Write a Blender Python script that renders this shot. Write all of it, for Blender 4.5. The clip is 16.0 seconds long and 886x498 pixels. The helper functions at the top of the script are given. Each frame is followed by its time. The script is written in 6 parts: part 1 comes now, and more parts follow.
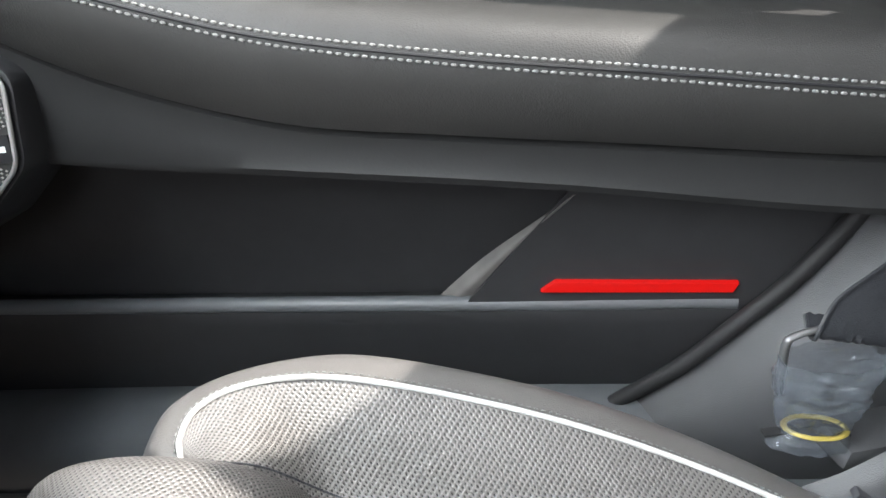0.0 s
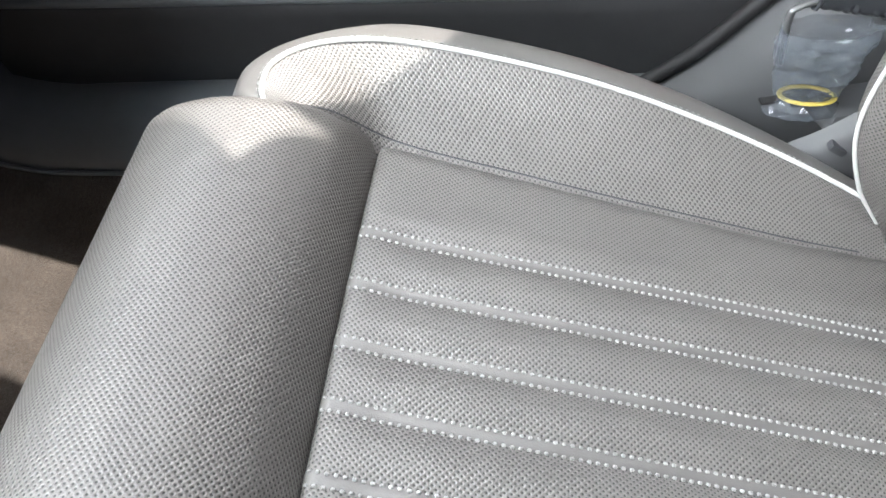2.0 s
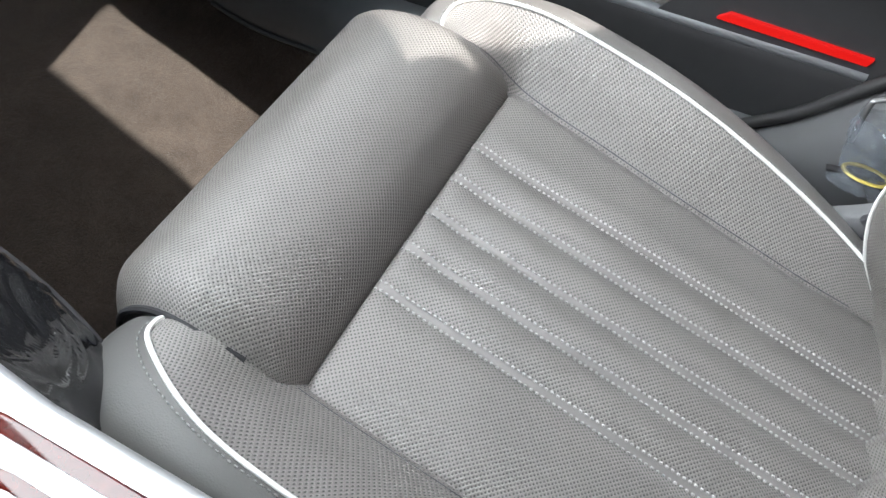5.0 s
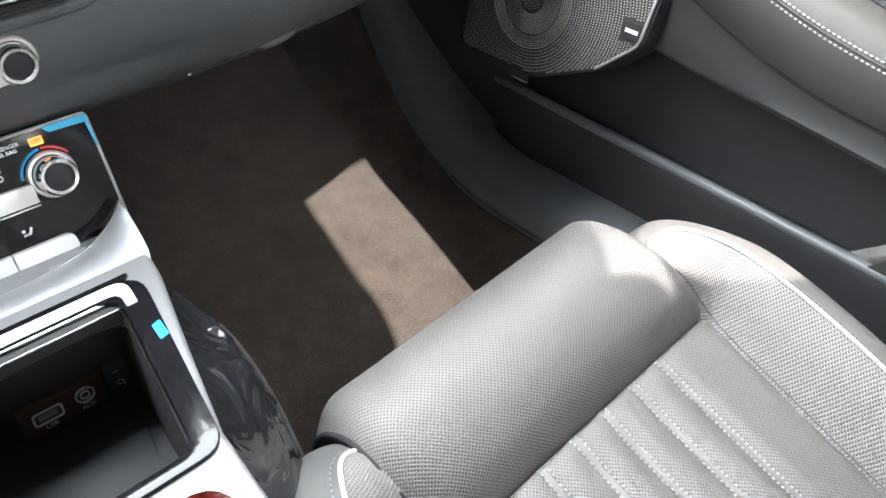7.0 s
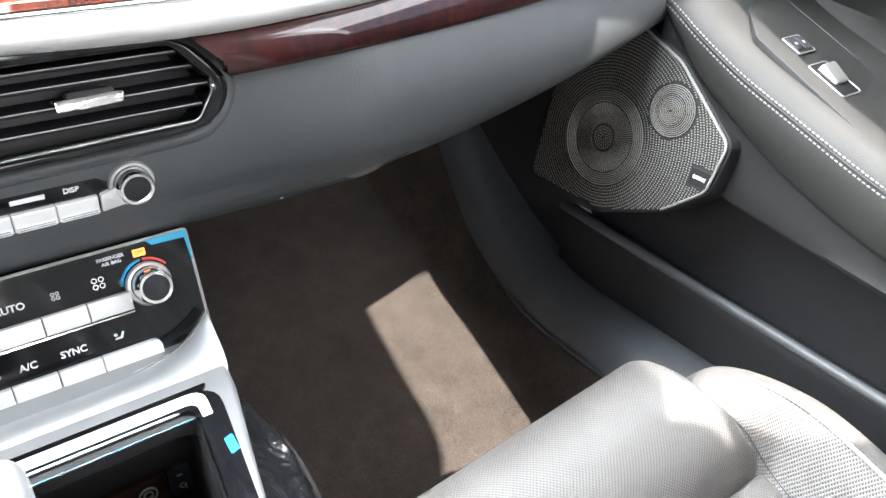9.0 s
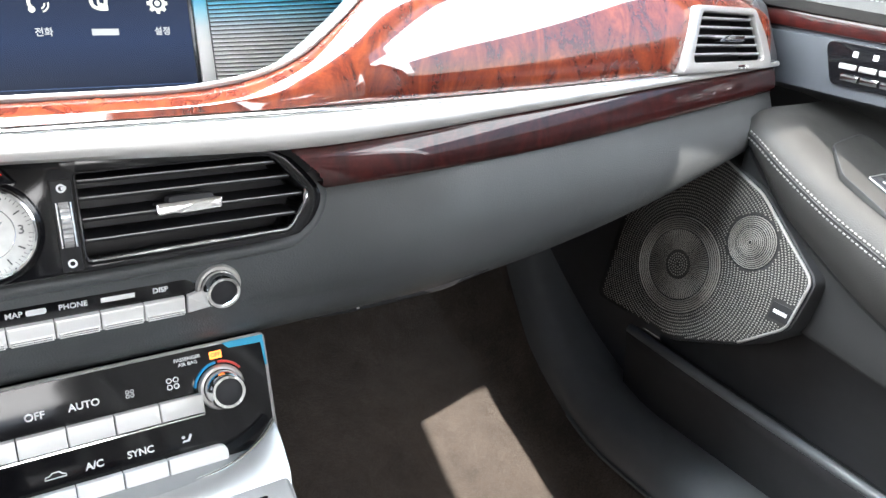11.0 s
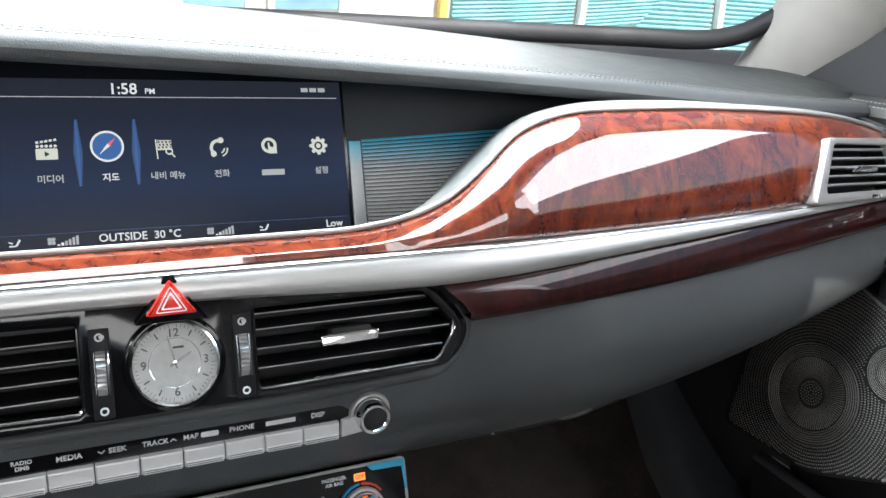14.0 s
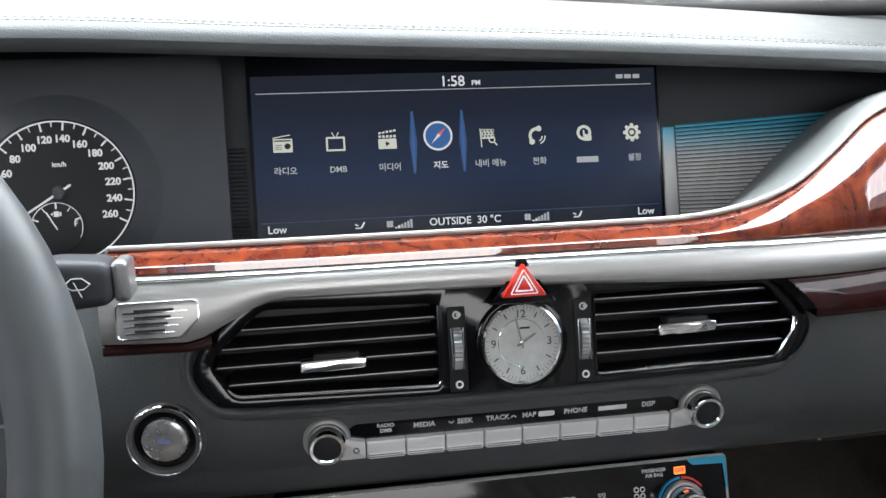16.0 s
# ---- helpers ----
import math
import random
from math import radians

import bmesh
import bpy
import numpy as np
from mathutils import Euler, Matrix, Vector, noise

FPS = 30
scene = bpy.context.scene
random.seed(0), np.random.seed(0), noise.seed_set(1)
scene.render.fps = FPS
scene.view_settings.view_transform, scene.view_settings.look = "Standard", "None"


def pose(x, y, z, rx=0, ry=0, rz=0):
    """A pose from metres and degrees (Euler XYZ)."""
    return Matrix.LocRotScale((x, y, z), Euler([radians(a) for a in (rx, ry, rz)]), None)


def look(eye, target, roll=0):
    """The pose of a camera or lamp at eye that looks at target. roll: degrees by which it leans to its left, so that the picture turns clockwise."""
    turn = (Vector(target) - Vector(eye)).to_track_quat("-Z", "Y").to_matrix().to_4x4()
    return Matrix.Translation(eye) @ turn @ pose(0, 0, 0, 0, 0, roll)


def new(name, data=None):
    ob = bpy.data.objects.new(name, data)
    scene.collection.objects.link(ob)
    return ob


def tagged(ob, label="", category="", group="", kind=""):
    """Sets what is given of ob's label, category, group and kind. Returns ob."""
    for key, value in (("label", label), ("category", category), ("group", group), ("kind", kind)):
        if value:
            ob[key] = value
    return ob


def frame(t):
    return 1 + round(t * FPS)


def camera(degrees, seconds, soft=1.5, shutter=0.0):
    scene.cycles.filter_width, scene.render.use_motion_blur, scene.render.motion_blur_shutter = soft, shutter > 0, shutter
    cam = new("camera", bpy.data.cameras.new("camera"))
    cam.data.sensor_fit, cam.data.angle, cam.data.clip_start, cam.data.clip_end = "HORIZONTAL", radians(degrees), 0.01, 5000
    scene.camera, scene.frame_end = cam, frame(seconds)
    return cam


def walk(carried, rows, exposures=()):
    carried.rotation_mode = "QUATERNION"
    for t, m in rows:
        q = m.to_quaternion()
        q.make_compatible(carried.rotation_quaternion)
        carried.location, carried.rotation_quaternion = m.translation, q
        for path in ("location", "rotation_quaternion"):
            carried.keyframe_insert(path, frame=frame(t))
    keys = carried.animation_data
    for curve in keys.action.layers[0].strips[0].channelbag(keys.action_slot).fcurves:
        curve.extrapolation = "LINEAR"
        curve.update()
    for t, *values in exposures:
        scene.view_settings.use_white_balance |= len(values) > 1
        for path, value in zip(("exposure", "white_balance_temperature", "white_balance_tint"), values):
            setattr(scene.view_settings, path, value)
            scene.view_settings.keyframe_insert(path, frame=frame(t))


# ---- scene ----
from mathutils.bvhtree import BVHTree

cam = camera(60.2, 16.0)
PATH = [
    (0, (0.243, -0.353, 0.535), (1.934, -0.059, -0.491), -7.8),
    (0.5, (0.22, -0.356, 0.538), (1.8, -0.05, -0.649), -8.0),
    (1, (0.197, -0.348, 0.536), (1.685, -0.03, -0.762), -8.7),
    (1.5, (0.173, -0.352, 0.542), (1.526, 0.017, -0.885), -10.1),
    (2, (0.159, -0.357, 0.542), (1.417, 0.02, -0.967), -12.0),
    (2.5, (0.149, -0.365, 0.544), (1.276, 0.017, -1.064), -13.0),
    (3, (0.131, -0.373, 0.551), (1.221, -0.01, -1.086), -11.5),
    (3.2, (0.117, -0.379, 0.558), (1.233, 0.03, -1.051), -11.2),
    (5.3, (0.046, -0.41, 0.626), (1.186, 0.237, -0.884), 1.8),
    (5.5, (0.042, -0.41, 0.632), (1.197, 0.279, -0.848), 2.3),
    (6, (0.031, -0.409, 0.642), (1.19, 0.418, -0.764), 1.6),
    (6.5, (0.025, -0.411, 0.652), (1.139, 0.591, -0.673), 1.1),
    (7, (0.022, -0.414, 0.672), (1.099, 0.716, -0.579), 1.1),
    (7.5, (0.017, -0.414, 0.685), (1.099, 0.783, -0.497), 1.8),
    (8, (0.015, -0.415, 0.693), (1.093, 0.827, -0.445), 2.1),
    (8.5, (0.01, -0.413, 0.696), (1.081, 0.872, -0.399), 2.5),
    (9, (0.01, -0.408, 0.701), (1.079, 0.924, -0.341), 3.1),
    (9.5, (0.01, -0.403, 0.701), (1.076, 0.986, -0.266), 3.9),
    (10, (0.009, -0.394, 0.7), (1.05, 1.056, -0.201), 4.5),
    (10.2, (0.005, -0.39, 0.694), (1.053, 1.084, -0.159), 4.5),
    (12.3, (-0.006, -0.387, 0.721), (0.97, 1.193, -0.02), 5.4),
    (12.5, (-0.009, -0.383, 0.718), (0.967, 1.217, 0.02), 5.5),
    (13, (-0.015, -0.385, 0.722), (0.92, 1.259, 0.073), 5.4),
    (13.5, (-0.021, -0.385, 0.725), (0.881, 1.296, 0.121), 4.4),
    (14, (-0.034, -0.385, 0.727), (0.803, 1.34, 0.157), 3.0),
    (14.5, (-0.052, -0.381, 0.729), (0.673, 1.402, 0.184), 0.6),
    (15, (-0.074, -0.375, 0.726), (0.491, 1.465, 0.183), -0.0),
    (15.5, (-0.089, -0.371, 0.725), (0.302, 1.502, 0.142), -0.4),
    (16, (-0.099, -0.367, 0.725), (0.195, 1.515, 0.115), -0.6),
]
walk(cam, [(t, look(eye, target, roll)) for t, eye, target, roll in PATH],
     exposures=[(0.0, 1.55), (1.5, 1.9), (2.5, 1.78), (3.2, 1.65), (5.5, 1.75), (7.0, 2.2), (9.0, 2.45), (10.0, 2.5), (12.5, 1.6), (14.0, 1.2), (16.0, 0.95)])

# world, sun and large lights
SUN_TO = Vector((0.15, -0.66, 1.0)).normalized()
world = bpy.data.worlds.new("world")
scene.world = world
world.use_nodes = True
_wn = world.node_tree.nodes
_sky = _wn.new("ShaderNodeTexSky")
_sky.sky_type = 'NISHITA'
_sky.sun_disc = False
_sky.sun_elevation = math.asin(SUN_TO.z)
_sky.sun_rotation = math.atan2(SUN_TO.x, SUN_TO.y)
_sky.air_density, _sky.dust_density, _sky.ozone_density = 1.0, 2.0, 1.0
world.node_tree.links.new(_sky.outputs[0], _wn["Background"].inputs[0])
_wn["Background"].inputs[1].default_value = 0.07
sun = new("sun", bpy.data.lights.new("sun", 'SUN'))
sun.data.energy, sun.data.angle, sun.data.color = 3.0, radians(0.6), (1.0, 0.95, 0.88)
sun.matrix_world = look(SUN_TO * 10, (0, 0, 0))


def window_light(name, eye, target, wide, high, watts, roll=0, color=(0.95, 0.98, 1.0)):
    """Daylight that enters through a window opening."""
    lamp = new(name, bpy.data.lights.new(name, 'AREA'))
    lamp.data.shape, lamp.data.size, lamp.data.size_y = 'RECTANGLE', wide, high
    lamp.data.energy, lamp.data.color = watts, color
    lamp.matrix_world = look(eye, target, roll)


window_light("windshield_daylight", (0, 0.235, 0.945), (0, -0.01, 0.51), 0.95, 0.62, 10.5, 0, (0.92, 0.97, 1.0))
# added blue lamp along the windshield's top edge, for blue reflections on the trim
window_light("added_blue_lamp", (0, -0.050, 1.095), (0, -0.295, 0.66), 0.95, 0.05, 0.30, 0, (0.08, 0.6, 1.0))
window_light("passenger_window_daylight", (0.70, -0.34, 0.93), (0.0, -0.30, 0.60), 0.66, 0.26, 1.4, 0, (0.96, 0.98, 1.0))
window_light("driver_window_daylight", (-0.74, 0.02, 0.87), (0.5, -0.06, 0.35), 0.58, 0.30, 4.0, 0, (0.97, 0.98, 1.0))
window_light("rear_side_daylight", (0.64, -1.15, 0.88), (0.0, -0.85, 0.70), 0.85, 0.34, 1.6, 0, (0.97, 0.98, 1.0))
window_light("rear_window_daylight", (0.0, -1.62, 0.985), (0.0, -0.3, 0.6), 0.95, 0.26, 2.3, 0, (1.0, 0.97, 0.94))



# ---- materials ----
class Nodes:
    """A node material under construction."""

    def __init__(self, name, rough=0.5, metal=0.0):
        self.mat = bpy.data.materials.new(name)
        self.mat.use_nodes = True
        self.tree = self.mat.node_tree
        self.bsdf = self.tree.nodes["Principled BSDF"]
        self.bsdf.inputs["Roughness"].default_value = rough
        self.bsdf.inputs["Metallic"].default_value = metal

    def add(self, kind, **sets):
        n = self.tree.nodes.new("ShaderNode" + kind)
        for k, v in sets.items():
            if k == "operation":
                n.operation = v
            elif k == "data_type":
                n.data_type = v
            else:
                n.inputs[k].default_value = v
        return n

    def link(self, a, b):
        self.tree.links.new(a, b)

    def math(self, op, a, b=0.0):
        n = self.tree.nodes.new("ShaderNodeMath")
        n.operation = op
        for i, v in enumerate((a, b)):
            if hasattr(v, "default_value"):
                self.link(v, n.inputs[i])
            else:
                n.inputs[i].default_value = v
        return n.outputs[0]

    def coords(self, which="Object"):
        return self.add("TexCoord").outputs[which]

    def noise(self, scale, detail=3.0, rough=0.55, vector=None):
        n = self.add("TexNoise", Scale=scale, Detail=detail, Roughness=rough)
        self.link(vector or self.coords(), n.inputs["Vector"])
        return n.outputs["Fac"]

    def ramp(self, fac, stops):
        n = self.tree.nodes.new("ShaderNodeValToRGB")
        els = n.color_ramp.elements
        while len(els) < len(stops):
            els.new(0.5)
        for e, (p, c) in zip(els, stops):
            e.position, e.color = p, (*c, 1)
        self.link(fac, n.inputs[0])
        return n.outputs[0]

    def mix(self, fac, a, b):
        n = self.tree.nodes.new("ShaderNodeMix")
        n.data_type = 'RGBA'
        if hasattr(fac, "default_value"):
            self.link(fac, n.inputs[0])
        else:
            n.inputs[0].default_value = fac
        for sock, v in ((n.inputs[6], a), (n.inputs[7], b)):
            if hasattr(v, "default_value"):
                self.link(v, sock)
            else:
                sock.default_value = (*v, 1)
        return n.outputs[2]

    def bump(self, height, strength, distance=0.001, under=None):
        n = self.add("Bump", Strength=strength, Distance=distance)
        self.link(height, n.inputs["Height"])
        if under is not None:
            self.link(under, n.inputs["Normal"])
        self.link(n.outputs[0], self.bsdf.inputs["Normal"])
        return n.outputs[0]

    def color(self, c):
        if hasattr(c, "default_value"):
            self.link(c, self.bsdf.inputs["Base Color"])
        else:
            self.bsdf.inputs["Base Color"].default_value = (*c, 1)

    def rough(self, sock):
        self.link(sock, self.bsdf.inputs["Roughness"])


def scaled(c, k):
    return tuple(v * k for v in c)


def leather(name, c, rough=0.5, grain=900, depth=0.25, spread=0.12, spec=0.5):
    m = Nodes(name, rough)
    m.bsdf.inputs["Specular IOR Level"].default_value = spec
    big = m.noise(9, 4)
    m.color(m.ramp(big, [(0.3, scaled(c, 1 - spread)), (0.7, scaled(c, 1 + spread))]))
    v = m.tree.nodes.new("ShaderNodeTexVoronoi")
    v.inputs["Scale"].default_value = grain
    m.link(m.coords(), v.inputs["Vector"])
    m.bump(v.outputs["Distance"], depth, 0.0006)
    m.rough(m.math('MULTIPLY_ADD', m.noise(60, 3), 0.16))
    m.tree.nodes[-1].inputs[2].default_value = rough - 0.08
    return m.mat


def perforated(name, c, rough=0.5, pitch=0.0032):
    """Leather pierced by staggered rows of fine holes, laid out along the panel."""
    m = Nodes(name, rough)
    m.bsdf.inputs["Specular IOR Level"].default_value = 0.7
    sep = m.add("SeparateXYZ")
    m.link(m.coords("UV"), sep.inputs[0])
    u, v = (m.math('DIVIDE', sep.outputs[i], pitch) for i in (0, 1))
    far = None
    for shift in (0.0, 0.5):
        du, dv = (m.math('SUBTRACT', m.math('FRACT', m.math('ADD', s, shift)), 0.5) for s in (u, v))
        d = m.math('SQRT', m.math('ADD', m.math('MULTIPLY', du, du), m.math('MULTIPLY', dv, dv)))
        far = d if far is None else m.math('MINIMUM', far, d)
    hole = m.add("MapRange")
    m.link(far, hole.inputs[0])
    hole.inputs[1].default_value, hole.inputs[2].default_value = 0.09, 0.22
    big = m.noise(7, 5)
    base = m.ramp(big, [(0.3, scaled(c, 0.9)), (0.7, scaled(c, 1.1))])
    m.color(m.mix(hole.outputs[0], scaled(c, 0.10), base))
    grain = m.tree.nodes.new("ShaderNodeTexVoronoi")
    grain.inputs["Scale"].default_value = 1100
    m.link(m.coords(), grain.inputs["Vector"])
    low = m.bump(grain.outputs["Distance"], 0.12, 0.0005)
    soft = m.add("MapRange")
    m.link(far, soft.inputs[0])
    soft.inputs[1].default_value, soft.inputs[2].default_value = 0.08, 0.36
    m.bump(soft.outputs[0], 0.5, 0.0008, low)
    m.rough(m.math('MULTIPLY_ADD', m.noise(45, 3), 0.2))
    m.tree.nodes[-1].inputs[2].default_value = rough - 0.1
    return m.mat


def plain(name, c, rough=0.4, metal=0.0, spread=0.06, coat=0.0, bump=0.0, scale=40, grain=500, spec=0.5):
    m = Nodes(name, rough, metal)
    m.bsdf.inputs["Specular IOR Level"].default_value = spec
    m.color(m.ramp(m.noise(scale, 3), [(0.3, scaled(c, 1 - spread)), (0.7, scaled(c, 1 + spread))]))
    if coat:
        m.bsdf.inputs["Coat Weight"].default_value = coat
        m.bsdf.inputs["Coat Roughness"].default_value = 0.03
    if bump:
        m.bump(m.noise(grain, 2), bump, 0.0004)
    r = m.math('MULTIPLY_ADD', m.noise(scale * 3, 4), 0.1)
    m.tree.nodes[-1].inputs[2].default_value = max(0.02, rough - 0.05)
    m.rough(r)
    return m.mat


def brushed(name, c, rough=0.3):
    m = Nodes(name, rough, 0.65)
    stretch = m.add("Mapping", Scale=(6, 900, 900))
    m.link(m.coords(), stretch.inputs[0])
    n = m.noise(1.0, 2, vector=stretch.outputs[0])
    m.color(m.ramp(n, [(0.2, scaled(c, 0.9)), (0.8, c)]))
    r = m.math('MULTIPLY_ADD', n, 0.18)
    m.tree.nodes[-1].inputs[2].default_value = rough - 0.09
    m.rough(r)
    m.bump(n, 0.05, 0.0003)
    return m.mat


def burl(name, dark, mid, light, gloss=2.1):
    """Lacquered burl veneer: swirling figure and fine dark flecks under a clear coat."""
    m = Nodes(name, 0.45)
    m.bsdf.inputs["Specular IOR Level"].default_value = 0.1
    stretch = m.add("Mapping", Scale=(34, 30, 16), Rotation=(0, 0.6, 0))
    m.link(m.coords(), stretch.inputs[0])
    warp = m.add("TexNoise", Scale=1.3, Detail=6.0, Roughness=0.65, Distortion=1.6)
    m.link(stretch.outputs[0], warp.inputs["Vector"])
    col = m.ramp(warp.outputs["Fac"], [(0.26, dark), (0.46, mid), (0.64, light), (0.80, mid)])
    grain = m.add("Mapping", Scale=(260, 60, 420), Rotation=(0, 0.9, 0))
    m.link(m.coords(), grain.inputs[0])
    flecks = m.add("TexNoise", Scale=1.0, Detail=4.0, Roughness=0.7)
    m.link(grain.outputs[0], flecks.inputs["Vector"])
    f = m.ramp(flecks.outputs["Fac"], [(0.36, (0.62, 0.55, 0.52)), (0.60, (1, 1, 1))])
    n = m.tree.nodes.new("ShaderNodeMix")
    n.data_type, n.blend_type = 'RGBA', 'MULTIPLY'
    n.inputs[0].default_value = 0.5
    m.link(col, n.inputs[6])
    m.link(f, n.inputs[7])
    m.color(n.outputs[2])
    m.bsdf.inputs["Coat Weight"].default_value = 1.0
    m.bsdf.inputs["Coat Roughness"].default_value = 0.02
    m.bsdf.inputs["Coat IOR"].default_value = gloss
    return m.mat


def carpet(name, c):
    m = Nodes(name, 0.95)
    fine = m.noise(420, 5, 0.8)
    big = m.noise(22, 6, 0.7)
    a = m.ramp(fine, [(0.3, scaled(c, 0.3)), (0.7, scaled(c, 1.7))])
    b = m.ramp(big, [(0.35, (0.62, 0.58, 0.54)), (0.65, (1.15, 1.12, 1.08))])
    n = m.tree.nodes.new("ShaderNodeMix")
    n.data_type, n.blend_type = 'RGBA', 'MULTIPLY'
    n.inputs[0].default_value = 1.0
    m.link(a, n.inputs[6])
    m.link(b, n.inputs[7])
    m.color(n.outputs[2])
    m.bump(fine, 0.9, 0.003)
    m.bsdf.inputs["Sheen Weight"].default_value = 0.25
    return m.mat


def glow(name, c, strength):
    m = Nodes(name, 0.4)
    m.color(scaled(c, 0.1))
    m.bsdf.inputs["Emission Color"].default_value = (*c, 1)
    m.bsdf.inputs["Emission Strength"].default_value = strength
    return m.mat


def clear(name, c=(1, 1, 1), rough=0.02, ior=1.45):
    m = Nodes(name, rough)
    m.color(c)
    m.bsdf.inputs["Transmission Weight"].default_value = 1.0
    m.bsdf.inputs["IOR"].default_value = ior
    return m.mat


M_LEATHER = leather("dark_grey_leather", (0.070, 0.075, 0.078), 0.44)
M_PAD = leather("dash_top_leather", (0.029, 0.0305, 0.030), 0.6, 800, 0.2, spec=0.25)
M_DOOR = leather("door_leather", (0.030, 0.0292, 0.028), 0.55)
M_DOORHARD = plain("door_plastic", (0.034, 0.034, 0.036), 0.55, bump=0.2, spec=0.3)
M_DARK = plain("charcoal_plastic", (0.042, 0.043, 0.048), 0.5, bump=0.15)
M_RECESS = plain("dark_soft_plastic", (0.048, 0.053, 0.062), 0.55, bump=0.1)
M_SEAT = leather("seat_leather", (0.139, 0.131, 0.126), 0.40, 1100, 0.18, spec=0.8)
M_PERF = perforated("perforated_seat_leather", (0.147, 0.138, 0.131), 0.39)
# darker copy of the seat leather, with the shade of the seat's sides in its colour
M_SEATDARK = leather("shaded_seat_leather", (0.075, 0.073, 0.071), 0.45, 1000, 0.2)
M_PIPING = plain("white_piping", (0.6, 0.6, 0.585), 0.45)
M_THREAD = plain("pale_thread", (0.33, 0.325, 0.315), 0.6)
M_THREADGREY = plain("grey_thread", (0.22, 0.22, 0.213), 0.6)
M_WOOD = burl("burl_veneer", (0.060, 0.009, 0.005), (0.125, 0.018, 0.008), (0.27, 0.050, 0.014))
M_DARKWOOD = burl("dark_burl_veneer", (0.008, 0.002, 0.002), (0.020, 0.003, 0.003), (0.036, 0.005, 0.004), 1.4)
M_SATIN = brushed("satin_silver", (0.52, 0.51, 0.495), 0.34)
M_CHROME = plain("chrome", (0.86, 0.86, 0.86), 0.1, 1.0, 0.02)
M_SILVER = plain("silver_paint", (0.25, 0.25, 0.255), 0.32, 0.5, 0.03)
M_BUTTON = plain("silver_button", (0.76, 0.76, 0.745), 0.30, 0.2, 0.02)
M_GLOSS = plain("piano_black", (0.005, 0.005, 0.006), 0.09, 0.0, 0.0, spec=0.4)
M_GLASSBLACK = plain("screen_glass", (0.012, 0.014, 0.02), 0.16, 0.0, 0.0)


def filmed_trim():
    """Pale ribbed trim with a cyan reflection painted in, stronger towards its upper edge."""
    m = Nodes("ribbed_grey_trim", 0.3)
    sep = m.add("SeparateXYZ")
    m.link(m.coords(), sep.inputs[0])
    # the painted reflection grows with height, its border loosened by noise
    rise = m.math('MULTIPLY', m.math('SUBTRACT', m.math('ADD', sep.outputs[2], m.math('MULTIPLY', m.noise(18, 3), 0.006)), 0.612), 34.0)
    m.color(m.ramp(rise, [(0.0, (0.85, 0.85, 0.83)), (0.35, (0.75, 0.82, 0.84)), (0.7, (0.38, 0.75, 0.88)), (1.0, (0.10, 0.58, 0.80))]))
    return m.mat


M_TAMBOUR = filmed_trim()
M_FACE = plain("clock_face_silver", (0.55, 0.55, 0.525), 0.35, 0.0, 0.08, scale=160)
M_BLACK = plain("matt_black", (0.020, 0.020, 0.022), 0.6, spec=0.3)
M_SLAT = plain("slat_black", (0.014, 0.014, 0.016), 0.42, spec=0.3)
# pale grey for the highlight drawn along each black slat
M_SLATHIGHLIGHT = plain("slat_highlight_grey", (0.45, 0.45, 0.46), 0.3, 0.6)
M_RUBBER = plain("black_rubber", (0.015, 0.015, 0.016), 0.65, bump=0.2)
M_CARPET = carpet("brown_grey_carpet", (0.078, 0.061, 0.050))
M_SILL = plain("sill_plastic", (0.125, 0.132, 0.140), 0.36, bump=0.2)
M_PILLAR = leather("pillar_plastic", (0.068, 0.069, 0.073), 0.5, 1400, 0.3)
M_FABRIC = leather("headliner_fabric", (0.32, 0.305, 0.285), 0.9, 1500, 0.5)
# the door reflector is no lamp; weak emission gives it the returned light
M_RED = glow("self_lit_red_reflector", (0.85, 0.010, 0.008), 0.26)
M_HAZARD = plain("red_translucent_button", (0.80, 0.035, 0.022), 0.25, coat=0.6)
M_INK = plain("white_print", (0.75, 0.76, 0.76), 0.5)
M_CLOCKINK = plain("grey_print", (0.07, 0.07, 0.072), 0.4)
M_INKDARK = plain("black_print", (0.02, 0.02, 0.022), 0.5)
M_ORANGE = glow("amber_lamp", (1.0, 0.22, 0.04), 1.0)
M_BLUEPRINT = plain("blue_print", (0.02, 0.3, 0.6), 0.4)
M_REDPRINT = plain("red_print", (0.6, 0.05, 0.04), 0.4)
M_PALE = glow("lit_white", (0.8, 0.83, 0.85), 0.38)
M_PALE_DIM = glow("lit_grey", (0.55, 0.58, 0.6), 0.30)
M_GREENISH = glow("lit_cream", (0.72, 0.75, 0.66), 0.36)
M_BLUELIT = glow("lit_blue", (0.035, 0.12, 0.34), 0.42)
M_NAVY = glow("lit_navy", (0.022, 0.05, 0.13), 0.6)
M_REDLIT = glow("lit_red", (0.8, 0.1, 0.1), 0.5)
M_PLASTICBAG = plain("clear_plastic", (0.15, 0.17, 0.195), 0.03, coat=1.0)
M_PLASTICBAG.node_tree.nodes["Principled BSDF"].inputs["Alpha"].default_value = 0.46
M_FILM = plain("blue_protective_film", (0.03, 0.34, 0.55), 0.25, coat=0.5)
M_YELLOW = plain("yellow_band", (0.40, 0.31, 0.07), 0.5)
M_GLASS = clear("window_glass", (0.97, 1.0, 0.99), 0.0, 1.05)


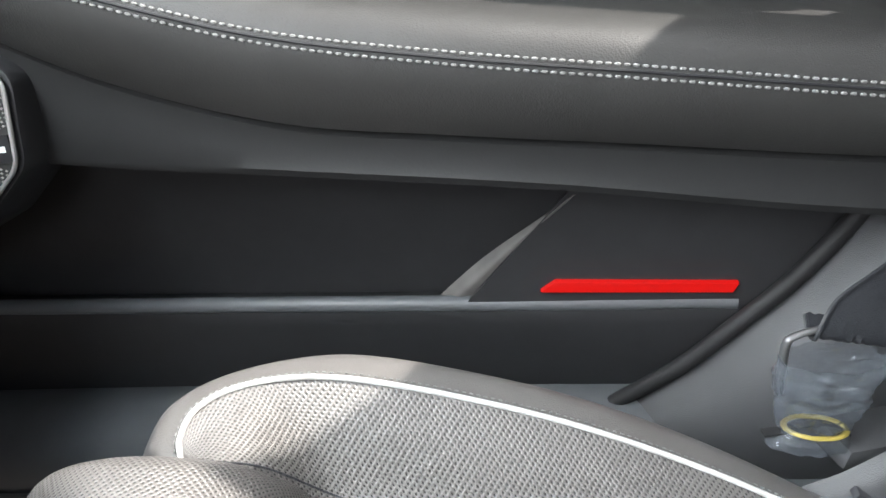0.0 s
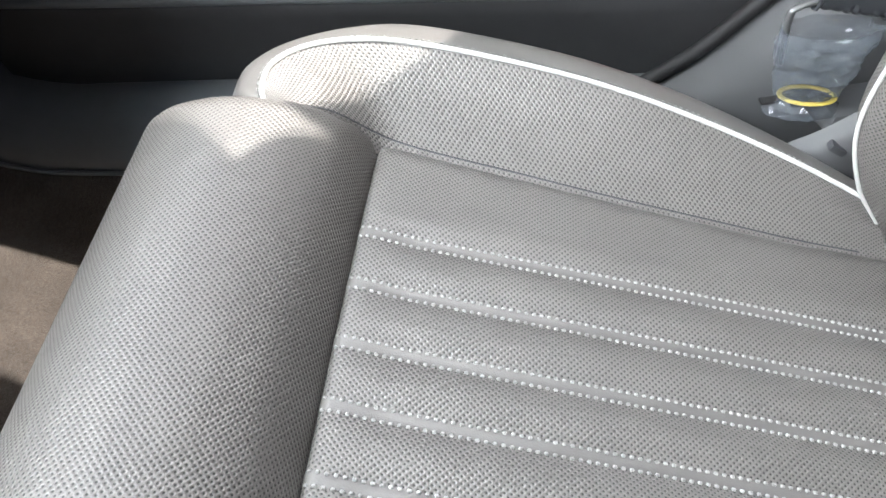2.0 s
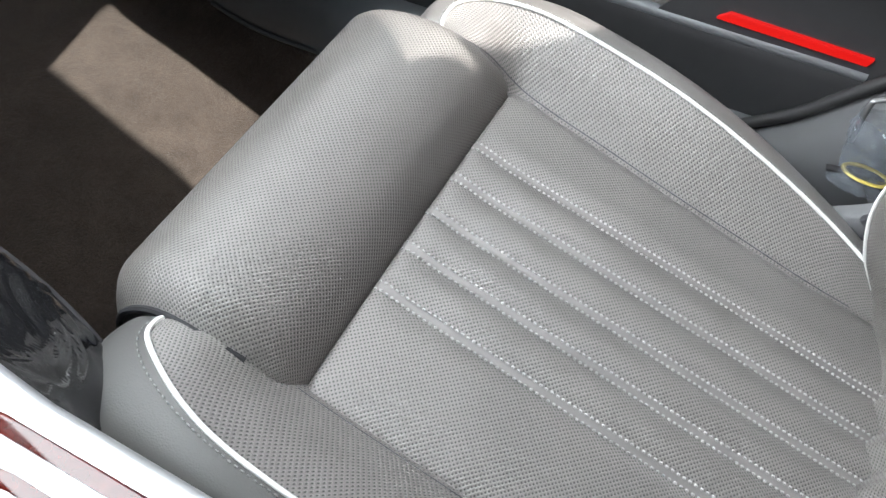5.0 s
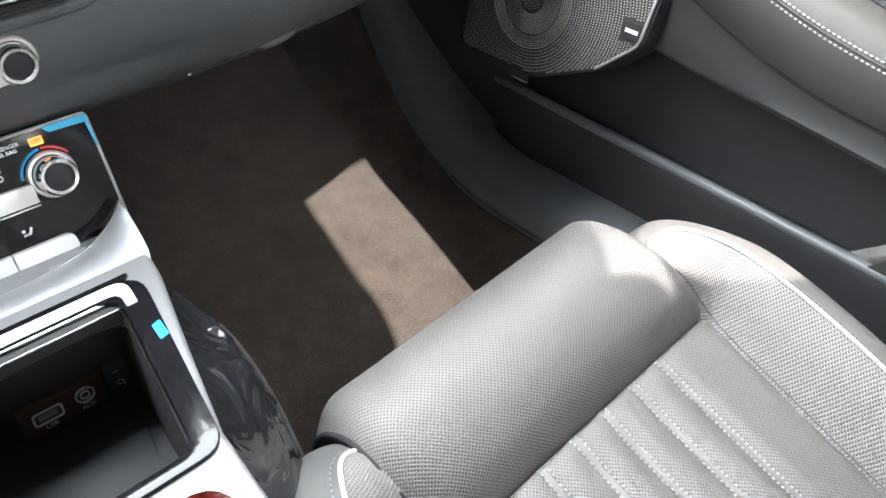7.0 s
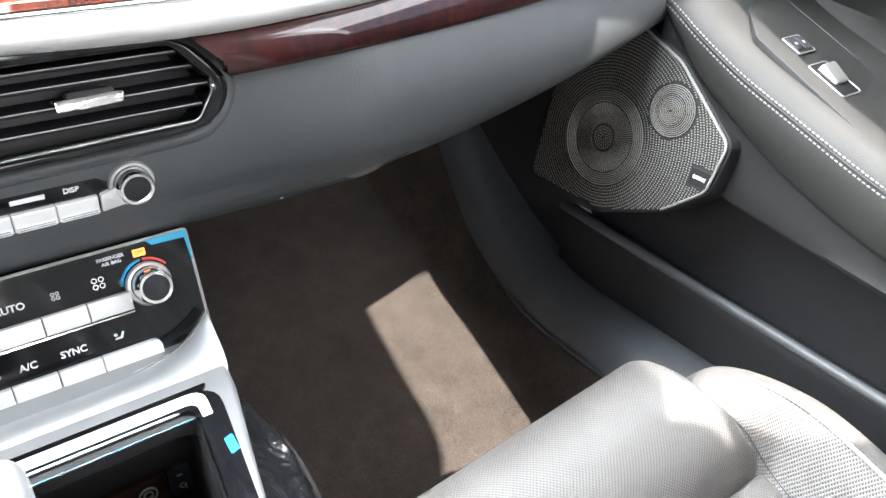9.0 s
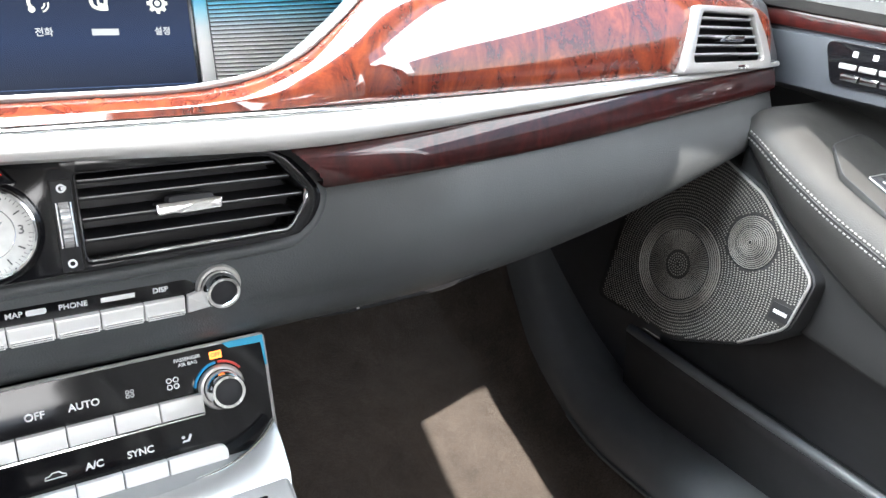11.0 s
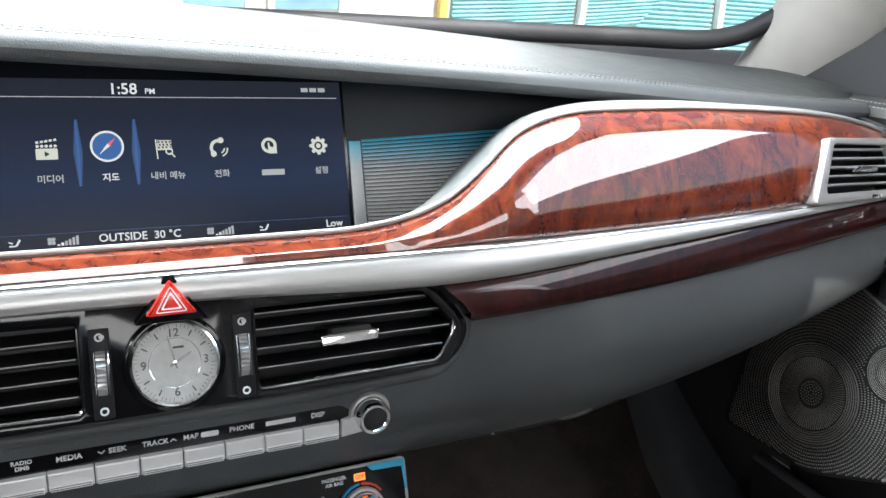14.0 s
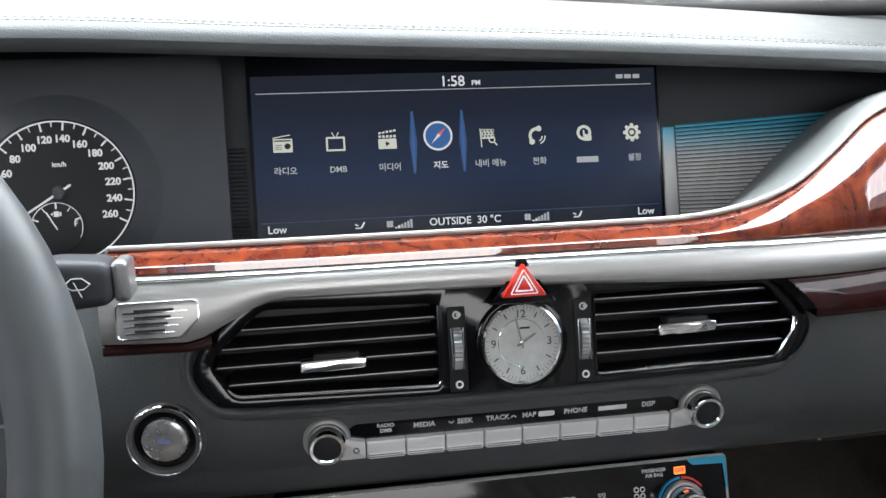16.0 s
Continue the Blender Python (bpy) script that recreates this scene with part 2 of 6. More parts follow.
# ---- mesh helpers ----
def part(name, bm, material, parent=None, label="", smooth=True, sharp=38):
    """Links a bmesh as one mesh object under a thing or under a part."""
    me = bpy.data.meshes.new(name)
    bmesh.ops.recalc_face_normals(bm, faces=bm.faces)
    bm.to_mesh(me)
    bm.free()
    if smooth:
        me.polygons.foreach_set("use_smooth", [True] * len(me.polygons))
        me.set_sharp_from_angle(angle=radians(sharp))
    me.materials.append(material)
    ob = new(name, me)
    if parent is not None:
        ob.parent = parent
    if label:
        tagged(ob, label)
    return ob


def thing(name, label, category, at=(0, 0, 0), group="", kind=""):
    ob = new(name)
    ob.empty_display_size = 0.05
    return tagged(ob, label, category, group, kind)


def spline(*pts):
    """A smooth function through points (x, value), flat-tangent safe."""
    xs, vs = np.array([p[0] for p in pts], float), np.array([p[1:] for p in pts], float)
    d = np.diff(vs, axis=0) / np.diff(xs)[:, None]
    m = np.vstack([d[:1], (d[1:] + d[:-1]) / 2, d[-1:]])
    for i in range(1, len(xs) - 1):
        m[i] = np.where(d[i - 1] * d[i] <= 0, 0, np.clip(m[i], -3 * np.minimum(abs(d[i - 1]), abs(d[i])), 3 * np.minimum(abs(d[i - 1]), abs(d[i]))))

    def f(x):
        i = int(np.clip(np.searchsorted(xs, x) - 1, 0, len(xs) - 2))
        h = xs[i + 1] - xs[i]
        t = min(1.0, max(0.0, (x - xs[i]) / h))
        r = ((1 + 2 * t) * (1 - t) ** 2 * vs[i] + t * (1 - t) ** 2 * h * m[i] + t * t * (3 - 2 * t) * vs[i + 1] + t * t * (t - 1) * h * m[i + 1])
        return float(r[0]) if len(r) == 1 else r
    return f


def catmull(pts, n=8, closed=False):
    """Points along a smooth curve through the given ones, n steps a piece."""
    p = [Vector(q) for q in pts]
    k = len(p)
    out = []
    for i in range(k if closed else k - 1):
        a = p[(i - 1) % k] if closed or i > 0 else p[0] * 2 - p[1]
        b, c = p[i], p[(i + 1) % k]
        d = p[(i + 2) % k] if closed or i + 2 < k else c * 2 - b
        for j in range(n):
            t = j / n
            out.append(0.5 * ((2 * b) + (c - a) * t + (2 * a - 5 * b + 4 * c - d) * t * t + (3 * b - a - 3 * c + d) * t ** 3))
    if not closed:
        out.append(p[-1])
    return out


def even(pts, step):
    """Points at even steps along a polyline."""
    acc = [0.0]
    for a, b in zip(pts, pts[1:]):
        acc.append(acc[-1] + (b - a).length)
    n = max(2, int(acc[-1] / step))
    out = []
    for i in range(n + 1):
        s = acc[-1] * i / n
        j = min(len(pts) - 2, max(0, int(np.searchsorted(acc, s)) - 1))
        t = (s - acc[j]) / max(1e-9, acc[j + 1] - acc[j])
        out.append(pts[j].lerp(pts[j + 1], t))
    return out


def grid(rows, close_u=False, cap=False):
    """A sheet through rows of points, with a metric UV map."""
    bm = bmesh.new()
    vs = [[bm.verts.new(p) for p in r] for r in rows]
    uv = bm.loops.layers.uv.new("UVMap")
    n = len(rows[0])
    us = [[0.0] * n]
    for a, b in zip(rows, rows[1:]):
        us.append([u + (Vector(q) - Vector(p)).length for u, p, q in zip(us[-1], a, b)])
    mid = len(rows) // 2
    base = [0.0]
    for p, q in zip(rows[mid], rows[mid][1:]):
        base.append(base[-1] + (Vector(q) - Vector(p)).length)
    avg = [sum(u) / len(u) for u in us]
    for i in range(len(rows) - 1):
        for j in range(n - 1 + (1 if close_u else 0)):
            k = (j + 1) % n
            quad = [(i, j), (i + 1, j), (i + 1, k), (i, k)]
            try:
                f = bm.faces.new([vs[a][b] for a, b in quad])
            except ValueError:
                continue
            for loop, (a, b) in zip(f.loops, quad):
                loop[uv].uv = (base[b], avg[a])
    if cap:
        for r in (vs[0], vs[-1]):
            try:
                bm.faces.new(r)
            except ValueError:
                pass
    return bm


def loft(curves, steps, n=10, across=4):
    """A sheet through several space curves, smoothed across them."""
    lines = [catmull(c, 12) for c in curves]
    fine = []
    for l in lines:
        acc = [0.0]
        for a, b in zip(l, l[1:]):
            acc.append(acc[-1] + (b - a).length)
        row = []
        for i in range(steps + 1):
            s = acc[-1] * i / steps
            j = min(len(l) - 2, max(0, int(np.searchsorted(acc, s)) - 1))
            row.append(l[j].lerp(l[j + 1], (s - acc[j]) / max(1e-9, acc[j + 1] - acc[j])))
        fine.append(row)
    cols = [catmull([r[i] for r in fine], across) for i in range(steps + 1)]
    return grid([[c[k] for c in cols] for k in range(len(cols[0]))])


def paired(curves, n=8, across=4):
    """A sheet through curves whose points belong together one to one."""
    fine = [catmull(c, n) for c in curves]
    cols = [catmull([r[i] for r in fine], across) if len(fine) > 2 else [r[i] for r in fine] for i in range(len(fine[0]))]
    return grid([[c[k] for c in cols] for k in range(len(cols[0]))])


def rounded(pts, r, n=5):
    """A closed 2D outline with its corners rounded; r is one radius or one a corner."""
    out = []
    k = len(pts)
    for i in range(k):
        p, a, b = Vector(pts[i]), Vector(pts[i - 1]), Vector(pts[(i + 1) % k])
        ra = r[i] if isinstance(r, (list, tuple)) else r
        u, v = (a - p).normalized(), (b - p).normalized()
        ang = u.angle(v)
        cut = min(ra / max(0.05, math.tan(ang / 2)), 0.49 * (a - p).length, 0.49 * (b - p).length)
        s, e = p + u * cut, p + v * cut
        for j in range(n + 1):
            t = j / n
            out.append(s.lerp(p, t).lerp(p.lerp(e, t), t))
    return out


def prism(outline, w0, w1, m=None, bevel=0.0, holes=(), seg=2):
    """A plate from a 2D outline, between the heights w0 and w1 of the frame m."""
    bm = bmesh.new()
    def ring(pts):
        vs = [bm.verts.new((p[0], p[1], w0)) for p in pts]
        return [bm.edges.new((vs[i - 1], vs[i])) for i in range(len(vs))]
    edges = ring(outline)
    for h in holes:
        edges += ring(h)
    if holes:
        bmesh.ops.triangle_fill(bm, use_beauty=True, use_dissolve=False, edges=edges)
    else:
        bm.faces.new([e.verts[0] for e in edges])
    bm.normal_update()
    faces = list(bm.faces)
    ext = bmesh.ops.extrude_face_region(bm, geom=faces)
    top = [g for g in ext["geom"] if isinstance(g, bmesh.types.BMVert)]
    bmesh.ops.translate(bm, verts=top, vec=(0, 0, w1 - w0))
    if bevel:
        tops = set(top)
        rim = [e for e in bm.edges if e.verts[0] in tops and e.verts[1] in tops and len(e.link_faces) == 2 and abs(e.calc_face_angle(0)) > 0.8]
        bmesh.ops.bevel(bm, geom=rim, offset=bevel, segments=seg, profile=0.6, affect='EDGES')
    if m is not None:
        bm.transform(m)
    return bm


def cut_out(bm, m, holes):
    """Removes the faces of a sheet that lie behind the openings given in the frame m."""
    inv = m.inverted()

    def inside(p, poly):
        odd = False
        for i in range(len(poly)):
            (x0, y0), (x1, y1) = poly[i - 1][:2], poly[i][:2]
            if (y0 > p.y) != (y1 > p.y) and p.x < (x1 - x0) * (p.y - y0) / (y1 - y0) + x0:
                odd = not odd
        return odd

    def behind(v):
        p = inv @ v.co
        return abs(p.z) < 0.04 and any(inside(p, h) for h in holes)

    gone = [f for f in bm.faces if any(behind(v) for v in f.verts)]
    bmesh.ops.delete(bm, geom=gone, context='FACES')
    return bm


def block(sx, sy, sz, m=None, bevel=0.0, seg=2):
    bm = bmesh.new()
    bmesh.ops.create_cube(bm, size=1.0, matrix=Matrix.Diagonal((sx, sy, sz, 1)))
    if bevel:
        bmesh.ops.bevel(bm, geom=list(bm.edges), offset=bevel, segments=seg, profile=0.6, affect='EDGES')
    if m is not None:
        bm.transform(m)
    return bm


def lathe(profile, m=None, n=40):
    """A turned form about the local z from (radius, height) pairs."""
    rows = [[(r * math.cos(2 * math.pi * i / n), r * math.sin(2 * math.pi * i / n), h) for i in range(n)] for r, h in profile]
    bm = grid(rows, close_u=True)
    bmesh.ops.remove_doubles(bm, verts=bm.verts, dist=1e-6)
    if m is not None:
        bm.transform(m)
    return bm


def sweep(pts, r, closed=False, n=8, flat=1.0, ends=True, taper=None):
    """A round or oval bar along a polyline."""
    pts = [Vector(p) for p in pts]
    k = len(pts)
    rows, up = [], None
    for i, p in enumerate(pts):
        a = pts[i - 1] if closed or i else p
        b = pts[(i + 1) % k] if closed or i < k - 1 else p
        d = (b - a).normalized()
        if up is None:
            up = d.orthogonal().normalized()
        up = (up - d * up.dot(d)).normalized()
        s = d.cross(up)
        q = r * (taper(i / max(1, k - 1)) if taper else 1)
        rows.append([p + up * q * math.cos(2 * math.pi * j / n) * flat + s * q * math.sin(2 * math.pi * j / n) for j in range(n)])
    if closed:
        rows.append(rows[0])
    return grid(rows, close_u=True, cap=ends and not closed)


def merge(*bms):
    out = bmesh.new()
    for b in bms:
        me = bpy.data.meshes.new("tmp")
        b.to_mesh(me)
        b.free()
        out.from_mesh(me)
        bpy.data.meshes.remove(me)
    return out


def stitching(pts, length, gap, width, height=0.0006, lift=0.0004, normal=None):
    """A row of thread stitches laid along a line, as one mesh."""
    step = length + gap
    line = even([Vector(p) for p in pts], step)
    bm = bmesh.new()
    for a, b in zip(line, line[1:]):
        d = (b - a).normalized()
        nrm = Vector(normal((a + b) / 2) if callable(normal) else normal or (0, 0, 1))
        s = d.cross(nrm).normalized()
        up = s.cross(d).normalized()
        c = (a + b) / 2 + up * lift
        h = d * (length / 2)
        lo = [c - h, c - h * 0.6 + s * width / 2, c + h * 0.6 + s * width / 2, c + h, c + h * 0.6 - s * width / 2, c - h * 0.6 - s * width / 2]
        vs = [bm.verts.new(p) for p in lo] + [bm.verts.new(c + (p - c) * 0.55 + up * height) for p in lo]
        bm.faces.new(vs[6:])
        for i in range(6):
            j = (i + 1) % 6
            bm.faces.new((vs[i], vs[j], vs[6 + j], vs[6 + i]))
    return bm


def lettering(name, words, size, m, material, parent, depth=0.00015, bold=0.0, align='CENTER', stretch=1.0):
    cu = bpy.data.curves.new("text", 'FONT')
    cu.body, cu.size, cu.extrude, cu.align_x, cu.align_y = words, size, depth, align, 'CENTER'
    cu.offset = bold
    cu.resolution_u = 3
    ob = bpy.data.objects.new("text", cu)
    me = bpy.data.meshes.new_from_object(ob)
    bpy.data.objects.remove(ob)
    bpy.data.curves.remove(cu)
    bm = bmesh.new()
    bm.from_mesh(me)
    bpy.data.meshes.remove(me)
    bm.transform(m @ Matrix.Diagonal((stretch, 1, 1, 1)))
    return part(name, bm, material, parent, smooth=False)


def face_frame(origin, lean):
    """A frame on a fascia that leans back: x to the right, y up the fascia, z out of it."""
    return pose(*origin, 90 - lean, 0, 0)


def circle(r, n=40, cx=0.0, cy=0.0):
    return [(cx + r * math.cos(2 * math.pi * i / n), cy + r * math.sin(2 * math.pi * i / n)) for i in range(n)]


def rect(x0, y0, x1, y1):
    return [(x0, y0), (x1, y0), (x1, y1), (x0, y1)]


# ---- dashboard ----
def bow(x):
    """How far the dashboard recedes towards its ends."""
    return 0.2 * max(0.0, abs(x) - 0.1) ** 2


def fascia(x, z, off=0.0):
    return bow(x) + (z - 0.55) * 0.29 - off


wood_top = spline((-0.215, 0.6043), (0.09, 0.6049), (0.135, 0.6088), (0.158, 0.6146), (0.178, 0.6234), (0.2, 0.6385), (0.224, 0.657), (0.255, 0.6685), (0.296, 0.673), (0.366, 0.6735), (0.455, 0.671), (0.535, 0.6665), (0.60, 0.660), (0.68, 0.645))
wood_low = spline((-0.215, 0.5965), (0.7, 0.5965))
silver_low = spline((-0.215, 0.5655), (-0.172, 0.5645), (-0.15, 0.5735), (-0.135, 0.5805), (-0.12, 0.5822), (0.0, 0.5815), (0.164, 0.576), (0.33, 0.583), (0.52, 0.5895), (0.7, 0.5905))
dark_low = spline((0.13, 0.560), (0.17, 0.5525), (0.33, 0.556), (0.5, 0.563), (0.7, 0.569))
lip_y = spline((-0.75, 0.16), (-0.3, 0.085), (0.0, 0.08), (0.3, 0.085), (0.45, 0.098), (0.6, 0.12), (0.72, 0.15))
lip_z = spline((-0.75, 0.69), (-0.45, 0.716), (-0.27, 0.7165), (-0.118, 0.711), (0.05, 0.7045), (0.27, 0.693), (0.55, 0.6735), (0.63, 0.669), (0.72, 0.664))
glove_low = spline((-0.75, 0.44), (0.2, 0.43), (0.35, 0.436), (0.5, 0.456), (0.7, 0.497))


def span(a, b, n):
    return [a + (b - a) * i / n for i in range(n + 1)]


def roll(h, d):
    """How far the wood trim curls back near its top edge: h its height, d the distance below the edge."""
    r = min(0.05, h)
    w = min(1, max(0, (h - 0.009) / 0.014))
    u = max(0, 1 - d / r)
    narrow = -0.02 * u if u < 0.55 else -0.011 + 2.448 * ((u - 0.55) / 0.45) ** 1.5
    broad = 0.0035 * u * u + 0.0125 * max(0, (u - 0.72) / 0.28) ** 2
    return (1 - w) * min(r, 0.0075) * narrow + w * broad


def curl_at(x):
    return roll(wood_top(x) - wood_low(x), 0)


def band(x0, x1, n, low, top, off, bulge, rows=6, back=0.012, curl=False):
    """A strip of fascia between two height curves, swelling outwards, with returned edges."""
    out = []
    for k in range(-1, rows + 2):
        v = min(1, max(0, k / rows))
        line = []
        for x in span(x0, x1, n):
            z = low(x) + (top(x) - low(x)) * v
            y = fascia(x, z, off) - bulge * (min(1, max(0, (top(x) - low(x) - 0.012) / 0.033)) if curl else 1) * math.sqrt(max(0, 1 - (2 * v - 1) ** 2))
            y += roll(top(x) - low(x), top(x) - z) if curl else 0.0
            if k in (-1, rows + 1):
                y += back
            line.append((x, y, z))
        out.append(line)
    return grid(out)


dash = thing("dashboard", "grey leather dashboard with red burl wood and satin silver trim", "dashboard")

# openings of the air vents, in their own frames
F = face_frame((0.0022, 0.009, 0.5468), 16.2) @ Matrix.Scale(1.032, 4)
H = face_frame((0.0012, 0.0, 0.5497), 16.2)
left_open = rounded([(-0.0440, 0.0245), (-0.134, 0.0272), (-0.1622, 0.0015), (-0.150, -0.0178), (-0.0440, -0.0205)], [0.002, 0.012, 0.008, 0.009, 0.003])
right_open = rounded([(0.0410, -0.0208), (0.147, -0.0192), (0.1612, 0.000), (0.140, 0.0240), (0.0410, 0.0238)], [0.003, 0.009, 0.008, 0.012, 0.002])
E = face_frame((0.589, fascia(0.589, 0.62) - 0.009, 0.6195), 16.2) @ pose(0, 0, 0, 0, 10, 0)
end_open = rounded([(-0.070, -0.0185), (0.058, -0.0175), (0.037, 0.0225), (-0.052, 0.0235)], 0.005)

# padded top with a stitched lip
prof = [(0.10, -0.016), (0.03, -0.015), (0.006, -0.0135), (0.0005, -0.010), (-0.0012, -0.006), (0.0, -0.002), (0.004, 0.0012), (0.012, 0.0035), (0.03, 0.0065), (0.08, 0.0125), (0.16, 0.019), (0.26, 0.025), (0.36, 0.028), (0.45, 0.026), (0.52, 0.018), (0.56, 0.0)]
part("pad_lip", grid([[(x, lip_y(x) + dy, lip_z(x) + dz) for x in span(-0.74, 0.715, 60)] for dy, dz in prof[:8]]), M_LEATHER, dash, "rolled leather front edge of the dash top")
prof = prof[7:]
part("top_pad", grid([[(x, lip_y(x) + dy * (1 - 0.62 * (abs(x) / 0.72) ** 3 * (dy > 0.05)), lip_z(x) + dz) for x in span(-0.74, 0.715, 60)] for dy, dz in prof]), M_PAD, dash, "pale-lit grey leather dash top with stitched front edge")
for dy, dz in ((0.0075, 0.0024), (0.0125, 0.0038)):
    part("stitching", stitching([(x, lip_y(x) + dy, lip_z(x) + dz) for x in span(-0.73, 0.71, 90)], 0.0034, 0.0013, 0.0008), M_THREADGREY, dash)
part("seam", sweep([(x, lip_y(x) + 0.010, lip_z(x) + 0.0026) for x in span(-0.73, 0.71, 90)], 0.0006, n=5), M_BLACK, dash)


# recess in which the display stands
def back_y(x, z):
    return 0.170 + (z - 0.632) * 0.33 - 0.16 * max(0, x - 0.15)


part("hood_lining", grid([[(x, lip_y(x) + 0.09 + 0.03 * k, lip_z(x) - 0.015 - 0.006 * k + 0.002 * (1 - k)) for x in span(-0.55, 0.40, 40)] for k in (0, 0.5, 1)]), M_RECESS, dash)
part("recess_wall", grid([[(x, back_y(x, 0.545 + h * (lip_z(x) - 0.551)) + 0.002, 0.545 + h * (lip_z(x) - 0.551)) for x in span(-0.55, 0.36, 40)] for h in span(0, 1, 8)]), M_RECESS, dash)
for x0, x1, z1 in ((0.160, 0.305, 0.638), (-0.206, -0.152, 0.632)):
    rib = bmesh.new()
    z = 0.560
    while z < z1:
        vs = [rib.verts.new((x, back_y(x, z + q) - d, z + q + (0.08 * (x - x0) * (z - 0.56) / 0.075 if x0 > 0 else 0))) for x in (x0, (x0 + x1) / 2, x1) for q, d in ((0.0, 0.0), (0.0002, 0.0026), (0.0009, 0.0030), (0.0016, 0.0026), (0.0018, 0.0))]
        for s in (0, 5):
            for i in range(4):
                rib.faces.new((vs[s + i], vs[s + i + 1], vs[s + i + 6], vs[s + i + 5]))
        z += 0.0027
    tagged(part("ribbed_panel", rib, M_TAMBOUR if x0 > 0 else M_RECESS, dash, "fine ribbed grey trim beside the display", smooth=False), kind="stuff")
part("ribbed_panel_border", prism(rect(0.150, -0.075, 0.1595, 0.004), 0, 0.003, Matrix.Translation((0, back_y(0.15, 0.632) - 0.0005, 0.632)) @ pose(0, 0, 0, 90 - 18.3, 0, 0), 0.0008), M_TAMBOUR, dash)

# ledge and ramp that join the wood trim to the recess
ramp_front = [(-0.215, 0.6035), (-0.1, 0.6035), (0.02, 0.6035), (0.10, 0.6043), (0.135, 0.6083), (0.165, 0.6163), (0.195, 0.6344), (0.224, 0.657), (0.255, 0.6685), (0.30, 0.6732), (0.38, 0.6732), (0.46, 0.6705), (0.54, 0.666), (0.61, 0.658), (0.68, 0.645)]
ramp_back = [(-0.215, 0.155, 0.566), (-0.1, 0.15, 0.566), (0.02, 0.15, 0.566), (0.10, 0.15, 0.567), (0.155, 0.148, 0.571), (0.195, 0.146, 0.581), (0.232, 0.147, 0.617), (0.262, 0.146, 0.643), (0.285, 0.146, 0.654), (0.325, 0.132, 0.667), (0.395, 0.112, 0.672)]
ramp_back += [(x, lip_y(x) + 0.02, lip_z(x) - 0.0145) for x in (0.47, 0.55, 0.62, 0.69)]
front = [(x, fascia(x, z) + 0.004 + curl_at(x), z + 0.0008 + 0.0014 * min(1, max(0, (x - 0.12) / 0.05))) for x, z in ramp_front]
middle = [((f[0] * 0.7 + b[0] * 0.3), f[1] * 0.7 + b[1] * 0.3, f[2] * 0.72 + b[2] * 0.28 + (0.003 if f[0] > 0.15 else -0.004)) for f, b in zip(front, ramp_back)]
part("display_surround", paired([[(f[0], f[1] - 0.006, f[2] - 0.004) for f in front], front, middle, ramp_back], 6, 5), plain("soft_grey_surround", (0.25, 0.258, 0.255), 0.42, 0.2, bump=0.08), dash, "smooth grey surround sweeping up beside the display")

# wood, silver and dark wood strips
part("wood_trim", cut_out(band(-0.213, 0.672, 220, lambda x: wood_low(x) + 0.0006, lambda x: wood_top(x) - 0.0012, 0.0015, 0.0065, 24, 0.008, True), E, [end_open]), M_WOOD, dash, "glossy red-brown burl wood trim")
part("trim_rim", sweep([(x, fascia(x, wood_top(x)) - 0.0012 + curl_at(x), wood_top(x) + 0.0008) for x in span(-0.213, 0.672, 120)], 0.0016, n=8), M_SATIN, dash)
part("silver_trim", band(-0.213, 0.69, 110, silver_low, lambda x: wood_low(x) - 0.0003, 0.0045, 0.004, 7), M_SATIN, dash, "brushed satin silver trim strip")
part("silver_edge", sweep([(x, fascia(x, 0.5955) - 0.0058, 0.5955) for x in span(-0.213, 0.69, 90)], 0.0012, n=8), M_CHROME, dash)
vent_end = [(0.100, 0.05), (0.147, 0.026), (0.162, 0.010), (0.1672, -0.001), (0.164, -0.012), (0.150, -0.05), (0.100, -0.05)]
part("dark_wood_trim", cut_out(band(0.140, 0.684, 300, dark_low, lambda x: silver_low(x) - 0.0003, 0.003, 0.0035, 14), F, [vent_end]), M_DARKWOOD, dash, "glossy dark wood strip under the silver")
part("dark_wood_trim", band(-0.2128, -0.160, 16, lambda x: 0.5590 + 0.06 * max(0, x + 0.172), lambda x: max(0.5595 + 0.06 * max(0, x + 0.172), silver_low(x) - 0.0003), 0.0030, 0.0025, 6), M_DARKWOOD, dash, "glossy dark wood strip under the silver")

# lower leather body and glovebox, set back round the centre controls
def recess_at(x, z):
    across = min(1.0, max(0.0, (0.285 - x) / 0.11)) if x > 0 else min(1.0, max(0.0, (x + 0.34) / 0.10))
    across = across * across * (3 - 2 * across)
    return 0.0155 * across * min(1.0, max(0.0, (z - 0.437) / 0.035))


low = [(0.598, 0.0185), (0.578, 0.012), (0.556, 0.0035), (0.54, -0.002), (0.525, -0.0055), (0.51, -0.007), (0.495, -0.0055), (0.48, -0.0005), (0.465, 0.009), (0.452, 0.022), (0.441, 0.04), (0.433, 0.062), (0.430, 0.075)]
rows = []
for _, y, z in catmull([(0, y, z) for z, y in low + [(0.424, 0.095), (0.418, 0.15), (0.415, 0.30)]], 4):
    line = []
    for x in span(-0.74, 0.69, 260):
        k = (0.553 - glove_low(x)) / 0.123
        zz = z if z > 0.553 else 0.553 - (0.553 - z) * k
        line.append((x, y + bow(x) + 0.004 * min(1, max(0, (z - 0.56) / 0.015)) + recess_at(x, z), zz))
    rows.append(line)
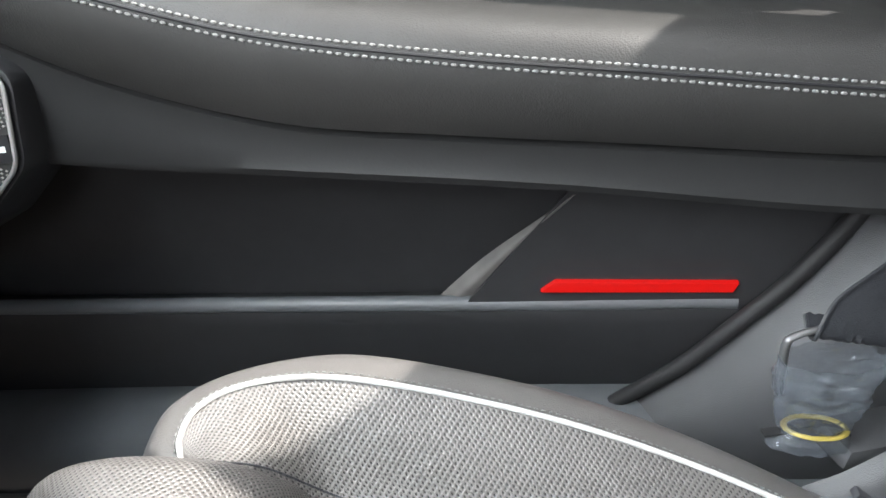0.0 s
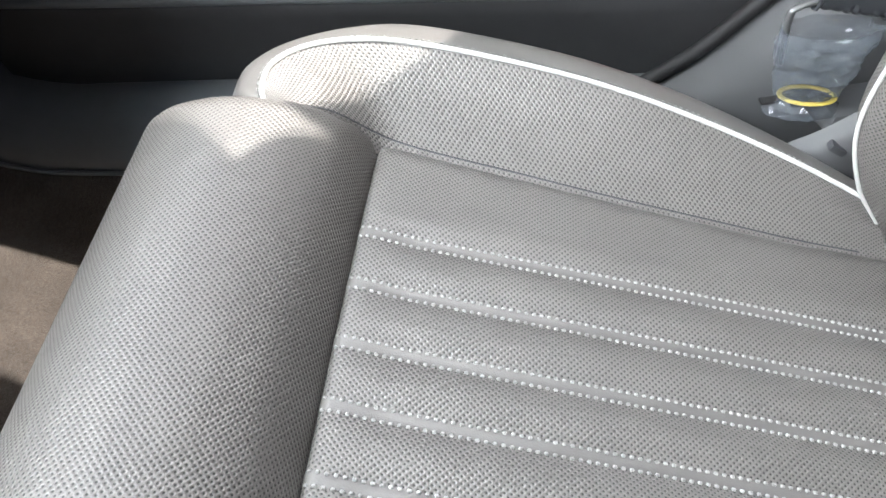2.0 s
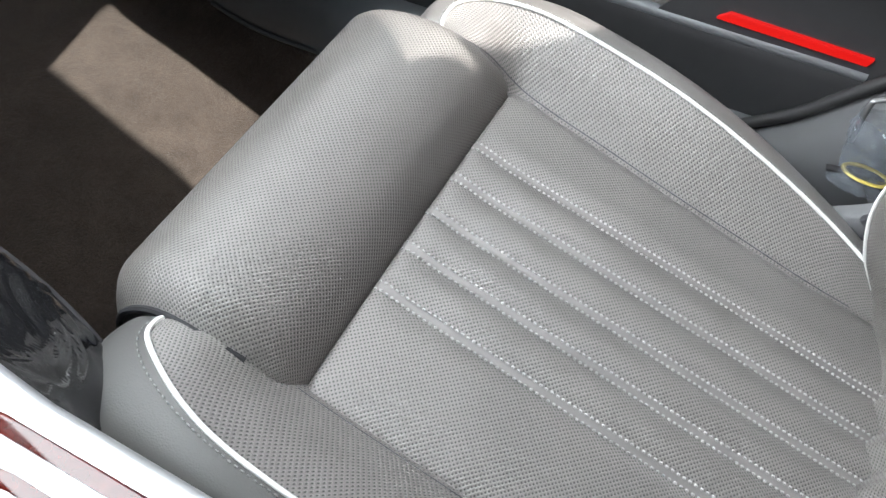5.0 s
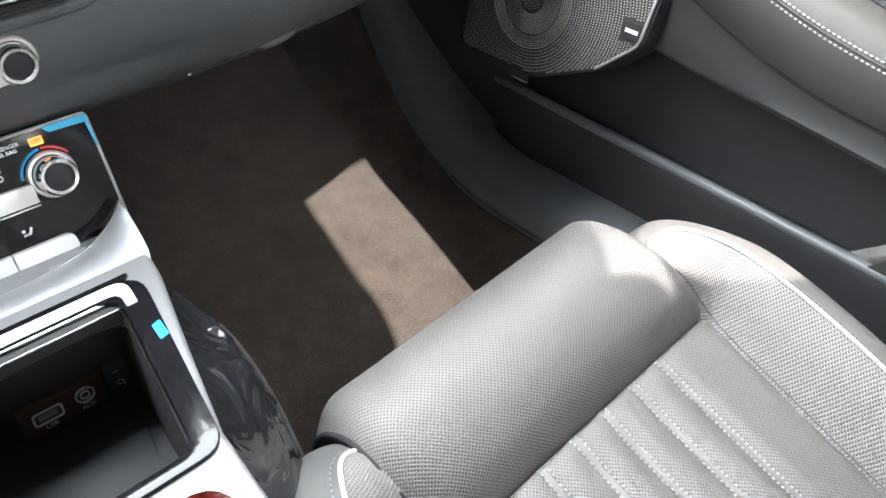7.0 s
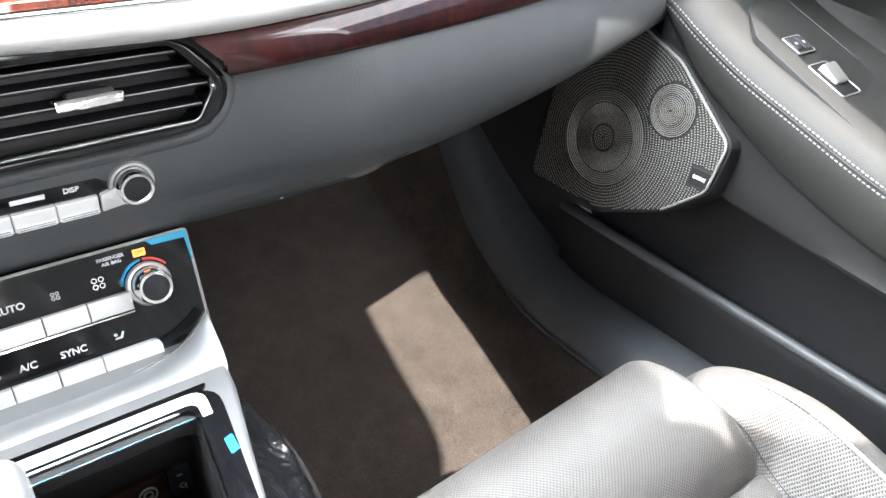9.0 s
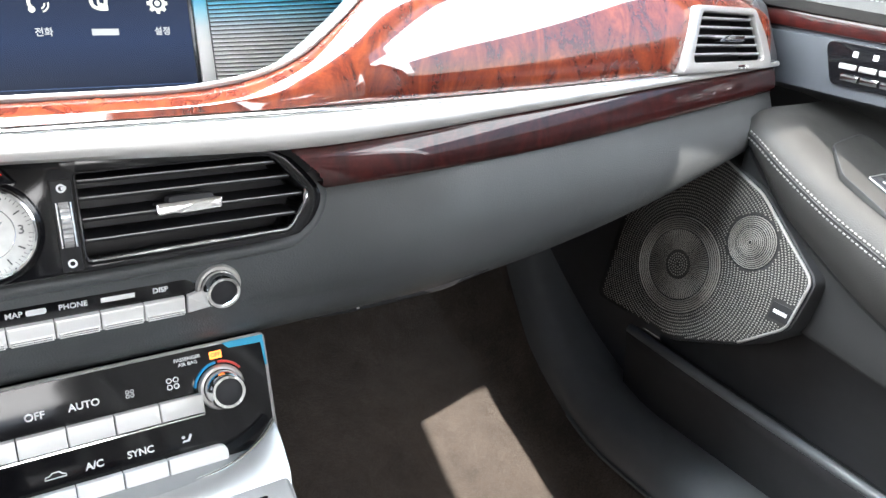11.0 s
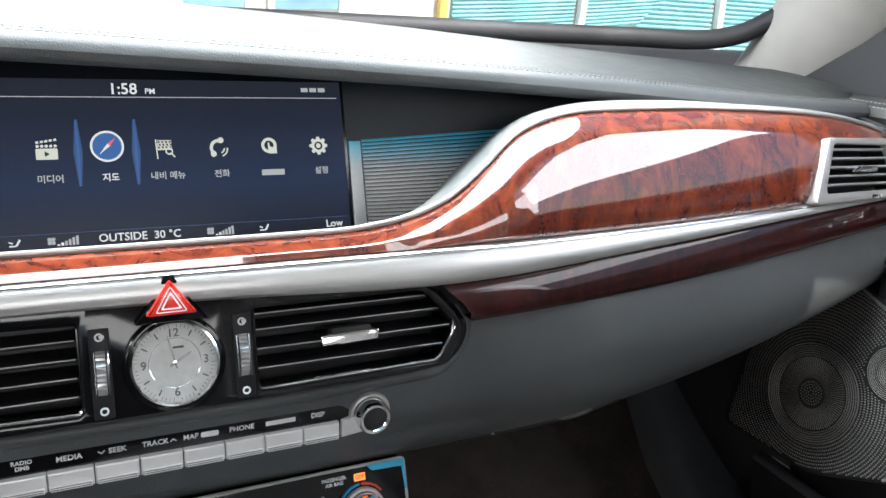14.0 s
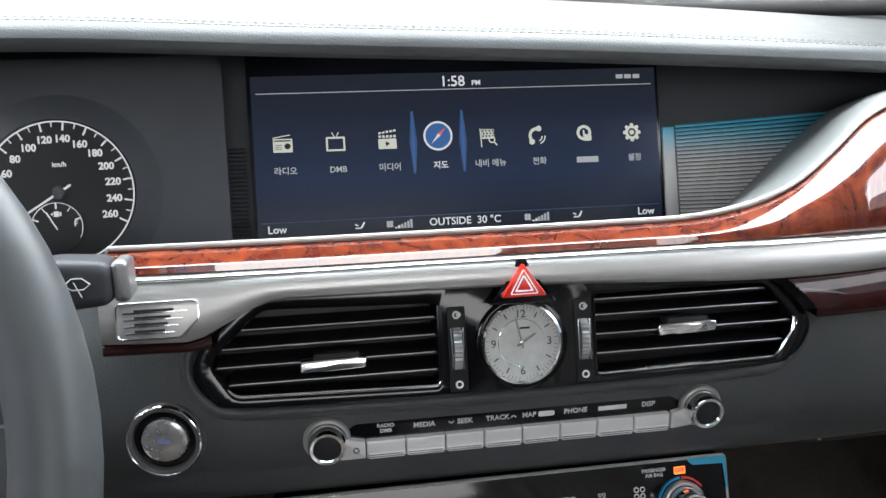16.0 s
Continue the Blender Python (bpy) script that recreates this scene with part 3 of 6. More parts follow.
part("lower_pad", cut_out(grid(rows), F, [left_open, right_open]), M_LEATHER, dash, "dark grey leather lower dash with glovebox")
part("end_cap", prism(rounded([(0.095, 0.50), (0.30, 0.50), (0.30, 0.655), (0.17, 0.662), (0.105, 0.648), (0.078, 0.60), (0.076, 0.55)], 0.015), 0.0, 0.014, Matrix(((0, 0, 1, 0.678), (1, 0, 0, 0), (0, 1, 0, 0), (0, 0, 0, 1))), 0.004), M_DARK, dash)
pad_at = BVHTree.FromObject(bpy.data.objects["lower_pad"], bpy.context.evaluated_depsgraph_get())
latch_line = [pad_at.ray_cast(Vector((p.x, -0.1, p.z)), Vector((0, 1, 0)))[0] or p for p in catmull([(0.187, 0.05, 0.4385), (0.230, 0.05, 0.4450), (0.278, 0.05, 0.4530), (0.319, 0.05, 0.4625)], 8)]
swell = lambda k: 0.25 + 0.75 * math.sin(math.pi * min(1, max(0, k))) ** 0.6
latch = part("glovebox_latch", sweep(latch_line, 0.0026, n=10, taper=swell), M_BLACK, dash, "dark curved glovebox handle slot")
part("latch_lens", sweep([p + Vector((0, 0.0022, 0.0012)) for p in latch_line[12:22]], 0.0054, n=12, taper=swell), plain("latch_grey", (0.10, 0.094, 0.092), 0.45), latch, "paler grey finger lens")
part("lint", block(0.002, 0.001, 0.0015, Matrix.Translation(latch_line[6] + Vector((0, -0.0022, 0.001))), 0.0004), M_INK, dash)
part("glovebox_seam", sweep([(x, 0.0545 + bow(x), glove_low(x) + 0.0065) for x in span(0.21, 0.62, 30)], 0.0011, n=5), M_BLACK, dash)

# ---- centre fascia ----


def fv(z):
    return (z - 0.55) / 0.96


vents = thing("center_vents", "piano black air vent panel with chrome tabs round an analog clock", "air vent")
top = [(x, fv(silver_low(x)) + 0.002) for x in span(-0.14, 0.135, 24)]
panel_low = [(p[0], p[1]) for p in catmull([(0.152, 0.021, 0), (0.1625, 0.009, 0), (0.1672, -0.001, 0), (0.164, -0.011, 0), (0.156, -0.0190, 0), (0.142, -0.0232, 0), (0.070, -0.0248, 0), (0.0, -0.0255, 0), (-0.075, -0.0248, 0), (-0.147, -0.0228, 0), (-0.1605, -0.0182, 0), (-0.1680, -0.0085, 0), (-0.1690, 0.000, 0), (-0.165, 0.009, 0), (-0.153, 0.021, 0)], 5)]
panel = top + panel_low
pad_tree = BVHTree.FromObject(bpy.data.objects["lower_pad"], bpy.context.evaluated_depsgraph_get())
lip_line = []
for i, p in enumerate(panel_low):
    a, b = panel_low[max(0, i - 1)], panel_low[min(len(panel_low) - 1, i + 1)]
    out = Vector((b[1] - a[1], a[0] - b[0])).normalized() * -1
    if out.y > 0.6:
        continue
    at = F @ Vector((p[0] + out.x * 0.0046, p[1] + out.y * 0.0046, 0.05))
    way = (F.to_3x3() @ Vector((0, 0, -1))).normalized()
    place = pad_tree.ray_cast(at, way)[0]
    if place:
        lip_line.append(place + way * 0.0022)
part("pad_lip", sweep(lip_line, 0.0046, n=14), M_LEATHER, dash, "rolled leather lip round the vents")
part("panel", prism(panel, -0.028, 0.0035, F, 0.0012, (left_open, right_open)), M_GLOSS, vents, "glossy black surround")
for side, hole in ((-1, left_open), (1, right_open)):
    part("vent_back", prism([(p[0], p[1]) for p in hole], -0.0275, -0.0265, F), M_SLAT, vents)
    part("vent_well", prism([(p[0] * 1.001, p[1] * 1.02) for p in hole], -0.027, 0.002, F, 0, (hole,)), M_SLAT, vents)
    part("vent_rim", sweep([F @ Vector((p[0], p[1], 0.0033)) for p in hole], 0.0007, closed=True, n=6), M_GLOSS, vents)
    low_edge = [p for p in hole if p[1] < (-0.010 if side < 0 else 0.004)]
    low_edge.sort(key=lambda p: p[0])
    part("chrome_edge", sweep([F @ Vector((p[0], p[1] + 0.0009, 0.003)) for p in low_edge], 0.0010, n=6), M_CHROME, vents)
    xs = [p[0] for p in hole]
    for v in ((-0.0120, -0.0028, 0.0065, 0.0158) if side < 0 else (-0.0105, 0.0, 0.0105, 0.0190)):
        ins = []
        for i in range(len(hole)):
            a, b = hole[i - 1], hole[i]
            if (a[1] - v) * (b[1] - v) < 0:
                ins.append(a[0] + (b[0] - a[0]) * (v - a[1]) / (b[1] - a[1]))
        a, b = min(ins) + 0.0006, max(ins) - 0.0006
        slat = prism(rounded([(-0.022, -0.0006), (-0.001, -0.0011), (0.0, -0.0006), (0.0, 0.0006), (-0.001, 0.0011), (-0.022, 0.0006)], 0.0004, 2), a, b, None)
        slat.transform(F @ Matrix(((0, 0, 1, 0), (-0.16, 1, 0, v), (1, 0.16, 0, -0.0012), (0, 0, 0, 1))))
        sl = part("slat", slat, M_SLAT, vents)
        # thin pale bar as the slat's painted highlight
        part("slat_edge", sweep([F @ Vector((x, v + 0.0007, -0.0010)) for x in span(a + 0.001, b - 0.001, 8)], 0.00045, n=5), M_SLATHIGHLIGHT, sl)
    cx = -0.0995 if side < 0 else 0.0935
    cy = -0.0040 if side < 0 else 0.0012
    tab = prism(rounded([(-0.0165, -0.0032), (-0.008, -0.0026), (-0.005, -0.0032), (0.0165, -0.0024), (0.0175, 0.0028), (0.013, 0.0034), (-0.0165, 0.0028)], 0.0010, 3), -0.006, 0.0045, F @ pose(cx, cy, 0), 0.0006)
    part("tab", tab, M_CHROME, vents, "chrome vent tab")
    part("tab_base", block(0.024, 0.006, 0.012, F @ pose(cx + 0.002, cy + 0.003, -0.004), 0.002), M_BLACK, vents)
    # flow wheel beside the clock
    wx = 0.0345 * side
    part("wheel_well", prism(rounded(rect(wx - 0.0048, -0.0235, wx + 0.0048, 0.0215), 0.001), 0.0030, 0.0042, F, 0.0005), plain("well_black", (0.012, 0.012, 0.013), 0.40, spec=0.2), vents)
    part("wheel", prism([(0.0075 * math.cos(a) * (1 + 0.06 * (i % 2)), 0.0118 * math.sin(a) * (1 + 0.06 * (i % 2))) for i, a in enumerate([2 * math.pi * j / 64 for j in range(64)])], -0.0022, 0.0022, F @ Matrix.Translation((wx, -0.0005, 0.0006)) @ Matrix(((0, 0, 1, 0), (0, 1, 0, 0), (-1, 0, 0, 0), (0, 0, 0, 1))), 0.0005), plain("wheel_metal", (0.40, 0.40, 0.40), 0.3, 0.8), vents, "ribbed metal thumb wheel")
    for sx in (-0.0032, 0.0032):
        part("wheel_trim", sweep([F @ Vector((wx + sx, v, 0.0052)) for v in span(-0.0115, 0.0105, 6)], 0.0006, n=6), M_CHROME, vents)
    part("off_mark", lathe([(0.0012, 0.0043), (0.0012, 0.0047), (0.0021, 0.0047), (0.0021, 0.0043)], F @ pose(wx, -0.0195, 0), 24), M_INK, vents)
    part("open_mark", merge(lathe([(0.0012, 0.0043), (0.0012, 0.0047), (0.0021, 0.0047), (0.0021, 0.0043)], F @ pose(wx, 0.0172, 0), 24), block(0.0024, 0.0016, 0.0004, F @ pose(wx + 0.0012, 0.0172, 0.0045))), M_INK, vents)

clock = thing("clock", "round analog clock with silver face and chrome bezel between the vents", "clock")
part("bezel", lathe([(0.0198, 0.002), (0.0198, 0.0058), (0.0206, 0.0072), (0.0217, 0.0068), (0.0222, 0.005), (0.0222, 0.001)], F, 64), M_CHROME, clock, "polished chrome bezel")
part("bezel_base", lathe([(0.0222, 0.003), (0.0242, 0.0046), (0.0252, 0.0036), (0.0254, 0.002)], F, 64), M_GLOSS, clock)
part("face", prism(circle(0.0199, 64), 0.001, 0.0040, F), M_FACE, clock, "silver mother-of-pearl dial")
part("inner_ring", lathe([(0.0124, 0.0040), (0.0125, 0.00425), (0.0128, 0.0040)], F, 48), M_CHROME, clock)
for h in range(12):
    a = math.pi / 2 - h * math.pi / 6
    if h in (0, 3, 6, 9):
        lettering("numeral", str(h or 12), 0.0060, F @ pose(0.0152 * math.cos(a), 0.0152 * math.sin(a), 0.0042), M_CLOCKINK, clock, 0.0001, 0.00005)
    else:
        part("hour_mark", block(0.0032, 0.0006, 0.0003, F @ pose(0.0165 * math.cos(a), 0.0165 * math.sin(a), 0.0042, 0, 0, math.degrees(a))), M_INKDARK, clock)
for i in range(60):
    if i % 5:
        a = i * math.pi / 30
        part("minute_mark", block(0.0012, 0.00025, 0.0002, F @ pose(0.0188 * math.cos(a), 0.0188 * math.sin(a), 0.0041, 0, 0, math.degrees(a))), M_INKDARK, clock, smooth=False)
for nm, ln, w, deg in (("hour_pointer", 0.0098, 0.0011, 90 - 59), ("minute_pointer", 0.0150, 0.0008, 90 + 12)):
    part(nm, prism([(-0.003, -w / 2), (ln * 0.8, -w * 0.6), (ln, 0), (ln * 0.8, w * 0.6), (-0.003, w / 2)], 0.0046, 0.0049, F @ pose(0, 0, 0, 0, 0, deg)), plain("pointer_steel", (0.25, 0.25, 0.25), 0.3, 0.7) if nm[0] == "h" else bpy.data.materials["pointer_steel"], clock)
part("pivot", lathe([(0.0, 0.0054), (0.0011, 0.0053), (0.0013, 0.0044)], F, 16), M_CHROME, clock)
part("dial_emblem", block(0.0055, 0.0011, 0.0002, F @ pose(0.002, 0.0078, 0.0042)), M_INKDARK, clock)

hazard = thing("hazard_button", "red triangular hazard warning button above the clock", "button")
part("surround", prism(rounded([(-0.0185, 0.0225), (-0.0115, 0.031), (-0.002, 0.0465), (0.002, 0.0465), (0.0115, 0.031), (0.0185, 0.0225)], [0.001, 0.004, 0.001, 0.001, 0.004, 0.001]), -0.012, 0.0078, H, 0.0012), M_GLOSS, hazard)
part("cap", prism(rounded([(-0.0128, 0.0262), (0.0128, 0.0262), (0.0, 0.0445)], 0.0012), 0.006, 0.0105, H, 0.0014), M_HAZARD, hazard, "translucent red cap")
for s0, s1 in ((0.0098, 0.0088), (0.0066, 0.0050)):
    tri = lambda r: [(r * math.cos(a), 0.0322 + r * math.sin(a)) for a in (math.radians(210), math.radians(330), math.radians(90))]
    part("triangle_line", prism(rounded(tri(s0 * 0.92), 0.0006, 2), 0.0103, 0.0108, H, 0, (rounded(tri(s1 * 0.92), 0.0004, 2),)), M_INK, hazard)

# ---- audio control strip ----
A = pose(0.0042, 0.0096, 0.494, 90 - 2, 0, 0) @ Matrix.Scale(1.047, 4)
audio = thing("audio_controls", "silver audio button strip with two chrome-ringed knobs", "control panel")
part("backplate", prism(rounded([(-0.098, -0.0095), (0.098, -0.0095), (0.100, 0.0), (0.086, 0.0105), (-0.090, 0.0105), (-0.103, 0.0)], 0.003), -0.01, 0.0012, A, 0.0006), M_GLOSS, audio)
for i in range(8):
    x0 = -0.0851 + i * 0.02126
    x1 = x0 + 0.0208
    b = part("button", merge(prism(rect(x0, -0.0088, x1, 0.0010), 0.0, 0.0048, A, 0.0008), prism(rect(x0 + 0.001, -0.0088, x1 - 0.001, -0.0058), 0.004, 0.0060, A, 0.0006)), M_BUTTON, audio, "silver push button", sharp=14)
    for j in range(2):
        part("button_line", block(x1 - x0 - 0.003, 0.0003, 0.0002, A @ pose((x0 + x1) / 2, -0.0064 - 0.0012 * j, 0.0060)), M_INKDARK, b, smooth=False)
part("end_piece", prism(rounded([(0.0855, -0.0088), (0.098, -0.0075), (0.098, 0.004), (0.0862, 0.001)], 0.0008), 0.0, 0.0046, A, 0.0008), M_BUTTON, audio)
part("end_piece", prism(rounded([(-0.099, -0.0088), (-0.0856, -0.0088), (-0.0856, 0.001), (-0.099, 0.004)], 0.0008), 0.0, 0.0046, A, 0.0008), M_BUTTON, audio)
for x, word in ((-0.0744, "RADIO\nDMB"), (-0.0537, "MEDIA"), (-0.0315, "SEEK"), (-0.0135, "TRACK"), (0.0042, "MAP"), (0.0306, "PHONE"), (0.0729, "DISP")):
    lettering("caption", word, 0.0040 if "\n" not in word else 0.0030, A @ pose(x, 0.0063, 0.0013), M_INK, audio, 0.0001, 0.00008)
part("caption_bar", block(0.0165, 0.0026, 0.0002, A @ pose(0.0518, 0.0063, 0.0014)), M_INK, audio)
part("caption_bar", prism(rounded(rect(0.0093, 0.0048, 0.0185, 0.0078), 0.0012), 0.0012, 0.0015, A), M_INK, audio)
part("seek_mark", merge(block(0.0022, 0.0005, 0.0002, A @ pose(-0.0397, 0.0063, 0.0014, 0, 0, -40)), block(0.0022, 0.0005, 0.0002, A @ pose(-0.0383, 0.0063, 0.0014, 0, 0, 40))), M_INK, audio)
part("track_mark", merge(block(0.0022, 0.0005, 0.0002, A @ pose(-0.0053, 0.0063, 0.0014, 0, 0, 40)), block(0.0022, 0.0005, 0.0002, A @ pose(-0.0039, 0.0063, 0.0014, 0, 0, -40))), M_INK, audio)
part("power_mark", lathe([(0.0011, 0.0048), (0.0012, 0.005), (0.0016, 0.005), (0.0017, 0.0048)], A @ pose(-0.0905, -0.0035, 0), 20), M_INKDARK, audio)


def knob(parent, m, r, h, tick=False):
    """A dark-faced knob with a chrome collar and a knurled chrome ring."""
    k = part("knob", lathe([(r * 1.26, 0.0), (r * 1.28, 0.0022), (r * 1.2, 0.0036), (r * 1.05, 0.0038), (r * 1.02, 0.0032)], m, 56), M_SATIN, parent, "chrome-ringed rotary knob")
    ring = [(1.0, 0.003), (1.02, h * 0.55), (0.99, h * 0.86), (0.90, h), (0.74, h * 0.99), (0.70, h * 0.94)]
    part("knob_ring", lathe([(r * a, b) for a, b in ring], m, 72), M_CHROME, k)
    part("knob_face", lathe([(r * 0.71, h * 0.92), (r * 0.64, h * 0.94), (0.0, h * 0.95)], m, 40), M_BLACK, k)
    return k


knob(audio, A @ pose(-0.1055, 0.0030, 0.0), 0.0098, 0.0125)
knob(audio, A @ pose(0.1035, 0.0030, 0.0), 0.0098, 0.0125)

# ---- start button and sensor grille ----
S = pose(-0.1907, fascia(-0.1865, 0.515) + 0.0185, 0.506, 90 - 6, 0, -6) @ Matrix.Scale(1.042, 4)
start = thing("start_button", "round brushed engine start button in a silver ring", "button")
part("ring", lathe([(0.0150, 0.0), (0.0160, 0.004), (0.0182, 0.0046), (0.0195, 0.003), (0.020, -0.004)], S, 56), plain("ring_satin", (0.22, 0.22, 0.22), 0.3, 0.7), start)
part("ring_edge", lathe([(0.0178, 0.0044), (0.0183, 0.0053), (0.0190, 0.0046), (0.0196, 0.0026)], S, 56), M_CHROME, start)
part("collar", lathe([(0.0122, 0.0), (0.0126, 0.0022), (0.0152, 0.0018), (0.0156, -0.002)], S, 48), M_GLOSS, start)
part("cap", lathe([(0.0, 0.0046), (0.0095, 0.0043), (0.0114, 0.0034), (0.0122, 0.0016), (0.0122, -0.002)], S, 48), plain("brushed_cap", (0.72, 0.73, 0.74), 0.26, 0.85, 0.05, scale=90), start, "brushed metal push cap")
part("printed_mark", block(0.006, 0.002, 0.0002, S @ pose(0, 0, 0.0046)), plain("faint_blue_print", (0.2, 0.26, 0.5), 0.4), start)
grille = thing("sensor_grille", "small slotted silver grille on the trim", "grille")
G = face_frame((-0.186, fascia(-0.186, 0.577) - 0.0077, 0.577), 16.2) @ pose(0, 0, 0, 0, -2, 0)
outl = rounded([(-0.0185, -0.0088), (0.012, -0.0088), (0.021, 0.0), (0.021, 0.009), (-0.0185, 0.009)], 0.003)
part("frame", prism(outl, -0.004, 0.0008, G, 0.0006), M_SATIN, grille)
part("rim", sweep([G @ Vector((p[0], p[1], 0.0008)) for p in outl], 0.0006, closed=True, n=6), M_CHROME, grille)
for i in range(4):
    w = 0.031 - 0.0025 * i
    part("slot", block(w * 0.62, 0.0013, 0.0006, G @ pose(-0.0005 - 0.0008 * i, 0.0052 - 0.0034 * i, 0.0009), 0.0002), M_BLACK, grille)
    part("slot_edge", block(w, 0.0009, 0.0006, G @ pose(0.0 - 0.001 * i, 0.0042 - 0.0034 * i, 0.0010), 0.0002), M_CHROME, grille)

# ---- end vent ----
ev = thing("side_vent", "trapezoid side air vent in a satin silver frame", "air vent")
outer = rounded([(-0.086, -0.027), (0.074, -0.025), (0.061, 0.004), (0.040, 0.0285), (-0.060, 0.0285)], [0.004, 0.01, 0.02, 0.012, 0.006])
inner = end_open
part("frame", prism(outer, -0.012, 0.004, E, 0.0016, (inner,)), M_SATIN, ev, "satin silver frame")
part("vent_back", prism(inner, -0.022, -0.021, E), M_SLAT, ev)
part("vent_well", prism([(p[0] * 1.02, p[1] * 1.02) for p in inner], -0.0215, -0.002, E, 0, ([(p[0] * 0.995, p[1] * 0.995) for p in inner],)), M_BLACK, ev)
for v in (-0.012, -0.0045, 0.003, 0.0105, 0.018):
    a = -0.0685 + (v + 0.0185) * 0.42
    b = 0.0575 - (v + 0.0185) * 0.52
    sl = prism(rounded([(-0.016, -0.0007), (0.0, -0.0012), (0.0, 0.0012), (-0.016, 0.0007)], 0.0004, 2), a, b)
    sl.transform(E @ Matrix(((0, 0, 1, 0), (-0.16, 1, 0, v), (1, 0.16, 0, -0.001), (0, 0, 0, 1))))
    sl = part("slat", sl, M_SLAT, ev)
    part("slat_edge", sweep([E @ Vector((x, v + 0.0008, -0.0006)) for x in span(a + 0.001, b - 0.001, 8)], 0.0011, n=6), M_SLATHIGHLIGHT, sl)
part("tab", prism(rounded([(-0.02, -0.002), (0.018, -0.0026), (0.02, 0.0028), (-0.005, 0.003)], 0.0008, 3), -0.004, 0.005, E @ pose(-0.003, 0.001, 0), 0.0006), M_CHROME, ev, "chrome vent tab")
part("slot", block(0.026, 0.0035, 0.001, E @ pose(0.018, -0.0232, 0.0042), 0.0008), M_CHROME, ev)
part("slot_slider", block(0.011, 0.0042, 0.002, E @ pose(0.025, -0.0232, 0.0046), 0.0008), M_SATIN, ev)

# ---- display ----
def lit_display():
    m = Nodes("lit_display", 0.18)
    sep = m.add("SeparateXYZ")
    m.link(m.coords(), sep.inputs[0])
    rise = m.math('MULTIPLY', m.math('SUBTRACT', sep.outputs[2], 0.57), 8.5)
    m.link(m.ramp(rise, [(0.0, (0.005, 0.006, 0.011)), (0.35, (0.012, 0.022, 0.055)), (0.7, (0.013, 0.017, 0.032)), (1.0, (0.016, 0.018, 0.024))]), m.bsdf.inputs["Emission Color"])
    m.bsdf.inputs["Emission Strength"].default_value = 0.50
    m.color((0.006, 0.009, 0.012))
    return m.mat


D = face_frame((0.0, 0.1665, 0.6255), 18.3)
disp = thing("display_screen", "wide dark navy infotainment display with menu icons", "screen")
part("housing", prism(rounded(rect(-0.149, -0.066, 0.149, 0.072), 0.004), -0.008, 0.0012, D, 0.001), M_GLASSBLACK, disp)
part("glass", prism(rounded(rect(-0.1462, -0.0555, 0.1462, 0.0555), 0.001), 0.0012, 0.0020, D), lit_display(), disp, "lit navy menu screen")
UP = 0.0021
part("top_line", block(0.286, 0.0006, 0.0001, D @ pose(0, 0.0435, UP)), M_PALE_DIM, disp)
part("low_line", block(0.288, 0.0004, 0.0001, D @ pose(0, -0.0455, UP)), M_NAVY, disp)
lettering("time_text", "1:58", 0.0105, D @ pose(-0.0055, 0.0488, UP), M_PALE, disp, 0.00005, 0.00015)
lettering("time_text", "PM", 0.0052, D @ pose(0.0115, 0.0475, UP), M_PALE, disp, 0.00005, 0.0001)
for i in range(3):
    part("status_mark", block(0.0052, 0.003, 0.0001, D @ pose(0.119 + 0.0065 * i, 0.0495, UP)), M_PALE_DIM, disp)
lettering("outside_text", "OUTSIDE  30 °C", 0.0074, D @ pose(-0.002, -0.0505, UP), M_PALE, disp, 0.00005, 0.0001)
for sx in (-1, 1):
    lettering("temperature_text", "Low", 0.0074, D @ pose(0.1335 * sx, -0.0505, UP), M_PALE, disp, 0.00005, 0.0001)
    x = -0.0525 if sx < 0 else 0.047
    for i in range(6):
        part("fan_bar", prism(rect(0, -0.003, 0.0016, -0.002 + 0.001 * i), 0, 0.0001, D @ pose(x + 0.0022 * i, -0.0505, UP)), M_PALE if i < 2 else M_PALE_DIM, disp, smooth=False)
    for k in range(4):
        part("fan_mark", prism(circle(0.0013, 12), 0, 0.0001, D @ pose(x - 0.0045 + 0.0022 * (k % 2), -0.0514 + 0.0022 * (k // 2), UP)), M_PALE_DIM, disp, smooth=False)
    x = -0.077 if sx < 0 else 0.081
    part("airflow_mark", merge(block(0.004, 0.0009, 0.0001, D @ pose(x - 0.001, -0.052, UP)), block(0.0045, 0.0012, 0.0001, D @ pose(x + 0.0022, -0.0500, UP, 0, 0, 60)), block(0.0026, 0.0008, 0.0001, D @ pose(x - 0.002, -0.0498, UP, 0, 0, -25))), M_PALE, disp)

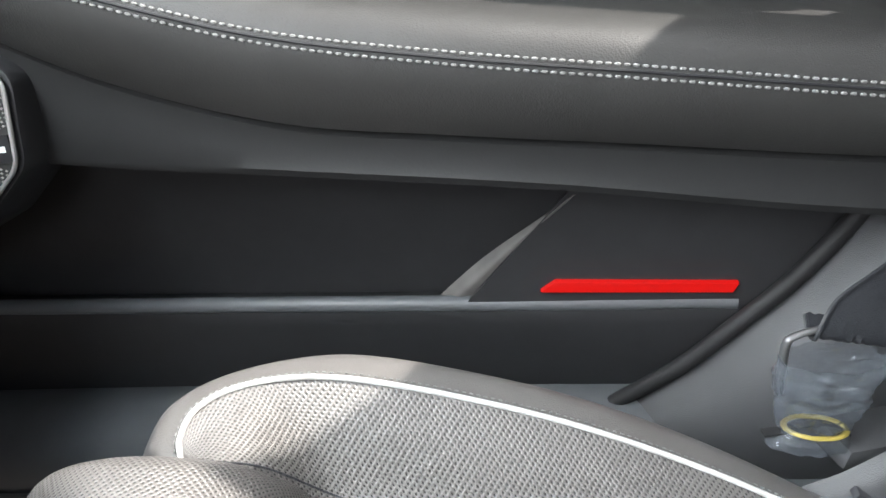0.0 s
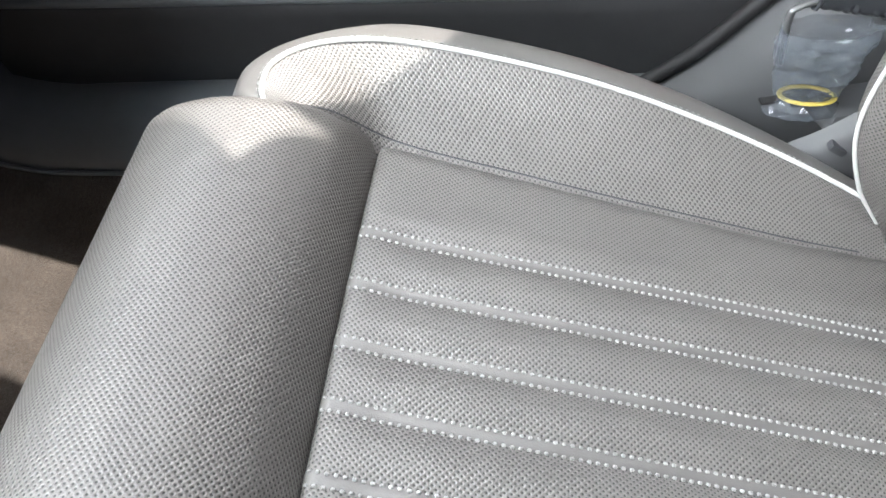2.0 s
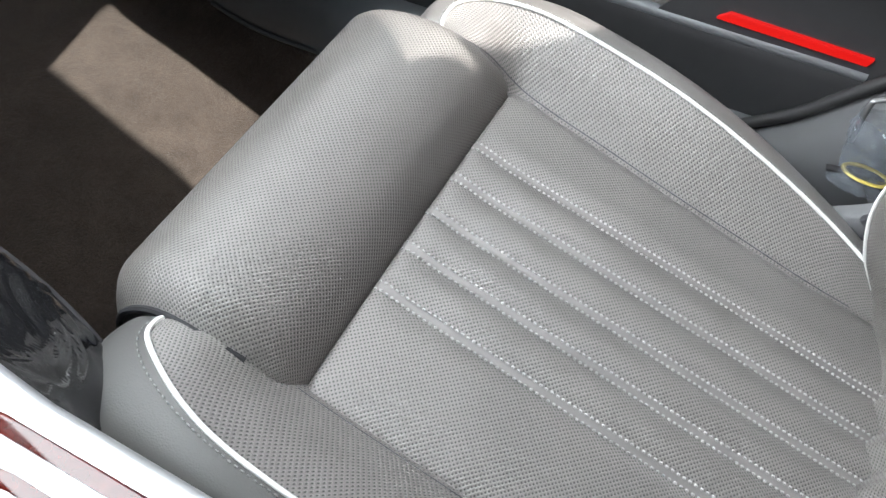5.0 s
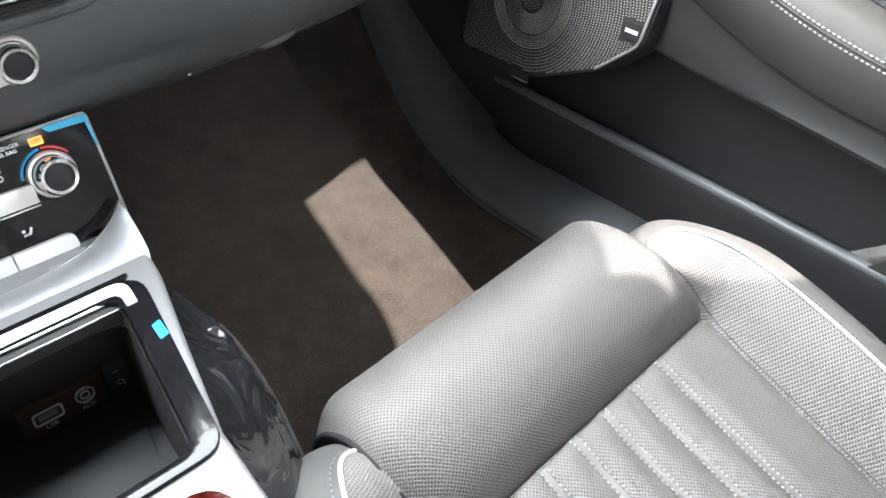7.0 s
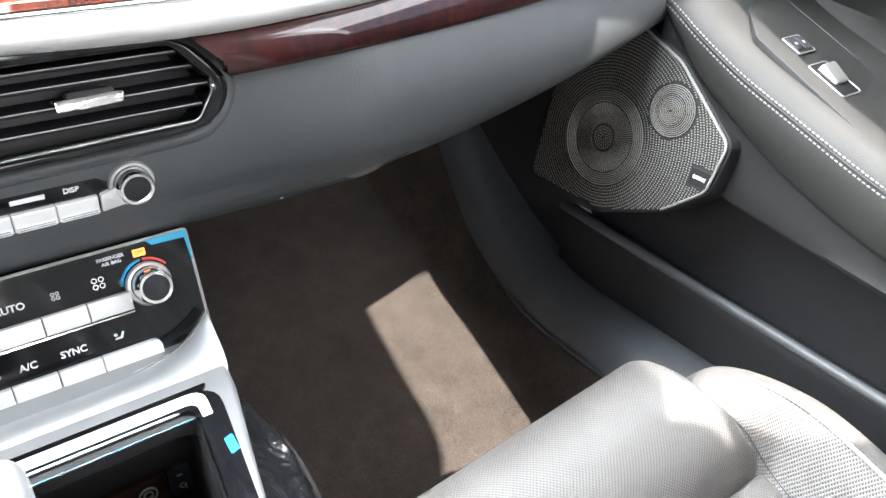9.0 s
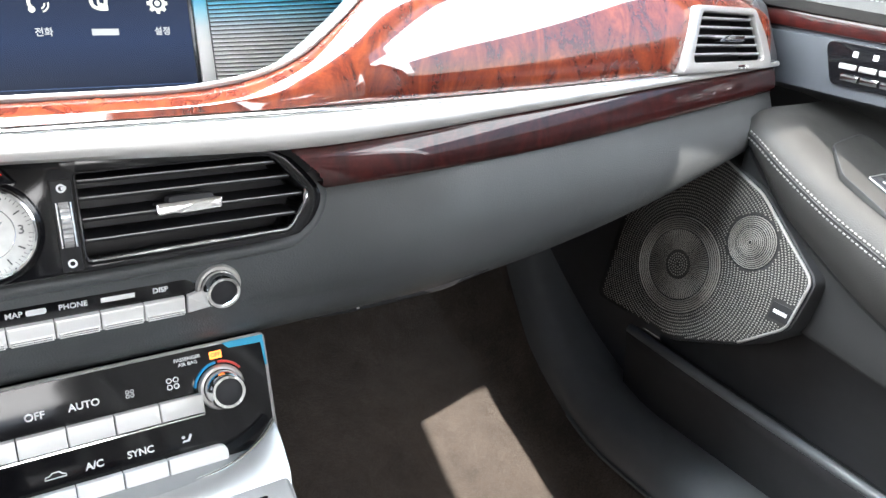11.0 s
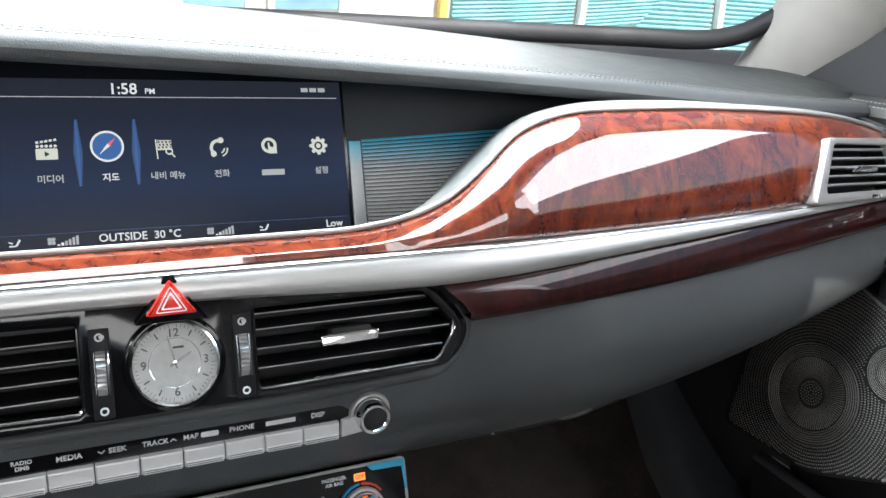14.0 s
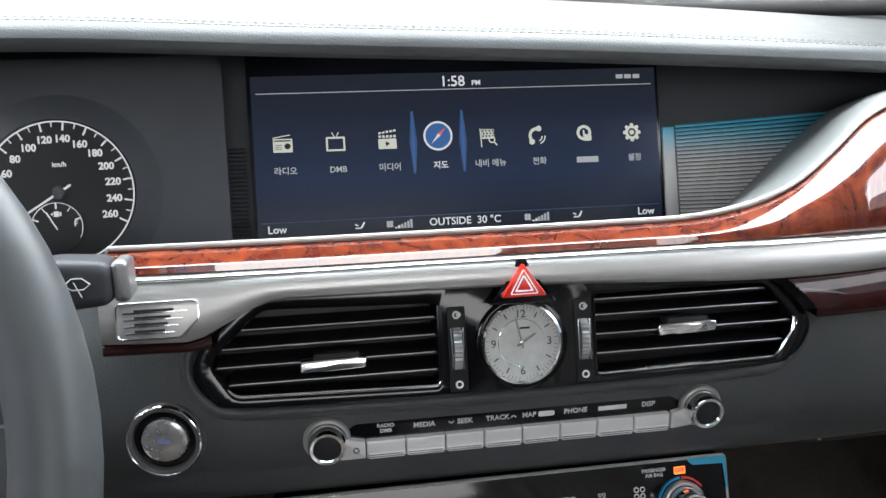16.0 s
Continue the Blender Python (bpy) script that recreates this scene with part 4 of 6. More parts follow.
IX = [-0.1265 + 0.0361 * i for i in range(8)]
for i, x in enumerate(IX):
    I = D @ pose(x, 0.008 if i != 3 else 0.0105, UP)
    icon = None
    if i == 0:
        icon = part("radio_icon", prism(rounded(rect(-0.0066, -0.0052, 0.0066, 0.0042), 0.0006), 0, 0.0001, I), M_GREENISH, disp)
        part("icon_detail", prism(circle(0.0021, 20, 0.0032, -0.001), 0.0001, 0.0002, I), M_INKDARK, icon)
        for k in range(3):
            part("icon_detail", block(0.0046, 0.0004, 0.0001, I @ pose(-0.0028, -0.0002 - 0.0014 * k, 0.0002)), M_INKDARK, icon)
        part("icon_detail", block(0.0115, 0.0009, 0.0001, I @ pose(0, 0.0028, 0.0002)), M_INKDARK, icon)
        part("aerial", block(0.012, 0.0007, 0.0001, I @ pose(-0.0008, 0.0058, 0, 0, 0, 9)), M_GREENISH, icon)
    elif i == 1:
        icon = part("television_icon", prism(rounded(rect(-0.0066, -0.0056, 0.0066, 0.0044), 0.0006), 0, 0.0001, I, 0, (rect(-0.0053, -0.0043, 0.0053, 0.0031),)), M_GREENISH, disp)
        for s in (-1, 1):
            part("aerial", block(0.0038, 0.0007, 0.0001, I @ pose(0.0015 * s, 0.0059, 0, 0, 0, 62 * s)), M_GREENISH, icon)
    elif i == 2:
        icon = part("film_icon", prism(rounded(rect(-0.0064, -0.0054, 0.0064, 0.0018), 0.0005), 0, 0.0001, I), M_GREENISH, disp)
        part("icon_detail", prism([(-0.0012, -0.0036), (0.0018, -0.0018), (-0.0012, 0.0)], 0.0001, 0.0002, I), M_INKDARK, icon)
        for k in range(5):
            part("icon_detail", block(0.0018, 0.0017, 0.0001, I @ pose(-0.0052 + 0.0026 * k, 0.0034, 0, 0, 0, 12)), M_GREENISH, icon)
            part("icon_detail", block(0.0018, 0.0015, 0.0001, I @ pose(-0.0052 + 0.0026 * k, 0.0058 + 0.0004 * k, 0, 0, 0, 20)), M_GREENISH, icon)
    elif i == 3:
        icon = part("compass_icon", prism(circle(0.0090, 40), 0.0, 0.0001, I), M_BLUELIT, disp)
        part("icon_ring", lathe([(0.0090, 0.0), (0.0090, 0.0002), (0.0104, 0.0002), (0.0104, 0.0)], I, 48), M_PALE, icon)
        part("needle", prism([(-0.0052, -0.0056), (0.0018, 0.0002), (0.0002, 0.0018)], 0.0001, 0.0002, I), M_PALE, icon)
        part("needle", prism([(0.0056, 0.0058), (0.0018, 0.0002), (0.0002, 0.0018)], 0.0001, 0.0002, I), M_REDLIT, icon)
        for s in (-1, 1):
            for w, mm in ((0.0028, M_NAVY), (0.0011, M_BLUELIT)):
                part("highlight_edge", prism([(-w * 0.3, -0.022), (w * 0.3, -0.022), (w, 0), (w * 0.3, 0.022), (-w * 0.3, 0.022), (-w, 0)], 0, 0.0001 if mm is M_NAVY else 0.00016, I @ pose(0.0178 * s, -0.004, 0)), mm, disp, smooth=False)
    elif i == 4:
        icon = part("flag_icon", merge(block(0.0008, 0.0135, 0.0001, I @ pose(-0.0052, 0, 0, 0, 0, 3)), prism(rect(-0.0046, -0.0008, 0.0046, 0.006), 0, 0.0001, I)), M_GREENISH, disp)
        for k in range(12):
            part("icon_detail", block(0.0013, 0.0013, 0.0001, I @ pose(-0.0036 + 0.0024 * (k % 4) + 0.0006 * (k // 4 % 2), 0.0048 - 0.0019 * (k // 4), 0.0002)), M_INKDARK, icon, smooth=False)
        part("icon_detail", lathe([(0.0016, 0.0), (0.0016, 0.0003), (0.0025, 0.0003), (0.0025, 0.0)], I @ pose(0.0028, -0.0016, 0), 20), M_GREENISH, icon)
        part("icon_detail", block(0.0036, 0.001, 0.0001, I @ pose(0.0052, -0.0044, 0.0001, 0, 0, -48)), M_GREENISH, icon)
    elif i == 5:
        arc = [(0.0062 * math.cos(a), 0.0062 * math.sin(a)) for a in span(1.35, 3.9, 10)] + [(0.0040 * math.cos(a), 0.0040 * math.sin(a)) for a in span(3.9, 1.35, 10)]
        icon = part("phone_icon", merge(prism(arc, 0, 0.0001, I), prism(circle(0.0021, 14, 0.0016, 0.0052), 0, 0.0001, I), prism(circle(0.0021, 14, -0.0038, -0.0042), 0, 0.0001, I)), M_GREENISH, disp)
        for r in (0.0034, 0.0056):
            part("icon_detail", prism([(r * math.cos(a), r * math.sin(a)) for a in span(-1.3, 0.15, 8)] + [((r - 0.001) * math.cos(a), (r - 0.001) * math.sin(a)) for a in span(0.15, -1.3, 8)], 0, 0.0001, I @ pose(0.0008, -0.0008, 0)), M_GREENISH, icon)
    elif i == 6:
        icon = part("link_icon", lathe([(0.0034, 0.0), (0.0034, 0.0001), (0.0056, 0.0001), (0.0056, 0.0)], I @ pose(-0.0006, 0.001, 0), 28), M_GREENISH, disp)
        part("icon_detail", prism(rounded([(-0.001, -0.005), (0.0048, -0.005), (0.0048, -0.001), (0.0, 0.0), (-0.0004, 0.003), (-0.0016, 0.003)], 0.0008), 0.0002, 0.0003, I), M_GREENISH, icon)
    else:
        gear = []
        for k in range(8):
            for da, r in ((-0.26, 0.0052), (-0.17, 0.0068), (0.17, 0.0068), (0.26, 0.0052)):
                a = k * math.pi / 4 + da
                gear.append((r * math.cos(a), r * math.sin(a)))
        icon = part("gear_icon", prism(gear, 0, 0.0001, I, 0, (circle(0.0031, 20),)), M_GREENISH, disp)
        part("icon_detail", prism(circle(0.0018, 16), 0, 0.0001, I), M_GREENISH, icon)
for x, word in zip(IX, ("라디오", "DMB", "미디어", "지도", "내비 메뉴", "전화", "", "설정")):
    if word:
        lettering("icon_caption", word, 0.0058, D @ pose(x + 0.001, -0.0105, UP), M_PALE_DIM if word != "지도" else M_PALE, disp, 0.00004, 0.00012)
    else:
        part("caption_bar", block(0.0165, 0.0042, 0.0001, D @ pose(x + 0.001, -0.0105, UP)), M_PALE_DIM, disp)

# ---- instrument cluster ----
C = face_frame((-0.2650, 0.136, 0.6140), 14) @ Matrix.Scale(0.955, 4)
clus = thing("instrument_cluster", "dark speedometer dial with white numerals and fuel gauge", "gauge")
part("dial", prism(circle(0.0475, 64), -0.004, 0.0, C), plain("dial_black", (0.01, 0.011, 0.013), 0.35), clus)
part("cowl", lathe([(0.0476, -0.004), (0.0485, 0.0006), (0.052, 0.0), (0.060, -0.0035), (0.072, -0.006)], C, 64), M_RECESS, clus, "dark cowl round the gauges")
part("floor_plate", prism(rounded(rect(-0.17, -0.08, 0.108, 0.088), 0.01), -0.008, -0.0045, C), M_RECESS, clus)
part("dial_line", lathe([(0.0464, 0.0), (0.0464, 0.0006), (0.0473, 0.0006), (0.0473, 0.0)], C, 96), M_PALE, clus)
for k in range(27):
    v = k * 10
    a = math.radians(212 - v * (212 + 27) / 260)
    major = v % 20 == 0
    ln = 0.0052 if major else 0.003
    part("tick", block(ln, 0.0011 if major else 0.0007, 0.0003, C @ pose((0.0462 - ln / 2) * math.cos(a), (0.0462 - ln / 2) * math.sin(a), 0.0004, 0, 0, math.degrees(a))), M_PALE, clus, smooth=False)
    if major and v >= 40:
        r = 0.0355 if v in (120, 140) else 0.0345
        lettering("numeral", str(v), 0.0066, C @ pose(r * math.cos(a), r * math.sin(a), 0.0003), M_PALE, clus, 0.0001, 0.00022)
lettering("unit_text", "km/h", 0.0044, C @ pose(0.001, 0.0185, 0.0003), M_PALE, clus, 0.0001, 0.00012)
part("speed_pointer", prism([(-0.009, -0.0007), (0.034, -0.0005), (0.034, 0.0005), (-0.009, 0.0007)], 0.002, 0.0028, C @ pose(0, 0, 0, 0, 0, 212)), M_PALE, clus)
part("pointer_hub", lathe([(0.0, 0.0034), (0.004, 0.003), (0.0046, 0.001)], C, 24), M_RECESS, clus)
FU = C @ pose(-0.003, -0.0225, 0.0006)
fuel = part("fuel_gauge", prism(circle(0.0165, 48), -0.0003, 0.0002, FU), bpy.data.materials["dial_black"], clus)
part("gauge_line", sweep([FU @ Vector((0.0160 * math.cos(a), 0.0160 * math.sin(a), 0.0004)) for a in span(-0.5, math.pi + 0.5, 30)], 0.0003, n=4), M_PALE, fuel)
for k in range(5):
    a = math.radians(160 - 35 * k)
    part("tick", block(0.004, 0.001 if k % 2 == 0 else 0.0006, 0.0003, FU @ pose(0.014 * math.cos(a), 0.014 * math.sin(a), 0.0004, 0, 0, math.degrees(a))), M_PALE, fuel, smooth=False)
lettering("fuel_letter", "F", 0.005, FU @ pose(0.0118, 0.0015, 0.0004), M_PALE, fuel, 0.0001, 0.0001)
part("pump_mark", merge(block(0.0032, 0.0036, 0.0002, FU @ pose(0.0, 0.0085, 0.0004)), block(0.0012, 0.0026, 0.0002, FU @ pose(0.0026, 0.0085, 0.0004)), prism([(-0.0036, 0.0085), (-0.0022, 0.0095), (-0.0022, 0.0075)], 0.0003, 0.0005, FU)), M_PALE, fuel)
part("fuel_pointer", block(0.0135, 0.0008, 0.0004, FU @ pose(-0.0030, 0.0042, 0.001, 0, 0, 118)), M_PALE, fuel)

# ---- steering wheel and stalk ----
W = Matrix.Translation((-0.386, -0.095, 0.560)) @ pose(0, 0, 0, 90 - 24, 0, 0)
wheel = thing("steering_wheel", "dark grey leather steering wheel", "steering wheel")
part("rim", sweep([W @ Vector((0.180 * math.cos(a), 0.180 * math.sin(a), 0)) for a in [2 * math.pi * i / 72 for i in range(72)]], 0.0165, closed=True, n=20), plain("wheel_leather", (0.062, 0.066, 0.07), 0.42, bump=0.06, spread=0.1), wheel, "smooth leather rim")
part("hub", lathe([(0.0, 0.012), (0.05, 0.008), (0.07, -0.006), (0.074, -0.03), (0.05, -0.05), (0.03, -0.16)], W, 48), M_DARK, wheel)
for a in (0, 180, 255, 285):
    part("spoke", block(0.11, 0.032 if a in (0, 180) else 0.02, 0.012, W @ pose(0.12 * math.cos(math.radians(a)), 0.12 * math.sin(math.radians(a)), -0.004, 0, 0, a), 0.004), M_DARK, wheel)
stalk = thing("wiper_stalk", "dark wiper stalk with silver end cap and printed wiper sign", "control stalk")
T = pose(-0.209, -0.018, 0.606, 90 - 6, 0, 2)
part("lever", prism(rounded([(-0.075, -0.006), (-0.01, -0.0125), (0.012, -0.011), (0.012, 0.0095), (-0.012, 0.0115), (-0.075, 0.006)], 0.0075), -0.012, 0.006, T, 0.0055, seg=4), M_DARK, stalk)
part("end_cap", prism(rounded(rect(0.0115, -0.010, 0.019, 0.0095), 0.0035), -0.011, 0.0045, T, 0.003, seg=3), plain("dark_satin", (0.30, 0.30, 0.30), 0.4, 0.8), stalk, "satin silver end cap")
WM = T @ pose(-0.003, -0.001, 0.0064) @ Matrix.Scale(1.3, 4)
part("wiper_mark", merge(sweep([WM @ Vector(p) for p in ((-0.004, 0.001, 0), (-0.0015, 0.0032, 0), (0.002, 0.0032, 0), (0.0045, 0.001, 0), (0.0022, -0.0008, 0), (-0.0015, -0.0008, 0), (-0.004, 0.001, 0))], 0.0003, n=5), sweep([WM @ Vector(p) for p in ((0.0014, -0.0035, 0), (-0.0008, 0.002, 0))], 0.0003, n=5)), M_INK, stalk)

# ---- climate panel ----
K = pose(0.0018, 0.0142, 0.407, 90 - 20, 0, 0) @ Matrix.Scale(1.035, 4)
clim = thing("climate_panel", "piano black climate panel with silver buttons and dials", "control panel")
cl_out = rounded([(-0.1385, 0.0408), (-0.1388, -0.0275), (-0.130, -0.0395), (-0.085, -0.0445), (0.0, -0.0455), (0.085, -0.0445), (0.130, -0.0395), (0.1388, -0.0275), (0.1385, 0.0408)], [0.003, 0.004, 0.02, 0.02, 0.02, 0.02, 0.02, 0.004, 0.003])
part("panel", prism(cl_out, -0.03, 0.0, K, 0.0008), M_GLOSS, clim, "glossy black panel")
part("panel_edge", sweep([K @ Vector((p[0], p[1], -0.0006)) for p in cl_out], 0.0012, closed=True, n=6), M_SATIN, clim)
part("protective_film", prism(rounded([(0.1165, 0.0366), (0.1382, 0.0358), (0.1384, 0.0404), (0.1125, 0.0404)], 0.0006, 2), 0.0004, 0.0008, K), M_FILM, clim, "leftover blue protective film")
part("protective_film", prism([(0.1375, 0.021), (0.1386, 0.021), (0.1385, 0.036), (0.1364, 0.036)], 0.0004, 0.0007, K), M_FILM, clim)
for sx in (-1, 1):
    dk = K @ pose(0.1088 * sx, 0.0142, 0)
    k = knob(clim, dk, 0.0108, 0.018)
    for a0, a1, mm in ((95, 170, M_BLUEPRINT), (35, 90, M_REDPRINT)):
        part("temperature_arc", sweep([dk @ Vector((0.0155 * math.cos(math.radians(a)), 0.0155 * math.sin(math.radians(a)), 0.0004)) for a in span(a0, a1, 10)], 0.0009, n=4), mm, clim)
for r, (y0, y1, last) in enumerate(((0.0022, 0.0135, 0.0968), (-0.0332, -0.0203, 0.1068))):
    cuts = [-last, -0.0756, -0.0512, -0.0268, -0.0024, 0.0222, 0.0468, 0.0714, last]
    for i in range(8):
        big = 0.0055 if r else 0.0012
        corners = rect(cuts[i] + 0.0003, y0, cuts[i + 1] - 0.0003, y1)
        if r and i in (0, 7):
            soft = rounded(corners, big)
            mid = (cuts[i] + cuts[i + 1]) / 2
            corners = [p for p in corners if (p[0] > mid) != (i == 7)]
            arc = [p for p in soft if (p[0] > mid) == (i == 7)]
            corners = arc + (sorted(corners, key=lambda p: -p[1]) if i == 7 else sorted(corners, key=lambda p: p[1]))
            if i == 0:
                corners = [p for p in soft if p[0] < mid and p[1] > (y0 + y1) / 2] + [p for p in soft if p[0] < mid and p[1] <= (y0 + y1) / 2] + [(cuts[1] - 0.0003, y0), (cuts[1] - 0.0003, y1)]
        part("button", prism(corners, 0.0, 0.0048, K, 0.0012, seg=3), M_BUTTON, clim, "silver push button", sharp=14)
for y0, xa in ((0.0008, 0.0968), (-0.0348, 0.1068)):
    part("chrome_line", sweep([K @ Vector((x, y0 - 0.0006, 0.0008)) for x in span(-xa, xa, 4)], 0.0007, n=5), M_CHROME, clim)
for x, y, t in ((0.0333, 0.0226, "AUTO"), (0.0085, 0.0226, "OFF"), (-0.0160, 0.0226, "AUTO"), (0.0582, -0.0124, "SYNC"), (0.0335, -0.0124, "A/C")):
    lettering("caption", t, 0.0058, K @ pose(x, y, 0.0002), M_INK, clim, 0.0001, 0.00014)
lettering("caption", "PASSENGER\nAIR BAG", 0.0030, K @ pose(0.0915, 0.0340, 0.0002), M_INK, clim, 0.0001, 0.00005)
part("airbag_lamp", prism(rounded(rect(0.1045, 0.0318, 0.1118, 0.0364), 0.0004), 0.0001, 0.0004, K), M_ORANGE, clim, "lit amber airbag lamp")
lettering("lamp_text", "OFF", 0.0034, K @ pose(0.1081, 0.0341, 0.0005), M_REDPRINT, clim, 0.0001, 0.0001)
for x, r in ((0.0574, 0.0011), (0.0814, 0.0017)):
    fan = bmesh.new()
    bl = []
    for k in range(4):
        bl.append(lathe([(r * 0.62, 0.0), (r * 0.64, 0.0003), (r, 0.0003), (r * 1.02, 0.0)], K @ pose(x + r * 1.15 * (1 if k % 2 else -1), 0.0228 + r * 1.15 * (1 if k // 2 else -1), 0.0001), 14))
    fan.free()
    part("fan_mark", merge(*bl), M_INK, clim)
part("seat_mark", merge(block(0.0032, 0.0012, 0.0003, K @ pose(0.0842, -0.0132, 0.0003)), block(0.0042, 0.0014, 0.0003, K @ pose(0.0862, -0.0116, 0.0003, 0, 0, 65)), prism(circle(0.001, 12, 0.0825, -0.0108), 0.0001, 0.0004, K), block(0.0016, 0.0008, 0.0003, K @ pose(0.0825, -0.0132, 0.0003, 0, 0, 40))), M_INK, clim)
part("recirculation_mark", sweep([K @ Vector((0.0135 + u, -0.0126 + v, 0.0004)) for u, v in ((-0.0055, -0.001), (-0.005, 0.0006), (-0.003, 0.0008), (-0.0015, 0.0022), (0.002, 0.0022), (0.0036, 0.0006), (0.0052, 0.0002), (0.0054, -0.001))], 0.00035, closed=True, n=5), M_INK, clim)

# ---- centre console ----
cons = thing("center_console", "silver-framed center console with open storage tray and wood-edged lid", "console")
ZC = 0.380
edge_r = [(0.143, 0.004), (0.141, -0.020), (0.136, -0.055), (0.121, -0.112), (0.104, -0.18), (0.100, -0.23), (0.100, -0.30), (0.100, -0.62)]
outer_c = [(x, y) for x, y in edge_r] + [(-x, y) for x, y in reversed(edge_r)]
tray = rounded([(-0.108, -0.062), (0.108, -0.062), (0.0885, -0.183), (-0.0885, -0.183)], 0.012)
part("frame", prism(outer_c, ZC - 0.016, ZC, None, 0.004, (tray,), 3), M_SILVER, cons, "painted silver frame")
part("side_panel", grid([[(x + 0.004 * s, y, z) for x, y in edge_r] for z, s in ((ZC - 0.014, 0), (ZC - 0.06, 1), (0.22, 2.5), (-0.03, 4))]), M_DARK, cons)
part("side_panel", grid([[(-x - 0.004 * s, y, z) for x, y in edge_r] for z, s in ((ZC - 0.014, 0), (ZC - 0.06, 1), (0.22, 2.5), (-0.03, 4))]), M_DARK, cons)
# frame neck up to the climate panel
smile = lambda x: 1 - abs(x) ** 7
neck_x = [math.copysign(1 - (1 - abs(k)) ** 1.8, k) for k in span(-1, 1, 44)]
neck_top = [(x * 0.1425, 0.003 - 0.014 * smile(x), 0.397 - 0.0185 * smile(x)) for x in neck_x]
part("neck", paired([[(x, y + 0.006, z - 0.004) for x, y, z in neck_top], neck_top, [(x * 0.1425, -0.010 - 0.012 * smile(x), 0.3905 - 0.0085 * smile(x)) for x in neck_x], [(x * 0.1405, -0.030, ZC + 0.0015) for x in neck_x], [(x * 0.137, -0.042, ZC - 0.003) for x in neck_x]], 1, 4), M_SILVER, cons, "silver neck under the climate panel")
part("neck_line", sweep(neck_top, 0.0009, n=6), M_CHROME, cons)
part("tray_rim", prism(rounded([(-0.126, -0.050), (0.126, -0.050), (0.1005, -0.191), (-0.1005, -0.191)], 0.016), ZC - 0.004, ZC + 0.0025, None, 0.001, (tray,)), M_GLOSS, cons, "glossy black tray rim")
# pale plate painted in as the bright reflection on the black rim
part("rim_reflection", prism(rounded([(-0.110, -0.0515), (0.1170, -0.0510), (0.1140, -0.0740), (0.1078, -0.0740), (0.1090, -0.0600), (-0.110, -0.0605)], [0.002, 0.010, 0.001, 0.001, 0.008, 0.002]), ZC + 0.0018, ZC + 0.0032, None, 0.0008), M_BUTTON, cons, "sky reflection on the black tray rim, laid on as silver")
part("rim_gap", prism(rounded([(-0.116, -0.0470), (0.1215, -0.0455), (0.1170, -0.0505), (-0.108, -0.0510)], 0.0015), ZC - 0.002, ZC + 0.0024, None, 0.0008), M_GLOSS, cons)
ahead = lambda y: 0.036 * min(1, max(0, (y + 0.15) / 0.088))
tr = grid([[(p[0], p[1], ZC - 0.002) for p in tray], [(p[0], p[1], ZC - 0.017) for p in tray], [(p[0] * 1.02, p[1] + ahead(p[1]), ZC - 0.020) for p in tray], [(p[0] * 1.02, p[1] + ahead(p[1]) * 0.92, ZC - 0.095) for p in tray]], close_u=True)
tr.faces.new([v for v in tr.verts if v.co.z < ZC - 0.09])
part("tray_well", tr, M_RUBBER, cons, "deep black storage well")
part("tray_mat", prism([(p[0] * 0.9, p[1] * 0.95 - 0.004) for p in tray], ZC - 0.0945, ZC - 0.092, None, 0.0005), M_RUBBER, cons, "rubber mat")
lip = part("lid_lip", prism(rounded([(0.016, -0.0590), (0.106, -0.0590), (0.108, -0.0680), (0.016, -0.0680)], 0.002), ZC - 0.010, ZC - 0.0010, None, 0.0008), M_RUBBER, cons, "edge of the sliding tray lid")
for k, (y, z) in enumerate(((-0.0615, 0.0006), (-0.0672, -0.0022))):
    part("lip_bar", sweep([(x, y, ZC + z) for x in span(0.016, 0.105, 6)], 0.0013 - 0.0002 * k, n=8), M_CHROME, lip)
part("protective_film", prism(rounded([(0.1105, -0.097), (0.1160, -0.095), (0.1150, -0.108), (0.1095, -0.110)], 0.001, 3), ZC + 0.0027, ZC + 0.0031), M_FILM, cons, "leftover blue protective film")
P = pose(0.066, -0.0315, 0.297, 90 - 4, 0, 0)
sock = part("socket_plate", prism(rounded(rect(-0.027, -0.012, 0.024, 0.012), 0.003), -0.002, 0.0015, P, 0.0006), plain("brown_black_plate", (0.07, 0.035, 0.028), 0.35), cons)
part("usb_port", sweep([P @ Vector((p[0], p[1], 0.002)) for p in rounded(rect(-0.020, -0.0045, -0.003, 0.0045), 0.002)], 0.0008, closed=True, n=6), M_INK, sock)
part("usb_slot", block(0.012, 0.0045, 0.001, P @ pose(-0.0115, 0, 0.0016), 0.0004), plain("port_grey", (0.3, 0.3, 0.29), 0.4), sock)
part("aux_jack", lathe([(0.0022, 0.0012), (0.0024, 0.0024), (0.0031, 0.0024), (0.0033, 0.0012)], P @ pose(0.0115, 0.001, 0.0004), 28), M_INK, sock)
part("jack_ring", lathe([(0.0050, 0.0012), (0.0052, 0.0024), (0.0060, 0.0024), (0.0062, 0.0012)], P @ pose(0.0115, 0.001, 0.0004), 28), M_INK, sock)
lettering("port_text", "USB", 0.0042, P @ pose(-0.0115, -0.0085, 0.0016), M_INK, sock, 0.0001)
lettering("port_text", "AUX", 0.0042, P @ pose(0.0115, -0.0085, 0.0016), M_INK, sock, 0.0001)
